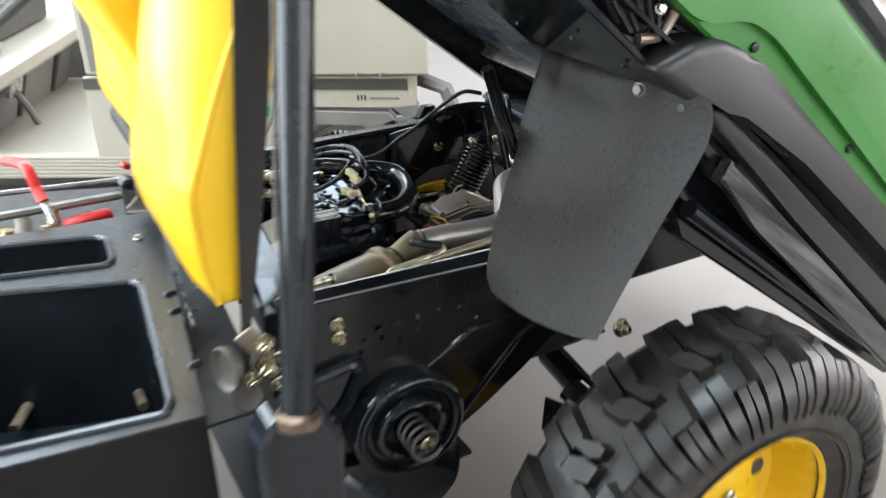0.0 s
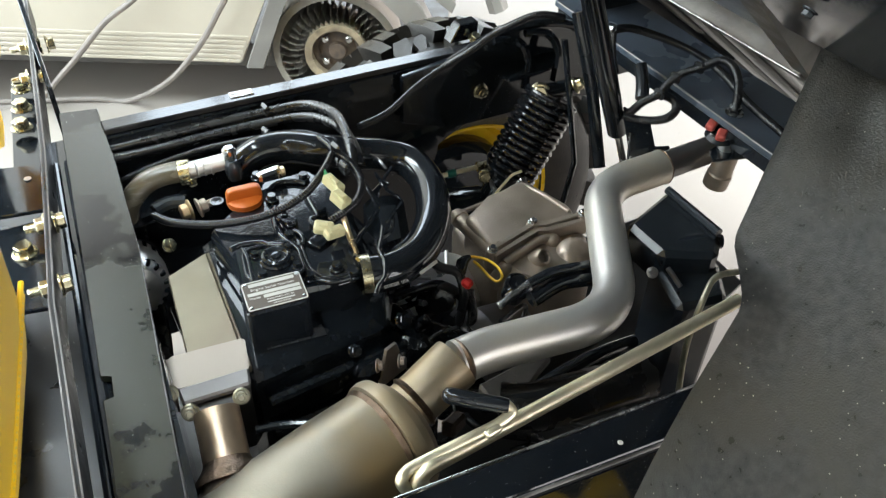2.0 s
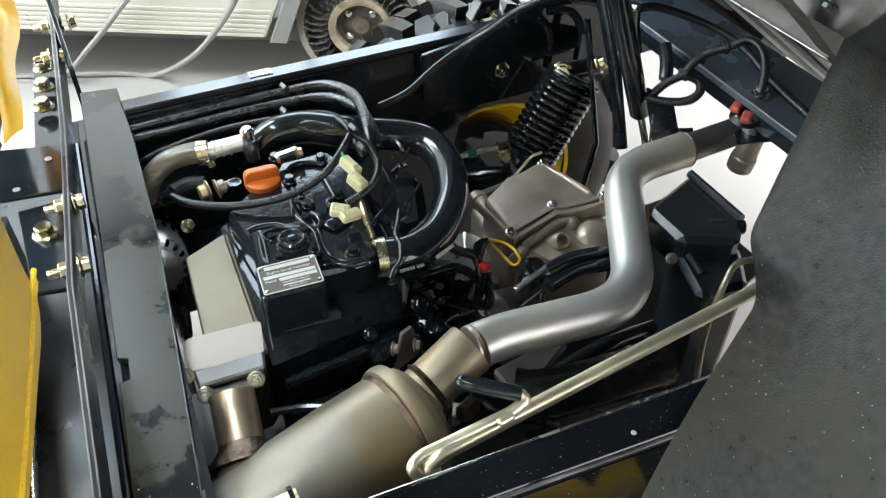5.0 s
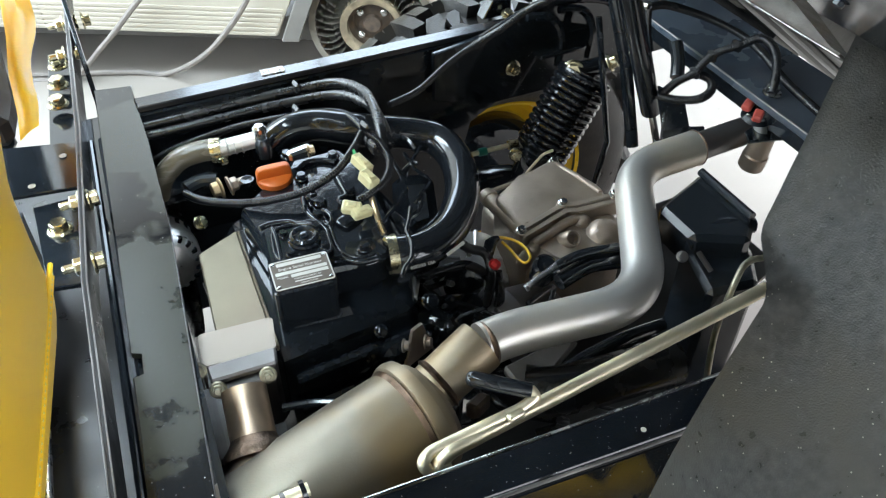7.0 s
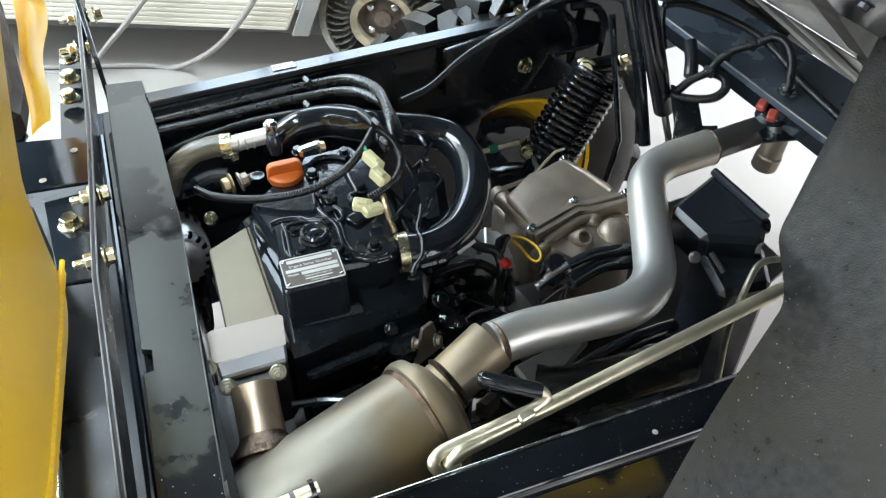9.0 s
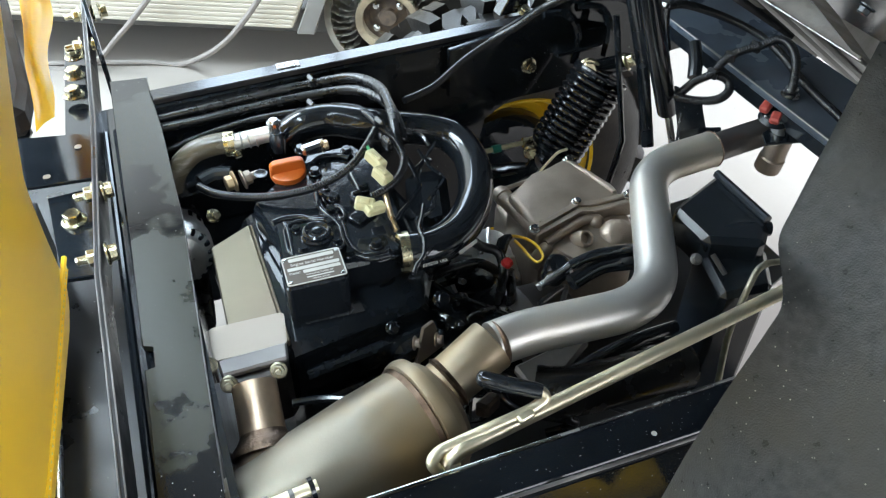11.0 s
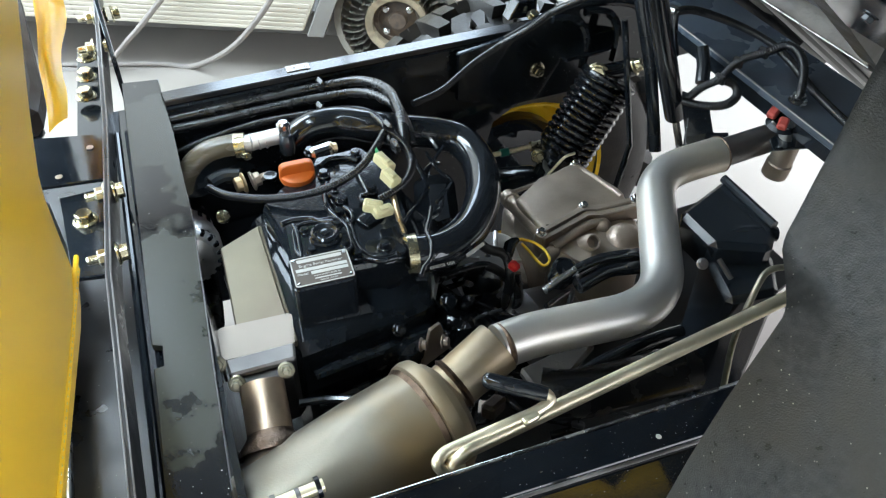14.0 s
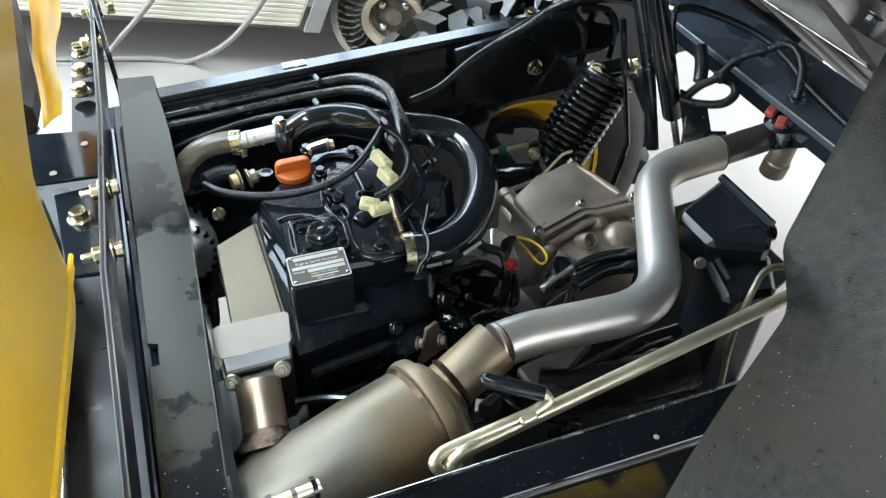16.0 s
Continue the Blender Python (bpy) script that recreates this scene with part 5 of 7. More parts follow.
part("vent_tube", sweep(smooth_path([(0.127, 0.037, 0.580), (0.112, 0.012, 0.585), (0.089, -0.003, 0.590), (0.091, -0.017, 0.585), (0.090, -0.028, 0.575), (0.076, -0.041, 0.560)]), 0.0025, 8), HOSE, eng)
part("injector_pipe", sweep(smooth_path([(0.114, 0.116, 0.600), (0.123, 0.128, 0.600), (0.136, 0.127, 0.600), (0.146, 0.115, 0.600), (0.146, 0.093, 0.600)]), 0.0026, 8), ENGINE, eng)
part("injector_pipe", sweep(smooth_path([(0.124, 0.127, 0.585), (0.123, 0.101, 0.585), (0.120, 0.070, 0.585), (0.114, 0.048, 0.585), (0.100, 0.034, 0.585), (0.080, 0.019, 0.585), (0.071, 0.010, 0.585)]), 0.0026, 8), ENGINE, eng)
part("injector_pipe", sweep(smooth_path([(0.121, 0.079, 0.585), (0.134, 0.088, 0.585), (0.143, 0.093, 0.585), (0.145, 0.087, 0.585)]), 0.0022, 8), ENGINE, eng)
part("vent_tube", sweep(smooth_path([(0.104, 0.014, 0.592), (0.094, -0.004, 0.592), (0.085, -0.018, 0.592), (0.083, -0.035, 0.592), (0.073, -0.056, 0.592), (0.063, -0.064, 0.592), (0.055, -0.074, 0.592)]), 0.0024, 8), HOSE, eng)
part("intake_plenum", prism(quad([(0.135, 0.144, 0.550), (0.183, 0.127, 0.550), (0.149, 0.034, 0.550), (0.108, 0.033, 0.550)]), 0.45, 0.54, Matrix(), 0.012), ENGINE, eng)
part("engine_mount", prism([(0, 0), (0.014, 0.0), (0.03, -0.05), (-0.012, -0.05)], -0.002, 0.002, Matrix.Translation((0.060, -0.082, 0.520)) @ pose(0, 0, 0, 90, 0, 20), 0.0006), CAST, eng, "bare steel mounting tab")
for at in ((0.051, -0.081, 0.500), (0.073, -0.086, 0.500)):
    part("mount_nut", hex_bolt(at, (0.8, -0.6, 0.2), 0.0055), CAST, eng)
# heat shield over the manifold and its end cover
part("heat_shield", prism(quad([(-0.107, 0.097, 0), (-0.060, 0.117, 0), (-0.071, -0.06, 0), (-0.123, -0.06, 0)]), 0.538, 0.542, Matrix(), 0.0015), SHIELD, eng, "dull folded steel heat shield")
part("shield_fold", prism(quad([(-0.060, 0.117, 0), (-0.057, 0.117, 0), (-0.068, -0.06, 0), (-0.071, -0.06, 0)]), 0.48, 0.5405, Matrix(), 0.001), SHIELD, eng)
part("manifold", prism(quad([(-0.104, 0.085, 0), (-0.064, 0.1, 0), (-0.074, -0.07, 0), (-0.118, -0.07, 0)]), 0.43, 0.534, Matrix(), 0.006), TAILPIPE, eng, "dull iron exhaust manifold")
part("shield_end", prism(round_poly(quad([(-0.137, -0.038, 0), (-0.067, -0.046, 0), (-0.076, -0.086, 0), (-0.141, -0.078, 0)]), 0.004), 0.563, 0.566, Matrix(), 0.0008), SHIELD_END, eng, "bright steel shield end cover")
part("shield_end_fold", prism(quad([(-0.1395, -0.039, 0), (-0.137, -0.039, 0), (-0.141, -0.078, 0), (-0.1435, -0.078, 0)]), 0.535, 0.5655, Matrix(), 0.0006), SHIELD_END, eng)
alt_c, alt_ax = Vector((-0.136, 0.178, 0.478)), Vector((-0.06, -0.93, 0.36)).normalized()
alt = part("alternator", lathe([(0, -0.06), (0.03, -0.06), (0.036, -0.05), (0.037, -0.02), (0.0385, -0.016), (0.0385, 0.008), (0.036, 0.012), (0.034, 0.024), (0.027, 0.033), (0.012, 0.036), (0.011, 0.048), (0, 0.048)], alt_c, alt_ax, 40), ALLOY, eng, "bare aluminium alternator with cooling slots", angle=40)
part("rear_cap", lathe([(0, -0.095), (0.02, -0.095), (0.034, -0.086), (0.0375, -0.07), (0.0375, -0.052), (0, -0.052)], alt_c, alt_ax, 32), PLASTIC, alt, "dark alternator end cap", angle=60)
for k in range(20):
    m = Matrix.Translation(alt_c) @ frame_of((0, 0, 0), alt_ax) @ Matrix.Rotation(2 * math.pi * k / 20, 4, "Z")
    part("slot", add_box(bmesh.new(), (0.006, 0.0055, 0.016), m @ pose(0.0352, 0, -0.036), 0.001), BLACK, alt)
    part("slot", add_box(bmesh.new(), (0.012, 0.0045, 0.009), m @ pose(0.0305, 0, 0.0245), 0.001), BLACK, alt)
part("alternator_bolt", hex_bolt((-0.091, 0.160, 0.530), (0.2, -0.6, 0.7), 0.006, 0.004), ZINC, eng)
part("pulley", lathe([(0.03, 0), (0.036, 0.004), (0.03, 0.009), (0.036, 0.014), (0.0, 0.016)], (-0.110, 0.260, 0.500), (0, 0.3, 1), 28), BLACK, eng)
part("belt", sweep(smooth_path([(-0.105, 0.295, 0.490), (-0.124, 0.129, 0.420), (-0.135, 0.115, 0.400)]), 0.007, 8, flat=0.5), RUBBER, eng)

# ---------------- coolant and fuel hoses ----------------
def hose(name, pts, r, mat, label, ribs=0.0, segs=14):
    bm = sweep(smooth_path(pts), r, segs, ribs)
    return solo(name, bm, mat, label, "hose" if not ribs else "conduit", angle=50 if not ribs else 120)


intake = thing("intake_hose", (0.174, 0.055, 0.550), "thick glossy black curved air intake hose", "hose")
part("tube", sweep(smooth_path([(0.065, -0.019, 0.568), (0.097, -0.026, 0.568), (0.140, -0.004, 0.562), (0.178, 0.040, 0.560), (0.201, 0.095, 0.560), (0.201, 0.143, 0.562), (0.178, 0.165, 0.566), (0.150, 0.177, 0.570), (0.108, 0.197, 0.575), (0.074, 0.222, 0.575), (0.040, 0.229, 0.572), (0.018, 0.229, 0.560)]), 0.02, 28), HOSE, intake, angle=60)
part("hose_clamp", lathe([(0.0202, -0.005), (0.0211, -0.005), (0.0211, 0.005), (0.0202, 0.005), (0.0202, -0.005)], (0.068, -0.020, 0.568), Vector((0.097, -0.026, 0.568)) - Vector((0.065, -0.019, 0.568)), 28), ZINC, intake, "zinc worm-drive hose clamp")
part("clamp_screw", box((0.008, 0.018, 0.008), (0.067, -0.018, 0.584), (0, 0, 20), 0.002), ZINC, intake)
PR = lettering((0.083, -0.062, 0.584), (0.070, -0.059, 0.580), (0.097, -0.061, 0.580), (-0.05, -0.75, 0.66))
part("hose_print", text_mesh("03/02/20  USA", 0.0043, PR), PALE, intake)
part("code_bar", prism(rounded(0.026, 0.0035, 0.001), 0, 0.0003, lettering((0.125, -0.049, 0.578), (0.115, -0.049, 0.575), (0.138, -0.040, 0.575), (0.1, -0.75, 0.66))), PALE, intake)

hose("coolant_hose", [(-0.123, 0.309, 0.575), (-0.063, 0.305, 0.578), (0.007, 0.302, 0.580), (0.077, 0.291, 0.585), (0.119, 0.270, 0.595), (0.136, 0.225, 0.605), (0.131, 0.175, 0.612), (0.122, 0.135, 0.612), (0.113, 0.106, 0.605)], 0.0064, RUBBER, "black braided fuel hose running along the rail", 0.035)
hose("coolant_hose", [(-0.127, 0.296, 0.570), (-0.067, 0.290, 0.572), (0.002, 0.286, 0.575), (0.071, 0.275, 0.580), (0.115, 0.250, 0.590), (0.133, 0.201, 0.600), (0.131, 0.153, 0.606), (0.124, 0.113, 0.600)], 0.006, RUBBER, "black braided fuel hose running along the rail", 0.035)
hose("wiring_conduit", [(-0.120, 0.273, 0.550), (-0.074, 0.273, 0.560), (-0.012, 0.267, 0.570), (0.056, 0.253, 0.575), (0.085, 0.240, 0.580), (0.106, 0.207, 0.590), (0.109, 0.160, 0.600), (0.103, 0.119, 0.605)], 0.005, CONDUIT, "black corrugated wiring conduit", 0.22)
hose("wiring_conduit", [(-0.097, 0.173, 0.565), (-0.084, 0.144, 0.572), (-0.053, 0.116, 0.578), (-0.020, 0.098, 0.584), (0.015, 0.090, 0.590), (0.049, 0.092, 0.600), (0.076, 0.107, 0.610), (0.098, 0.129, 0.615)], 0.0049, CONDUIT, "black corrugated wiring conduit lying over the engine", 0.22)
hose("wiring_conduit", [(0.103, 0.127, 0.615), (0.110, 0.108, 0.612), (0.109, 0.077, 0.608), (0.094, 0.054, 0.604), (0.075, 0.045, 0.600), (0.057, 0.043, 0.596)], 0.0048, CONDUIT, "black corrugated wiring conduit looped beside the intake", 0.22)
hose("wiring_conduit", [(0.174, 0.232, 0.570), (0.220, 0.246, 0.570), (0.270, 0.264, 0.585), (0.314, 0.271, 0.600), (0.331, 0.230, 0.640), (0.359, 0.223, 0.660), (0.367, 0.200, 0.680), (0.390, 0.176, 0.700), (0.429, 0.172, 0.690)], 0.0048, CONDUIT, "black corrugated wiring conduit clipped to the shock tower", 0.22)
for at in ((0.074, 0.292, 0.588), (0.060, 0.252, 0.580), (0.103, 0.131, 0.618), (0.100, 0.102, 0.612)):
    solo("hose_tie", box((0.007, 0.018, 0.016), at, (0, 0, 10), 0.004), RUBBER, "black tie round the hoses", "cable tie", "hose ties")

out = thing("coolant_outlet", (-0.040, 0.208, 0.580), "dark coolant hose on a steel elbow with a clamp", "hose")
part("tube", sweep(smooth_path([(-0.122, 0.224, 0.535), (-0.113, 0.219, 0.560), (-0.092, 0.223, 0.575), (-0.069, 0.222, 0.580), (-0.043, 0.215, 0.582)]), 0.0128, 20), OLIVE, out, "dark olive-black coolant hose", angle=60)
part("clamp", lathe([(0.0132, -0.006), (0.0145, -0.006), (0.0145, 0.006), (0.0132, 0.006), (0.0132, -0.006)], (-0.049, 0.214, 0.582), Vector((-0.043, 0.215, 0.582)) - Vector((-0.069, 0.222, 0.580)), 24), ZINC, out, "zinc hose clamp")
part("elbow", sweep(smooth_path([(-0.048, 0.215, 0.582), (-0.025, 0.212, 0.584), (-0.004, 0.209, 0.586)]), 0.0095, 20), ALLOY, out, angle=60)
for k in range(3):
    part("elbow_bead", lathe([(0.009, -0.0015), (0.0108, 0), (0.009, 0.0015)], (-0.036 + 0.008 * k, 0.2135 - 0.001 * k, 0.583), (1, -0.13, 0.08), 20), ALLOY, out)
part("worm_screw", hex_bolt((-0.046, 0.2, 0.578), (0.1, -0.7, -0.5), 0.0048), ZINC, out)
part("sensor", lathe([(0, -0.012), (0.008, -0.012), (0.0095, -0.002), (0.009, 0.006), (0.006, 0.012), (0, 0.0135)], (0.001, 0.195, 0.582), (0, 0.1, 1), 18), PLASTIC, out, "black temperature sensor")
part("sensor_cap", lathe([(0, 0), (0.008, 0), (0.008, 0.012), (0.005, 0.015), (0, 0.015)], (0.002, 0.206, 0.590), (0, 0.1, 1), 16), STEEL, out)
part("union", hex_bolt((-0.050, 0.172, 0.560), (1, 0.1, 0.1), 0.0085, 0.012), CAST, out)
part("union", hex_bolt((-0.058, 0.173, 0.560), (-1, -0.1, 0), 0.009), BRASS, out)
part("boot", sweep(smooth_path([(-0.094, 0.187, 0.560), (-0.077, 0.191, 0.562), (-0.059, 0.185, 0.562)]), 0.009, 12), PLASTIC, out)
part("fitting", box((0.03, 0.012, 0.012), (0.034, 0.164, 0.585), (0, 0, 8), 0.003), STEEL, out)
part("fitting_nut", hex_bolt((0.043, 0.162, 0.586), (1, 0, 0), 0.006), BRASS, out)

for at, rz, size in (((0.078, 0.080, 0.612), 20, (0.012, 0.026, 0.012)), ((0.076, 0.057, 0.608), 20, (0.013, 0.022, 0.013)), ((0.046, 0.031, 0.600), -30, (0.02, 0.013, 0.011)), ((0.054, 0.023, 0.597), 10, (0.022, 0.012, 0.01))):
    conn = box(size, at, (12, 8, rz), 0.002)
    add_box(conn, (size[0] * 0.5, size[1] * 0.5, size[2] * 1.3), pose(*at, 12, 8, rz), 0.001)
    solo("wire_connector", conn, IVORY, "ivory plastic wire connector hanging on its leads", "connector", "ivory connectors")
solo("glow_lead", sweep(smooth_path([(0.073, 0.043, 0.595), (0.069, 0.019, 0.588), (0.069, 0.002, 0.578)]), 0.0033, 8), BRASS, "copper-coloured sleeved lead on the engine", "cable")
solo("green_lead", sweep(smooth_path([(0.079, 0.112, 0.612), (0.077, 0.092, 0.612), (0.077, 0.079, 0.612)]), 0.002, 6), LOGO, "thin green lead above the engine", "cable")
solo("yellow_lead", sweep(smooth_path([(0.203, 0.001, 0.52), (0.209, 0.0, 0.52), (0.219, -0.012, 0.521), (0.223, -0.029, 0.522), (0.221, -0.043, 0.52), (0.213, -0.046, 0.518), (0.21, -0.035, 0.517), (0.21, -0.017, 0.516), (0.208, -0.003, 0.516)], 0.003), 0.0017, 10), WIRE, "thin yellow wire looped by the gearbox", "cable", angle=60)
solo("wire_plug", sweep([(0.185, -0.012, 0.515), (0.193, -0.003, 0.52), (0.199, 0.0, 0.52), (0.205, 0.001, 0.52)], [0.0066, 0.007, 0.0052, 0.0032], 14), HOSE, "black rubber wire plug", "connector", angle=60)
solo("red_terminal", box((0.012, 0.012, 0.01), (0.181, -0.035, 0.520), (20, 10, 30), 0.003), RED, "small red terminal cover", "connector")
for k, pts in enumerate(([(0.144, -0.005, 0.550), (0.162, -0.009, 0.530), (0.180, -0.016, 0.520), (0.179, -0.033, 0.500), (0.172, -0.036, 0.460)], [(0.097, -0.003, 0.500), (0.132, -0.000, 0.500), (0.165, -0.006, 0.500), (0.185, -0.024, 0.480), (0.167, -0.032, 0.450)], [(0.076, -0.007, 0.530), (0.114, -0.009, 0.480), (0.134, -0.026, 0.450), (0.100, -0.037, 0.420)], [(0.189, -0.028, 0.500), (0.186, -0.043, 0.470), (0.175, -0.046, 0.450)])):
    hose("bundled_wire", pts, 0.0055, RUBBER, "black taped wires in the dark of the engine bay")

# ---------------- exhaust ----------------
exh = thing("exhaust", (-0.049, -0.159, 0.500), "heat-tinted stainless muffler with a bent tailpipe", "exhaust")
ax0, ax1 = Vector((0.018, -0.188, 0.528)), Vector((-0.2, -0.232, 0.52))
mu = (ax1 - ax0).normalized()
L = (ax1 - ax0).length
part("muffler_body", lathe([(0.0545, 0.0), (0.0545, 0.012), (0.0545, 0.06), (0.052, 0.12), (0.047, 0.17), (0.038, 0.205), (0.016, L + 0.01), (0, L + 0.012)], ax0, mu, 48), EXHAUST, exh, angle=60)
part("seam_rim", lathe([(0.052, -0.004), (0.0585, -0.003), (0.0598, 0.003), (0.0585, 0.009), (0.054, 0.011)], ax0, mu, 48), EXHAUST, exh)
part("seam_weld", lathe([(0.0545, 0.009), (0.0568, 0.0115), (0.0545, 0.016)], ax0, mu, 48), WELD, exh)
part("end_dome", lathe([(0.054, -0.002), (0.05, -0.012), (0.04, -0.02), (0.025, -0.024), (0, -0.025)], ax0, mu, 40), EXHAUST, exh)
s0, s1 = Vector((0.051, -0.175, 0.556)), Vector((0.091, -0.166, 0.570))
sd = (s1 - s0).normalized()
part("outlet_stub", sweep([s0 - sd * 0.03, s0, s1, s1 + sd * 0.0015], [0.024, 0.024, 0.0252, 0.0246], 36), EXHAUST, exh, angle=40)
part("stub_weld", lathe([(0.022, -0.004), (0.027, 0.0), (0.023, 0.005)], s0 - sd * 0.008, sd, 28), WELD, exh)
run = filleted([(0.093, -0.165, 0.568), (0.125, -0.164, 0.568), (0.264, -0.184, 0.566), (0.373, -0.006, 0.566), (0.465, -0.007, 0.568)], 0.055, 10)
part("bent_pipe", sweep(run, 0.0212, 32), PIPE, exh, "silver bent exhaust pipe", angle=60)
part("pipe_weld", lathe([(0.0205, -0.002), (0.0222, 0.001), (0.0205, 0.004)], (0.097, -0.166, 0.568), Vector(run[1]) - Vector(run[0]), 28), WELD, exh)
part("joint_ring", lathe([(0.02, -0.003), (0.0222, 0.0), (0.018, 0.003)], (0.464, -0.007, 0.568), (1, 0.02, 0), 28), WELD, exh)
part("tail_pipe", sweep([(0.462, -0.007, 0.568), (0.563, -0.006, 0.570)], 0.017, 24), TAILPIPE, exh)
n0, n1 = Vector((-0.120, -0.148, 0.545)), Vector((-0.115, -0.113, 0.560))
part("neck", sweep(smooth_path([ax0.lerp(ax1, 0.68), n0, n1], 0.004), 0.0198, 28), HEAT, exh, "heat-blued steel inlet neck")
part("neck_flare", lathe([(0.0197, -0.001), (0.0203, -0.004), (0.0225, -0.011), (0.0275, -0.02), (0.033, -0.027), (0.033, -0.035)], n0.lerp(ax0.lerp(ax1, 0.68), 0.12), n1 - n0, 32), HEAT, exh, "flared heat-blued neck foot", angle=60)
part("neck_weld", lathe([(0.029, -0.012), (0.0275, -0.005), (0.0235, -0.001), (0.0205, 0.004), (0.0198, 0.006)], n0.lerp(ax0.lerp(ax1, 0.68), 0.16), n1 - n0, 32), WELD, exh, "heat-browned weld collar", angle=60)
part("flange", prism(quad([(-0.137, -0.082, 0.560), (-0.083, -0.087, 0.560), (-0.088, -0.111, 0.560), (-0.138, -0.108, 0.560)]), 0.552, 0.56, Matrix(), 0.002), TAILPIPE, exh)
part("flange", prism(quad([(-0.139, -0.081, 0.570), (-0.076, -0.085, 0.570), (-0.080, -0.104, 0.570), (-0.139, -0.100, 0.570)]), 0.562, 0.57, Matrix(), 0.002), TAILPIPE, exh)
for at in ((-0.135, -0.105, 0.562), (-0.091, -0.108, 0.562), (-0.146, -0.086, 0.572)):
    part("flange_bolt", hex_bolt(at, (-0.15, -0.75, 0.65), 0.0058, 0.007), FLANGENUT, exh)
part("hanger", sweep(smooth_path([(-0.086, -0.116, 0.520), (-0.056, -0.124, 0.520), (-0.028, -0.139, 0.520)]), 0.004, 8), BLACK, exh)

# latch rod with its gripped lever
rod = thing("latch_rod", (0.068, -0.258, 0.585), "zinc-plated steel latch rod with a black-gripped lever", "rod")
part("rod", sweep(filleted([(0.005, -0.271, 0.575), (0.000, -0.266, 0.580), (0.013, -0.262, 0.585), (0.367, -0.233, 0.585)], 0.012), 0.0066, 28), ROD, rod, angle=60)
part("lever_rod", sweep(filleted([(-0.007, -0.268, 0.575), (-0.013, -0.263, 0.585), (-0.003, -0.257, 0.586), (0.082, -0.256, 0.592), (0.096, -0.253, 0.595), (0.092, -0.246, 0.600), (0.080, -0.239, 0.603)], 0.01), 0.0052, 24), ROD, rod, angle=60)
part("grip", sweep([(0.093, -0.2495, 0.601), (0.088, -0.246, 0.6015), (0.070, -0.233, 0.603), (0.054, -0.2205, 0.6045), (0.051, -0.218, 0.605), (0.0495, -0.2168, 0.605)], [0.006, 0.0068, 0.007, 0.007, 0.0058, 0.003], 20), HOSE, rod, "shiny black dipped grip", angle=60)
part("weld_bead", add_box(bmesh.new(), (0.016, 0.008, 0.006), Matrix.Translation((0.072, -0.261, 0.594)) @ pose(0, 0, 0, 0, 0, 8), 0.003, 3), ROD, rod)
part("bracket", prism([flat(p) for p in ((0.129, -0.148, 0.500), (0.196, -0.141, 0.500), (0.217, -0.151, 0.500), (0.156, -0.180, 0.500), (0.132, -0.190, 0.500))], 0.488, 0.5, Matrix(), 0.003), WORN, rod, "speckled bare alloy support plate")
part("pivot_block", prism([flat(p) for p in ((0.066, -0.185, 0.520), (0.087, -0.177, 0.520), (0.095, -0.187, 0.520), (0.075, -0.196, 0.520))], 0.5, 0.52, Matrix(), 0.003), RUST, rod, "rusty brown pivot block")
hose("drain_hose", [(0.134, -0.194, 0.500), (0.165, -0.190, 0.510), (0.210, -0.181, 0.510), (0.263, -0.171, 0.500), (0.319, -0.160, 0.480)], 0.0075, HOSE, "shiny black drain hose under the exhaust pipe")
hose("drain_hose", [(0.156, -0.194, 0.480), (0.205, -0.182, 0.490), (0.256, -0.174, 0.490), (0.315, -0.161, 0.460)], 0.006, HOSE, "shiny black drain hose under the exhaust pipe")
solo("brake_line", sweep(filleted([(0.412, -0.192, 0.570), (0.385, -0.184, 0.570), (0.356, -0.201, 0.550), (0.347, -0.206, 0.500), (0.337, -0.223, 0.450)], 0.02), 0.0034, 12), FLANGENUT, "thin plated brake line", "pipe")

# ---------------- gearbox ----------------
gear = thing("gearbox", (0.3, 0.02, 0.3), "bare cast-aluminium gearbox with a smooth domed cover", "gearbox")
part("case", prism([(0.25, 0.126), (0.364, 0.152), (0.401, 0.07), (0.384, 0.0), (0.303, -0.03), (0.24, 0.0)], 0.36, 0.462, Matrix(), 0.012, None, 3), CAST, gear, angle=50)
part("dome", prism([(0.246, 0.088), (0.294, 0.108), (0.339, 0.122), (0.358, 0.122), (0.38, 0.05), (0.374, 0.022), (0.323, 0.028), (0.246, 0.014)], 0.44, 0.503, Matrix(), 0.011, None, 4), CAST, gear, "smooth domed cover", angle=50)
part("dome_crease", sweep([(0.349, 0.115, 0.499), (0.36, 0.08, 0.502), (0.369, 0.036, 0.502)], 0.004, 10), CAST, gear, angle=60)
for drop, high in ((0.0, 0.513), (0.0088, 0.5105)):
    part("rim_flange", prism([(0.238, 0.0125 - drop), (0.309, 0.0315 - drop), (0.322, 0.0235 - drop), (0.375, 0.0205 - drop), (0.375, 0.0135 - drop), (0.32, 0.016 - drop), (0.308, 0.0245 - drop), (0.2385, 0.005 - drop)], 0.488, high, Matrix(), 0.0014), CAST, gear)
part("front_case", prism([(0.243, 0.001), (0.31, 0.018), (0.322, 0.01), (0.374, 0.008), (0.358, -0.03), (0.335, -0.06), (0.298, -0.06), (0.277, -0.036), (0.243, -0.018)], 0.4, 0.496, Matrix(), 0.011, None, 4), CAST, gear, angle=50)
part("front_lip", sweep(filleted([(0.247, -0.007, 0.499), (0.306, 0.009, 0.501), (0.322, 0.006, 0.501)], 0.01), 0.0058, 14), CAST, gear, angle=60)
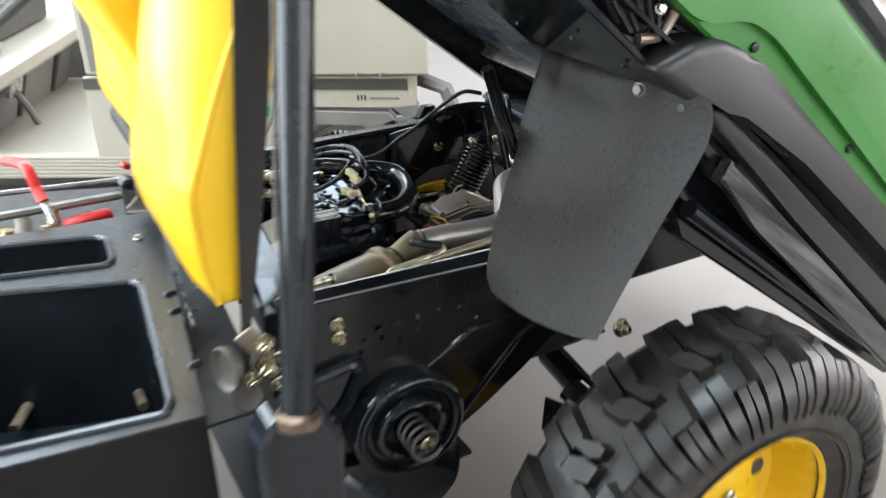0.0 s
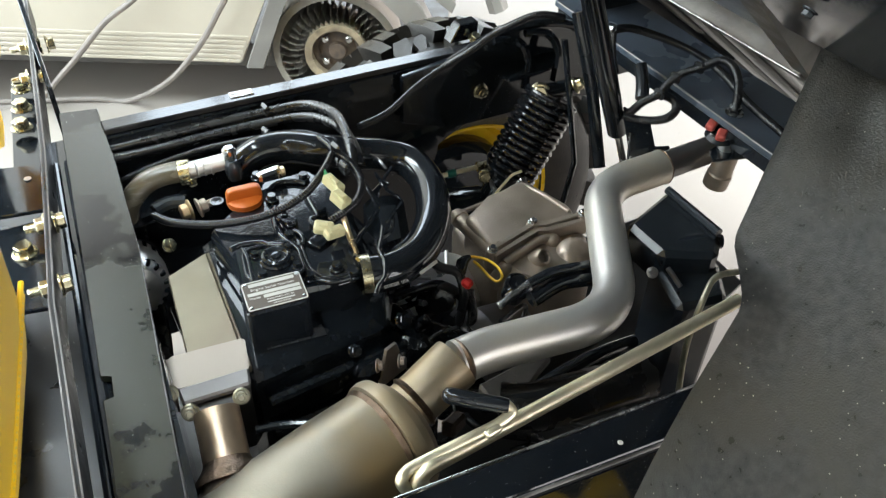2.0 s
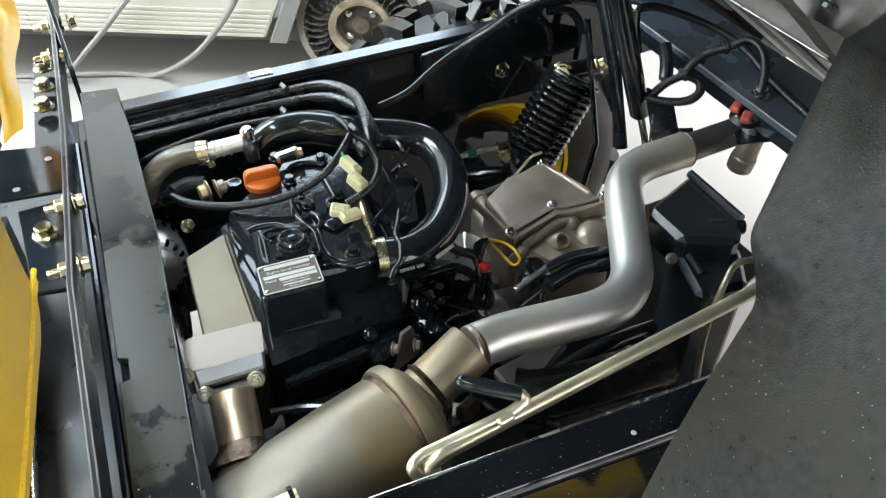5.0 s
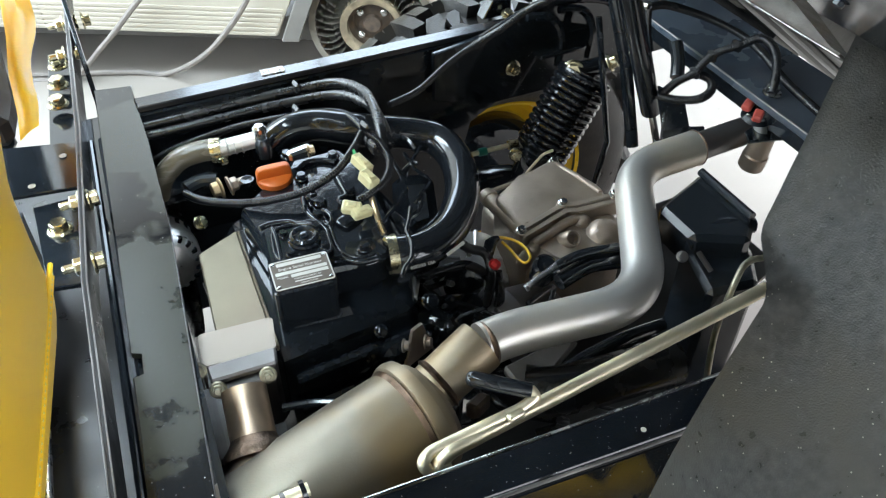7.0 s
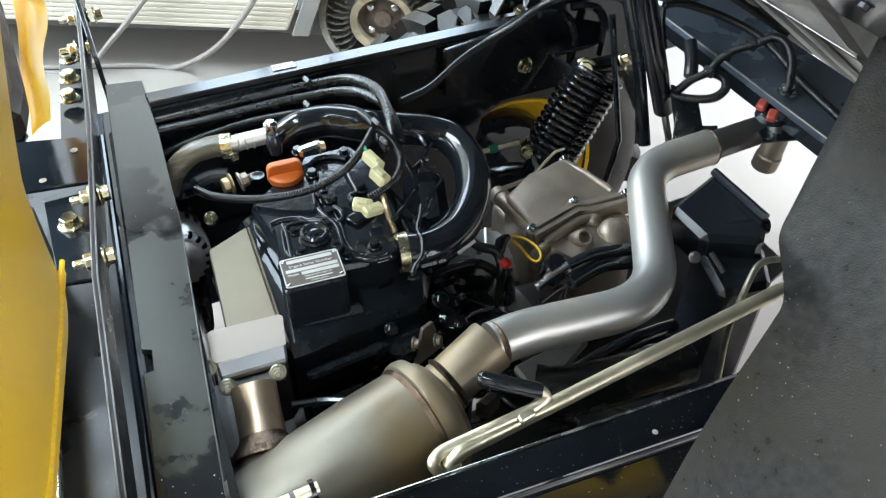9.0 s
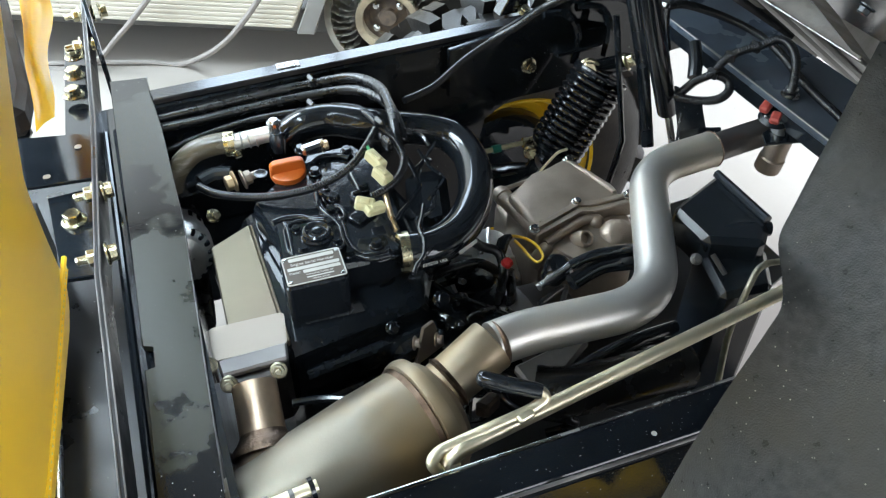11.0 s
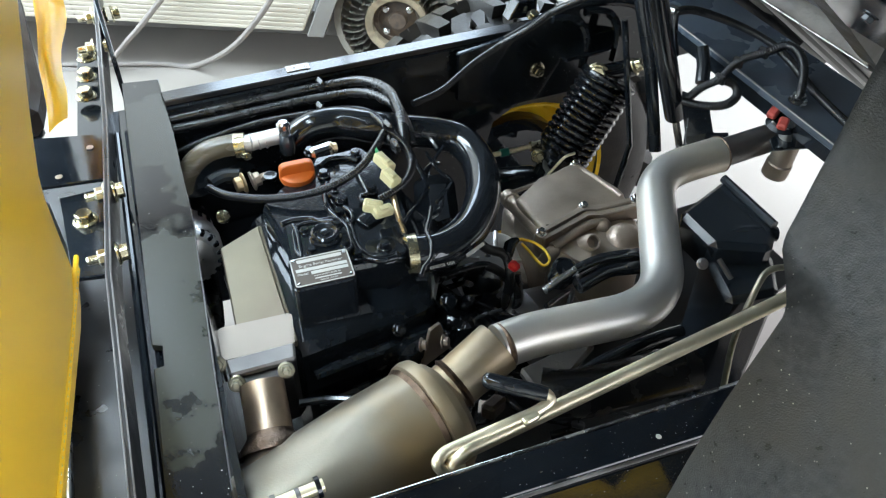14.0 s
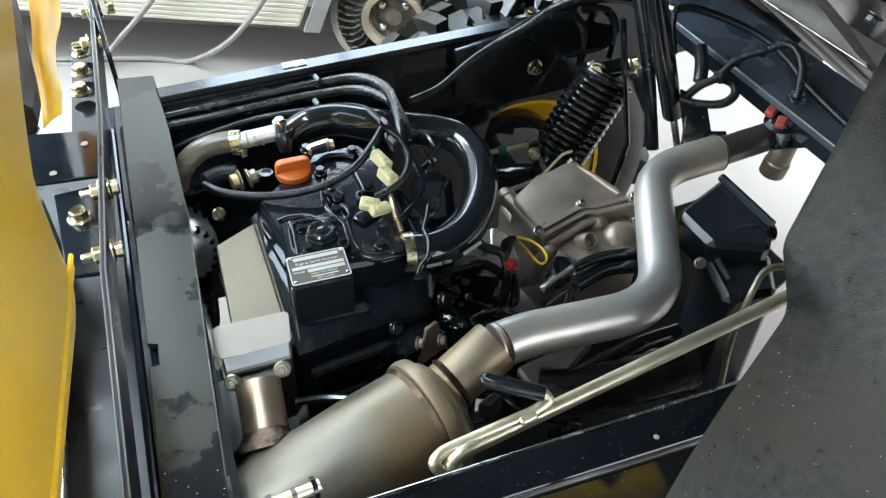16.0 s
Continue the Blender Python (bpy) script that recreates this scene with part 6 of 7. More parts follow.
for at, r in (((0.247, -0.008, 0.49), 0.0095), ((0.3225, 0.005, 0.494), 0.011)):
    part("lug", lathe([(r * 1.15, -0.03), (r, 0.0), (r * 0.86, 0.007), (r * 0.5, 0.0115), (0, 0.0125)], at, (0.05, -0.35, 0.9), 24), CAST, gear, angle=60)
part("spout", lathe([(0.013, -0.03), (0.0105, 0.0), (0.0095, 0.009), (0.0085, 0.01), (0.0065, 0.009), (0.006, 0.0), (0, 0.0)], (0.29, -0.019, 0.5), (0.05, -0.6, 0.72), 24), CAST, gear, "stub spout", angle=50)
part("end_boss", lathe([(0.027, -0.05), (0.0245, -0.006), (0.021, 0.003), (0.013, 0.008), (0, 0.0095)], (0.338, -0.028, 0.494), (0.1, -0.5, 0.82), 30), CAST, gear, "rounded end boss", angle=60)
part("barrel", sweep([(0.251, 0.113, 0.484), (0.253, 0.014, 0.491)], [0.0102, 0.0096], 24), CAST, gear, angle=60)
part("barrel_collar", lathe([(0.0098, -0.004), (0.0118, -0.003), (0.0118, 0.004), (0.0095, 0.005)], (0.2512, 0.104, 0.485), (0.02, -1, 0.07), 24), CAST, gear)
part("clutch_cover", lathe([(0, -0.04), (0.045, -0.04), (0.05, -0.03), (0.05, -0.01), (0.044, 0.0), (0.024, 0.006), (0, 0.006)], (0.212, 0.062, 0.424), (-0.1, -0.35, 0.9), 32), ALLOY, gear, "bright ribbed clutch cover", angle=40)
for k in range(9):
    a0 = 2 * math.pi * k / 9
    m = Matrix.Translation((0.212, 0.062, 0.424)) @ frame_of((0, 0, 0), (-0.1, -0.35, 0.9))
    part("cover_rib", sweep([m @ Vector((0.02 * math.cos(a0), 0.02 * math.sin(a0), 0.006)), m @ Vector((0.046 * math.cos(a0), 0.046 * math.sin(a0), 0.0))], 0.0028, 8), ALLOY, gear)
part("bell_housing", lathe([(0, -0.05), (0.052, -0.05), (0.06, -0.03), (0.06, -0.02), (0.052, -0.012), (0.045, 0.03), (0.03, 0.045), (0, 0.045)], (0.222, -0.045, 0.41), (1, 0.1, 0), 32), TAILPIPE, gear, "dull bell housing", angle=40)
part("side_pipe", sweep([(0.255, 0.141, 0.46), (0.339, 0.146, 0.46)], 0.0028, 10), CAST, gear, "thin bare pipe along the case")
part("vent_clip", sweep(filleted([(0.338, 0.161, 0.445), (0.333, 0.148, 0.468), (0.345, 0.132, 0.505), (0.36, 0.133, 0.505)], 0.006), 0.0018, 8), ROD, gear)
for at in ((0.24, 0.008, 0.512), (0.3095, 0.029, 0.512), (0.3735, 0.0155, 0.512), (0.352, 0.117, 0.5)):
    part("bolt_lug", lathe([(0.0085, -0.024), (0.0075, -0.001), (0.0066, 0.0), (0, 0.0)], at, (0, -0.1, 1), 18), CAST, gear)
    part("case_bolt", hex_bolt(at, (0.05, -0.2, 1), 0.0046), STEEL, gear)
part("oil_cap", lathe([(0.013, -0.02), (0.0135, -0.004), (0.0155, -0.002), (0.0155, 0.004), (0.0125, 0.0075), (0.011, 0.006), (0.0045, 0.006), (0.004, 0.0085), (0, 0.0085)], (0.23, -0.061, 0.516), (0.05, -0.35, 0.9), 28), HOSE, gear, "glossy black oil cap", angle=35)
part("linkage", sweep([(0.187, -0.089, 0.530), (0.225, -0.087, 0.545)], 0.0042, 10), STEEL, gear, "bright clevis pin")
part("clevis", sweep([(0.200, -0.086, 0.532), (0.208, -0.086, 0.535)], 0.0062, 10), STEEL, gear)
hose("drive_cable", [(0.225, -0.087, 0.545), (0.255, -0.088, 0.550), (0.293, -0.094, 0.548), (0.338, -0.096, 0.540)], 0.0055, HOSE, "shiny black control cable")
hose("drive_cable", [(0.223, -0.097, 0.530), (0.261, -0.093, 0.535), (0.292, -0.100, 0.535), (0.335, -0.103, 0.530)], 0.009, HOSE, "shiny black control cable")
tie_rod = thing("tie_rod", (0.341, 0.274, 0.420), "steel shift link rod with a green sleeve", "rod")
part("rod", sweep([(0.286, 0.246, 0.443), (0.362, 0.236, 0.447)], 0.0036, 12), ROD, tie_rod, angle=60)
part("rod_end", sweep([(0.358, 0.2365, 0.447), (0.384, 0.2325, 0.449)], 0.0062, 14), ZINC, tie_rod, angle=60)
part("rod_end_collar", sweep([(0.356, 0.2368, 0.447), (0.361, 0.236, 0.447)], 0.0072, 6), ZINC, tie_rod)
part("sleeve", sweep([(0.311, 0.2425, 0.4445), (0.323, 0.241, 0.445)], 0.0058, 14), TEAL, tie_rod, "teal plastic sleeve", angle=60)
part("fork", prism([(-0.012, -0.03), (0.012, -0.03), (0.01, 0.012), (0.004, 0.02), (-0.004, 0.02), (-0.01, 0.012)], -0.002, 0.002, Matrix.Translation((0.378, 0.228, 0.448)) @ pose(0, 0, 0, 70, 0, 25), 0.001), BLACK, tie_rod, "black steel fork plate")
for at in ((0.355, 0.212, 0.447), (0.373, 0.212, 0.447)):
    part("nut", hex_bolt(at, (-0.4, -0.8, 0.3), 0.0078), ZINC, tie_rod)
part("lever", sweep(filleted([(0.364, 0.208, 0.445), (0.352, 0.186, 0.446), (0.352, 0.176, 0.447), (0.338, 0.162, 0.447)], 0.006), 0.0035, 10), TAILPIPE, tie_rod)
part("lower_arm", prism([(0.299, 0.252), (0.361, 0.232), (0.362, 0.2), (0.28, 0.185)], 0.404, 0.418, Matrix(), 0.005, None, 2), BLACK, tie_rod, "gloss black lower arm")

# ---------------- rear shock absorber ----------------
shock = thing("shock_absorber", (0.39, 0.2, 0.44), "black coil-over shock absorber", "shock absorber")
st, sb = Vector((0.454, 0.206, 0.557)), Vector((0.387, 0.2, 0.45))
dirv = (sb - st).normalized()
part("damper", sweep([st, sb + dirv * 0.04], 0.024, 18), BLACK, shock)
side_v = dirv.orthogonal().normalized()
other = dirv.cross(side_v)
ln = (sb - st).length
coil = [st + dirv * (0.008 + ln * 0.92 * k / 220) + 0.0365 * (math.cos(2 * math.pi * 12 * k / 220) * side_v + math.sin(2 * math.pi * 12 * k / 220) * other) for k in range(221)]
part("spring", sweep(coil, 0.004, 10), HOSE, shock, "gloss black coil spring")
part("upper_ring", lathe([(0.03, 0.0), (0.0385, 0.001), (0.039, 0.004), (0.03, 0.006)], st + dirv * 0.002, dirv, 36), HOSE, shock, angle=50)
part("spring_seat", lathe([(0, 0), (0.03, 0), (0.033, 0.005), (0.03, 0.012), (0, 0.012)], sb - dirv * 0.004, dirv, 28), BLACK, shock)
part("top_eye", sweep([(0.433, 0.212, 0.560), (0.492, 0.210, 0.560)], 0.012, 16), BLACK, shock)
part("shock_bolt", hex_bolt((0.434, 0.211, 0.562), (-0.5, -0.7, 0.4), 0.0112), ZINC, shock)
part("shock_nut", hex_bolt((0.487, 0.203, 0.565), (0.6, -0.5, 0.5), 0.0095), ZINC, shock)

# ---------------- air filter box ----------------
airbox = thing("air_filter_box", (0.495, -0.052, 0.450), "black moulded air filter housing with a clipped lid", "filter box")
part("lid", prism(quad([(0.436, -0.052, 0.575), (0.435, -0.141, 0.575), (0.406, -0.167, 0.575), (0.354, -0.137, 0.575), (0.353, -0.081, 0.575)]), 0.53, 0.575, Matrix(), 0.006), PLASTIC, airbox)
part("lid_ridge", sweep([(0.429, -0.057, 0.579), (0.428, -0.142, 0.579)], 0.005, 10), PLASTIC, airbox)
part("body", prism(quad([(0.360, -0.119, 0.550), (0.428, -0.152, 0.550), (0.395, -0.202, 0.550), (0.338, -0.192, 0.550)]), 0.36, 0.55, Matrix(), 0.006), PLASTIC, airbox)
part("shoulder", sweep(filleted([(0.355, -0.131, 0.560), (0.394, -0.126, 0.570), (0.434, -0.143, 0.565)], 0.02), 0.008, 12), PLASTIC, airbox)
part("clip", sweep([(0.354, -0.150, 0.565), (0.356, -0.171, 0.555)], 0.0028, 8), TAILPIPE, airbox)
part("lid_bolt", hex_bolt((0.326, -0.156, 0.575), (-0.3, -0.5, 0.8), 0.0045), TAILPIPE, airbox)
part("duct", sweep(smooth_path([(0.285, -0.217, 0.500), (0.159, -0.212, 0.520), (0.125, -0.196, 0.520)]), 0.024, 16), RUBBER, airbox, "black intake duct")

# ---------------- rear cross bar fittings and loom ----------------
brk = thing("lamp_bracket", (0.547, -0.025, 0.580), "black triangular bracket carrying a rubber mount and two red terminals", "bracket")
part("plate", prism(quad([(0.514, -0.028, 0.590), (0.544, -0.020, 0.590), (0.557, -0.056, 0.590), (0.546, -0.060, 0.590), (0.503, -0.047, 0.590)]), 0.587, 0.59, Matrix(), 0.0008), BLACK, brk)
part("mount", lathe([(0.013, 0), (0.014, -0.03), (0.0155, -0.032), (0.0155, -0.05), (0, -0.05)], (0.537, -0.039, 0.587), (0.05, -0.1, 1), 22), CAST, brk, "grey rubber mount")
part("mount_top", lathe([(0, 0), (0.011, 0), (0.011, 0.012), (0.007, 0.014), (0, 0.014)], (0.536, -0.033, 0.590), (0.05, -0.1, 1), 20), STEEL, brk)
part("ring", lathe([(0.014, 0), (0.018, 0.003), (0.014, 0.008), (0.011, 0.003), (0.014, 0)], (0.528, -0.025, 0.600), (0.05, -0.1, 1), 20), PLASTIC, brk)
for at, rz in (((0.523, -0.014, 0.615), 25), ((0.518, -0.036, 0.615), 35)):
    part("terminal", box((0.016, 0.011, 0.009), at, (0, -15, rz), 0.002), REDTAG, brk, "faded red terminal")
part("lead", sweep(smooth_path([(0.532, -0.025, 0.610), (0.544, -0.029, 0.615), (0.549, -0.029, 0.625)]), 0.0015, 6), LOGO, brk)
loom = thing("wiring_loom", (0.548, 0.048, 0.640), "black corrugated wiring loom looping over the rear bar", "wiring loom")
part("main_run", sweep(smooth_path([(0.461, 0.118, 0.690), (0.491, 0.123, 0.685), (0.529, 0.120, 0.670), (0.563, 0.108, 0.655), (0.583, 0.091, 0.645), (0.590, 0.070, 0.640), (0.586, 0.039, 0.638), (0.578, 0.012, 0.637), (0.566, -0.025, 0.637), (0.553, -0.096, 0.637), (0.543, -0.159, 0.637)]), 0.0052, 12, 0.24), CONDUIT, loom, angle=120)
part("branch", sweep(smooth_path([(0.447, 0.057, 0.610), (0.456, 0.055, 0.612), (0.474, 0.057, 0.620), (0.493, 0.051, 0.630), (0.507, 0.054, 0.640), (0.525, 0.052, 0.650), (0.542, 0.040, 0.660), (0.564, 0.033, 0.668), (0.566, 0.016, 0.668), (0.559, -0.004, 0.660), (0.545, -0.022, 0.645), (0.534, -0.032, 0.637)]), 0.0056, 12, 0.24), CONDUIT, loom, angle=120)
part("loop", sweep(smooth_path([(0.446, 0.056, 0.610), (0.461, 0.041, 0.608), (0.488, 0.029, 0.608), (0.511, 0.035, 0.612), (0.516, 0.049, 0.618), (0.496, 0.053, 0.628)]), 0.0056, 12, 0.24), CONDUIT, loom, angle=120)
part("plug", sweep(smooth_path([(0.506, 0.107, 0.640), (0.502, 0.092, 0.625), (0.492, 0.077, 0.610)]), 0.0085, 14), PLASTIC, loom, "black multi-pin plug")
part("drop", sweep(smooth_path([(0.461, 0.118, 0.690), (0.460, 0.113, 0.670), (0.463, 0.104, 0.640)]), 0.006, 12), CONDUIT, loom)
part("p_clip", hex_bolt((0.541, -0.026, 0.633), (0, 0, 1), 0.008), STEEL, loom)
part("tie_end", box((0.009, 0.012, 0.01), (0.451, 0.109, 0.700), (0, 20, 30), 0.003), STEEL, loom)
part("tie_end", box((0.022, 0.013, 0.013), (0.459, 0.071, 0.600), (0, 0, 20), 0.004), PLASTIC, loom)
for at in ((0.517, 0.054, 0.645), (0.540, 0.042, 0.659), (0.493, 0.051, 0.630)):
    part("tie", box((0.006, 0.0135, 0.0135), at, (0, 0, 20), 0.002), RUBBER, loom)
strut = thing("bed_strut", (0.465, 0.078, 0.570), "black gas strut propping up the cargo bed", "strut")
part("cylinder", sweep([(0.457, 0.072, 0.575), (0.373, 0.064, 0.780)], 0.0125, 18), HOSE, strut)
part("shaft", sweep([(0.457, 0.072, 0.575), (0.462, 0.052, 0.530)], 0.0045, 10), STEEL, strut)
part("latch_hook", prism([(0, 0), (0.05, 0.004), (0.046, 0.02), (0.028, 0.018), (0.02, 0.05), (-0.012, 0.05)], -0.002, 0.002, Matrix.Translation((0.447, 0.029, 0.560)) @ pose(0, 0, 0, 60, 0, -30), 0.0006), BLACK, veh, "black latch hook")
part("tower_post", sweep([(0.453, 0.178, 0.690), (0.461, 0.137, 0.600), (0.464, 0.100, 0.500)], 0.008, 10, flat=0.6), BLACK, veh)
part("tower_post", sweep([(0.433, 0.171, 0.660), (0.441, 0.125, 0.500), (0.436, 0.132, 0.420)], 0.004, 8), BLACK, veh)
part("spring_hook", sweep([(0.452, 0.044, 0.590), (0.436, 0.021, 0.560)], 0.0015, 6), STEEL, veh)

# ---------------- raised cargo bed ----------------
BED = Matrix(((-0.8, 0.6, 0, 0.82), (0, 0, 1, 0), (0.6, 0.8, 0, 0.57), (0, 0, 0, 1)))  # local x towards the raised front, y up from the deck, z across
bed = thing("cargo_bed", (0.82, 0, 0.57), "raised green and black tipping cargo bed seen from below", "cargo bed")
part("deck", prism([(-0.35, 0.0), (1.25, 0.0), (1.25, 0.012), (-0.35, 0.012)], -0.6, 0.62, BED, 0.002), BEDSHEET, bed, "weathered grey sheet-metal deck")
for k in range(14):
    z = -0.44 + 0.073 * k
    part("deck_rib", prism([(-0.3, 0.0), (1.2, 0.0), (1.2, -0.026), (-0.3, -0.026)], z, z + 0.03, BED, 0.006), BEDSHEET, bed)
part("long_beam", prism([(-0.1, -0.014), (1.15, -0.014), (1.15, -0.085), (0.2, -0.1), (-0.1, -0.06)], 0.27, 0.315, BED, 0.004), BLACK, bed)
part("side_panel", prism([(-0.35, 0.0), (1.25, 0.0), (1.25, 0.142), (-0.35, 0.142)], -0.606, -0.59, BED, 0.004), GREEN, bed, "green moulded side panel")
part("panel_field", prism(round_poly([(0.76, 0.0), (0.725, 0.012), (0.7, 0.032), (0.668, 0.047), (0.62, 0.053), (0.416, 0.042), (0.2, 0.03), (-0.35, 0.0), (-0.35, 0.142), (1.25, 0.142), (1.25, 0.0)], 0.02), -0.618, -0.6, BED, 0.006, None, 3), GREEN, bed, "raised field of the green panel")
part("top_rail", prism([(-0.35, 0.152), (1.25, 0.152), (1.25, 0.185), (-0.35, 0.185)], -0.62, -0.57, BED, 0.008), PLASTIC, bed)
part("side_panel", prism([(-0.35, 0.0), (1.25, 0.0), (1.25, 0.15), (-0.35, 0.15)], 0.62, 0.655, BED, 0.012), GREEN, bed, "green moulded side panel")
fend = [(0.776, -0.075), (0.744, -0.022), (0.706, 0.005), (0.66, 0.017), (0.62, 0.019), (0.465, 0.011), (0.2, 0.003), (-0.35, -0.015), (-0.35, -0.072), (0.098, -0.046), (0.25, -0.04), (0.438, -0.034), (0.6, -0.029), (0.64, -0.042), (0.69, -0.075)]
part("fender_arch", prism(fend, -0.626, -0.56, BED, 0.014, None, 4), FENDER, bed, "grained dark plastic wheel arch", angle=50)
part("fender_lip", prism([(0.615, -0.045), (0.524, -0.051), (0.337, -0.063), (0.14, -0.073), (-0.35, -0.1), (-0.35, -0.152), (0.151, -0.111), (0.345, -0.096), (0.505, -0.079), (0.6, -0.073), (0.64, -0.06)], -0.604, -0.572, BED, 0.006, None, 2), FENDER, bed, "grained inner lip of the wheel arch", angle=50)
part("scuffed_liner", prism([(0.53, -0.084), (0.353, -0.101), (0.16, -0.115), (-0.35, -0.158), (-0.35, -0.205), (0.239, -0.15), (0.391, -0.139), (0.528, -0.116)], -0.592, -0.572, BED, 0.005, None, 2), SCUFF, bed, "scuffed and streaked inner liner")
# black plate stands in for the shade between arch and lip
part("arch_shade_plate", prism([(0.66, -0.03), (-0.35, -0.06), (-0.35, -0.2), (0.62, -0.09)], -0.572, -0.566, BED), BLACK, bed)
part("wheel_liner", prism([(-0.4, -0.2), (0.44, -0.205), (0.5, -0.17), (0.62, -0.02), (-0.4, -0.02)], -0.52, -0.5, BED, 0.004), BLACK, bed)
for y0, y1, r in ((-0.17, -0.165, 0.014), (-0.1, -0.085, 0.03)):
    part("liner_bar", sweep([BED @ Vector((-0.35, y0, -0.55)), BED @ Vector((0.5, y1, -0.55))], r, 16), BEDSHEET if r > 0.02 else BLACK, bed, angle=60)
for a in (0.636, 0.34, 0.1):
    part("panel_screw", lathe([(0, 0), (0.007, 0), (0.006, 0.003), (0, 0.004)], BED @ Vector((a, 0.03, -0.607)), (0, -1, 0), 14), PLASTIC, bed)
part("flap_mount", prism([(0.7, -0.075), (1.05, -0.06), (1.05, -0.045), (0.7, -0.068)], -0.6, -0.3, BED, 0.002), BLACK, bed)
UNDER = BED @ Matrix(((1, 0, 0, 0), (0, 0, 1, 0), (0, 1, 0, 0), (0, 0, 0, 1)))  # outlines along and across the bed, pulled up from the deck


def bed_line(a0, y0, a1, y1, n, r):
    return sweep([BED @ Vector((a0, n, y0)), BED @ Vector((a1, n, y1))], r, 8)


part("deck_channel", prism([(-0.24, 0.62), (-0.24, 0.16), (0.1, -0.1), (0.35, -0.13), (0.35, 0.62)], -0.034, -0.03, UNDER), BEDSHEET, bed, "weathered grey-green sheet-metal channel")
for y, w in ((0.115, 0.03), (0.19, 0.035), (0.29, 0.04), (0.41, 0.045)):
    part("channel_rib", prism([(-0.22, y), (0.3, y - 0.045), (0.3, y - 0.045 + w), (-0.22, y + w)], -0.043, -0.03, UNDER, 0.006, None, 2), BEDSHEET, bed)
part("bare_patch", prism([(0.2, 0.115), (0.205, 0.068), (0.218, 0.02), (0.265, -0.035), (0.278, -0.015), (0.262, 0.01), (0.3, 0.03), (0.25, 0.06), (0.235, 0.09)], -0.0365, -0.034, UNDER), FLAKE, bed, "patch of bare flaking metal")
for k, (y0, y1) in enumerate(((-0.09, -0.06), (0.0, 0.025), (0.13, 0.15))):
    part("bare_patch", prism([(0.27 - 0.03 * k, y0), (0.31 - 0.02 * k, y0 + 0.006), (0.3 - 0.04 * k, y1), (0.22 - 0.02 * k, y1 - 0.008)], -0.0362, -0.034, UNDER), FLAKE, bed, "patch of bare flaking metal")
part("cross_ridge", prism([(0.345, 0.62), (0.345, -0.125), (0.372, -0.13), (0.372, 0.62)], -0.058, -0.03, UNDER, 0.004, None, 2), WORN, bed, "worn bare cross stiffener")
part("ridge_edge", bed_line(0.37, 0.62, 0.37, -0.13, -0.058, 0.0007), FLAKE, bed, "bright worn edge")
part("smooth_panel", prism([(0.374, 0.62), (0.374, -0.14), (0.52, -0.165), (0.8, -0.22), (0.8, 0.62)], -0.037, -0.031, UNDER), SATIN, bed, "blue-grey flat panel of the bed")
part("seam_edge", bed_line(0.52, -0.15, 0.285, -0.095, -0.039, 0.0012), FLAKE, bed, "bright worn seam")
part("side_beam", prism([(0.2, -0.073), (0.7, -0.205), (0.72, -0.243), (0.24, -0.106)], -0.055, -0.03, UNDER), WORN, bed, "dull bare side beam of the bed")
# plain black panel over the dark part of the underside, beside the beam
part("dark_deck_panel", prism([(0.24, -0.108), (0.72, -0.246), (0.9, -0.6), (0.0, -0.6)], -0.034, -0.029, UNDER), BLACK, bed)
part("cable", bed_line(0.51, -0.194, 0.505, -0.26, -0.037, 0.0016), STEEL, bed)
for a, z in ((0.76, -0.56), (0.8, -0.5), (0.78, -0.36), (0.86, -0.42), (0.9, -0.34)):
    part("mount_bolt", hex_bolt(BED @ Vector((a, -0.075, z)), (-0.6, 0, -0.8), 0.003), BLACK, bed)
ribbed = part("rubber_stop", prism([(0.11, 1.055), (0.195, 1.045), (0.195, 1.006), (0.166, 1.0), (0.132, 1.02)], -0.02, 0.02, Matrix.Translation((0, -0.56, 0)) @ pose(0, 0, 0, 90, 0, 0), 0.008, None, 3), FENDER, bed, "dark ribbed rubber stop")
for k in range(5):
    part("rib", sweep([(0.12 + 0.017 * k, -0.583, 1.05), (0.15 + 0.01 * k, -0.583, 1.012 + 0.001 * k)], 0.004, 8), FENDER, ribbed)
part("lamp_tube", sweep(filleted([(0.232, -0.585, 1.06), (0.206, -0.585, 1.017), (0.194, -0.585, 1.0), (0.16, -0.585, 1.003)], 0.018), 0.0065, 12), CAST, bed, "bare steel loop")
part("loop_bolt", hex_bolt((0.181, -0.594, 1.036), (-0.3, -0.9, 0.3), 0.0055), STEEL, bed)
part("lamp_bezel", lathe([(0.02, 0), (0.026, 0.005), (0.022, 0.012), (0.012, 0.01), (0.008, 0.016), (0, 0.016)], (0.237, -0.555, 0.989), (-0.4, -0.8, 0.2), 24), PLASTIC, bed)

# ---------------- clutter in the dark of the engine bay ----------------
random.seed(11)
for k in range(14):
    x0, y0 = random.uniform(0.03, 0.3), random.uniform(-0.13, -0.02)
    z0 = random.uniform(0.4, 0.5)
    pts = [(x0 + random.uniform(-0.05, 0.05) * i, y0 + random.uniform(-0.035, 0.035) * i, z0 + random.uniform(-0.02, 0.02) - 0.012 * i) for i in range(4)]
    hose("engine_lead", pts, random.choice((0.0025, 0.0035, 0.005)), RUBBER, "thin black lead tucked beside the engine", 0.0, 10)
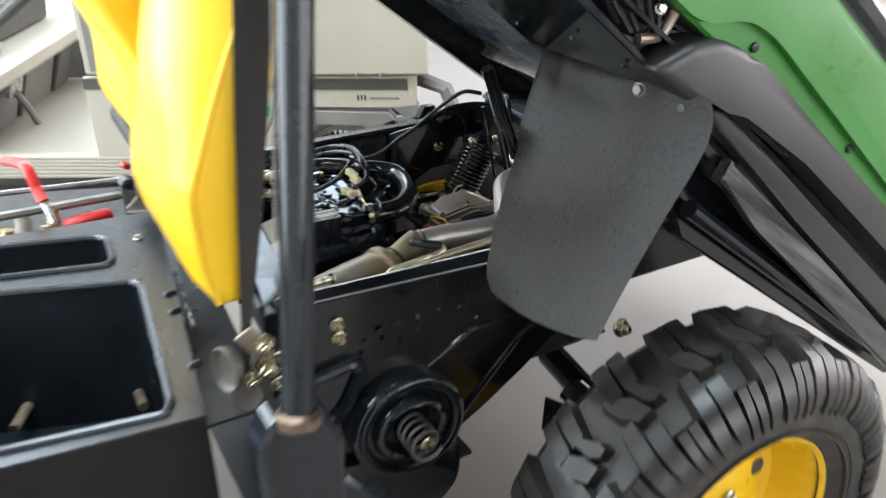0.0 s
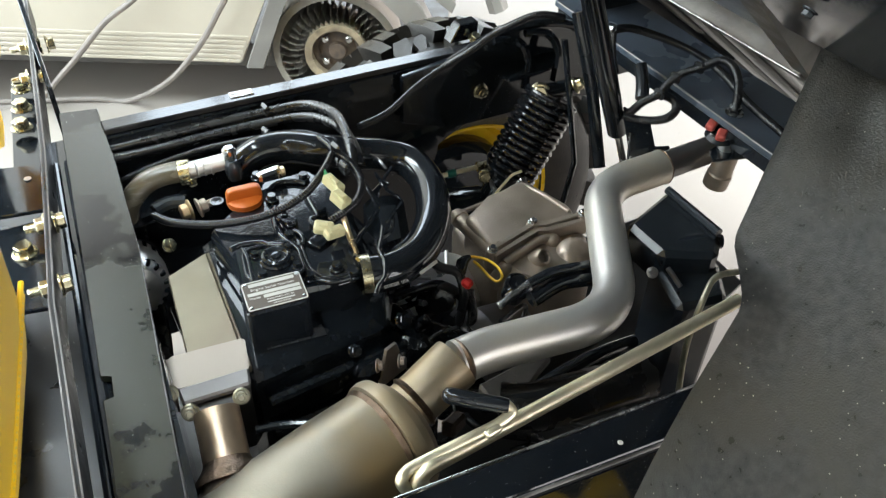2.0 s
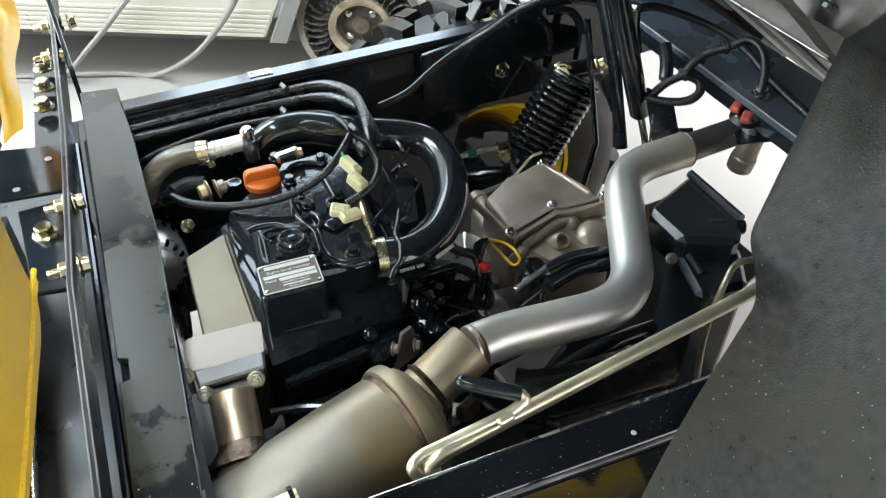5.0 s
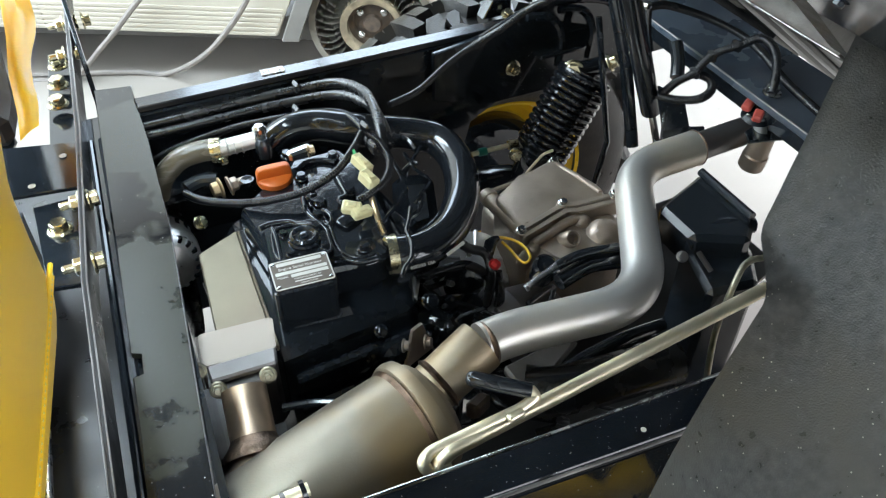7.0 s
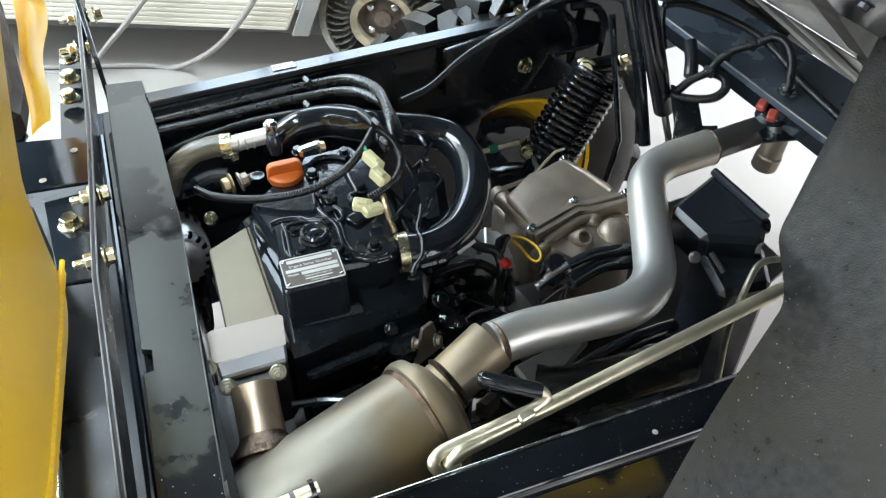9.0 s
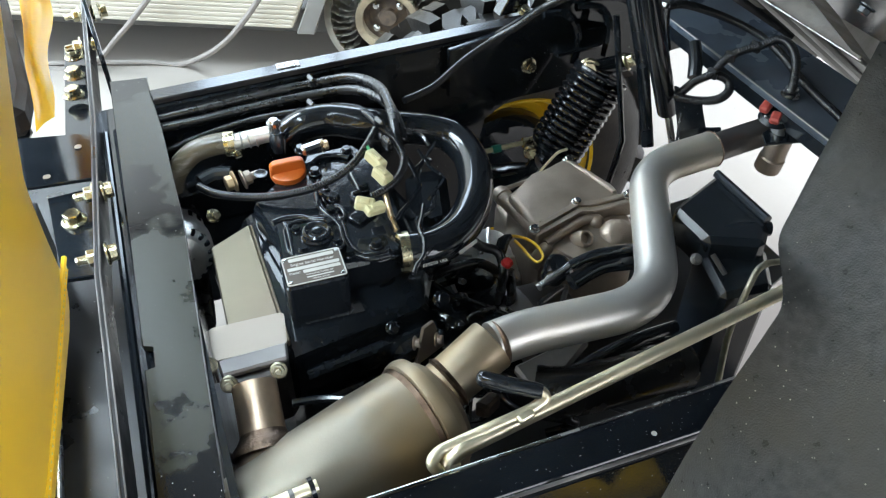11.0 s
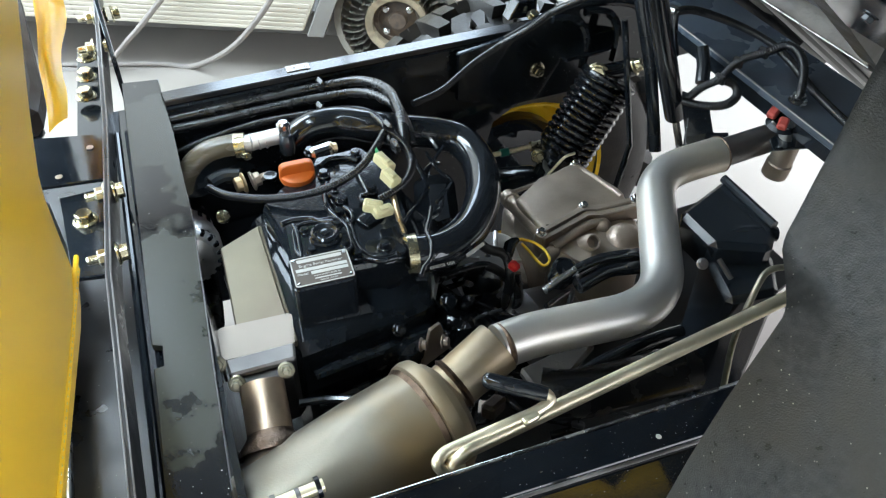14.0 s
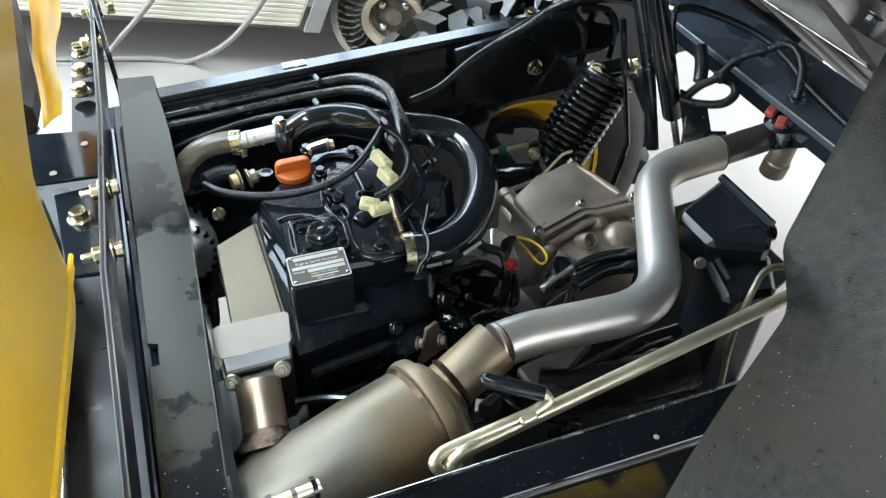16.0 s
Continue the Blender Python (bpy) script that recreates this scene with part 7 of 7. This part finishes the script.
for k in range(16):
    at = (random.uniform(0.02, 0.13), random.uniform(-0.085, -0.05), random.uniform(0.38, 0.53))
    part("block_bolt", hex_bolt(at, (0.1, -0.7, 0.7), random.choice((0.004, 0.0055, 0.007))), ENGINE, eng)
for at, size, rot in (((0.05, -0.07, 0.49), (0.05, 0.03, 0.03), (0, 0, 15)), ((0.1, -0.05, 0.47), (0.035, 0.05, 0.04), (0, 20, 40)), ((0.02, -0.085, 0.43), (0.07, 0.03, 0.05), (0, 0, 5)), ((0.16, -0.04, 0.44), (0.05, 0.06, 0.04), (15, 0, 30)), ((0.2, -0.1, 0.4), (0.08, 0.05, 0.03), (0, 10, -10))):
    part("accessory", box(size, at, rot, 0.008), ENGINE, eng)
# made-up domed studs, scattered so the dark bay shows small glints
for k in range(46):
    r = random.uniform(0.0025, 0.0055)
    at = (random.uniform(0.0, 0.15), random.uniform(-0.13, 0.0), random.uniform(0.4, 0.5))
    part("glint_stud", lathe([(0, -0.02), (r * 1.3, -0.02), (r * 1.3, 0), (r, r * 0.25), (r * 0.9, r * 0.7), (r * 0.5, r * 1.1), (0, r * 1.25)], at, (random.uniform(-0.4, 0.4), -0.6, 0.8), 12), ENGINE, eng, angle=60)

# ---------------- rubber flap ----------------
flap = thing("mud_flap", (0.15, -0.5, 0.75), "scuffed black rubber mud flap hanging from the raised bed", "mud flap")
left_edge = []
knots = [Vector(p) for p in ((0.222, -0.328, 0.935), (0.205, -0.333, 0.9), (0.185, -0.34, 0.862), (0.168, -0.347, 0.828), (0.163, -0.353, 0.822), (0.147, -0.378, 0.819), (0.141, -0.385, 0.812), (0.119, -0.388, 0.75), (0.104, -0.39, 0.7), (0.088, -0.393, 0.638), (0.084, -0.4, 0.618), (0.083, -0.412, 0.606))]
for a, b in zip(knots, knots[1:]):
    steps = max(2, round((b - a).length / 0.006))
    left_edge += [a.lerp(b, k / steps) for k in range(steps)]
left_edge.append(knots[-1])
right_edge = smooth_path([(0.246, -0.64, 0.935), (0.232, -0.655, 0.89), (0.175, -0.646, 0.79), (0.13, -0.638, 0.7), (0.1, -0.636, 0.642)], 0.01)
base_edge = smooth_path([(0.222, -0.328, 0.935), (0.205, -0.333, 0.9), (0.166, -0.354, 0.825), (0.121, -0.386, 0.75), (0.104, -0.39, 0.7), (0.083, -0.4, 0.606)], 0.006)


def edge_at(z):
    for a, b in zip(left_edge, left_edge[1:]):
        if a.z >= z >= b.z:
            return a.lerp(b, (a.z - z) / max(1e-6, a.z - b.z))
    return left_edge[-1 if z < left_edge[-1].z else 0].copy()


def along(path, v):
    at = v * (len(path) - 1)
    k = min(int(at), len(path) - 2)
    return path[k].lerp(path[k + 1], at - k)


bm = bmesh.new()
NU, NV = 40, 90
grid = []
for i in range(NV + 1):
    v = i / NV
    a = along(base_edge, v)
    shift = edge_at(a.z) - a
    b = along(right_edge, v)
    row = []
    for j in range(NU + 1):
        u = j / NU
        p = a.lerp(b, u) + shift * max(0, 1 - u / 0.22) ** 2
        p.x -= 0.035 * math.exp(-((u - 0.8) / 0.2) ** 2) * (1 - v) ** 2
        p.x -= 0.012 * math.sin(math.pi * u) * (0.3 + v)
        p.x += 0.005 * noise.noise(Vector((u * 1.7, v * 1.7, 3.1)))
        p.z += 0.02 * math.exp(-((u - 0.82) / 0.1) ** 2) * (1 - v) ** 3
        roll = 0.05 * max(0, 1 - v / 0.4) ** 2 * min(1, max(0, (0.75 - u) / 0.45)) * min(1, 0.25 + u / 0.2)
        p += roll * Vector((0.6, 0.73, -0.33))
        p.z -= 0.012 * (max(0, v - 0.93) / 0.07) * (1 - abs(2 * u - 1) ** 6) * 0.5
        row.append(bm.verts.new(p))
    grid.append(row)
for a, b in zip(grid, grid[1:]):
    for j in range(NU):
        bm.faces.new((a[j], a[j + 1], b[j + 1], b[j]))
bmesh.ops.solidify(bm, geom=bm.faces[:], thickness=0.004)
part("sheet", bm, FLAP, flap, angle=60)
part("flap_bolt", hex_bolt((0.178, -0.578, 0.939), (-0.9, -0.3, 0.2), 0.0065), TAILPIPE, flap)
part("flap_hole", lathe([(0, 0.0012), (0.005, 0.0008), (0.006, 0)], (0.196, -0.63, 0.928), (-0.9, -0.3, 0.2), 14), MATT, flap)
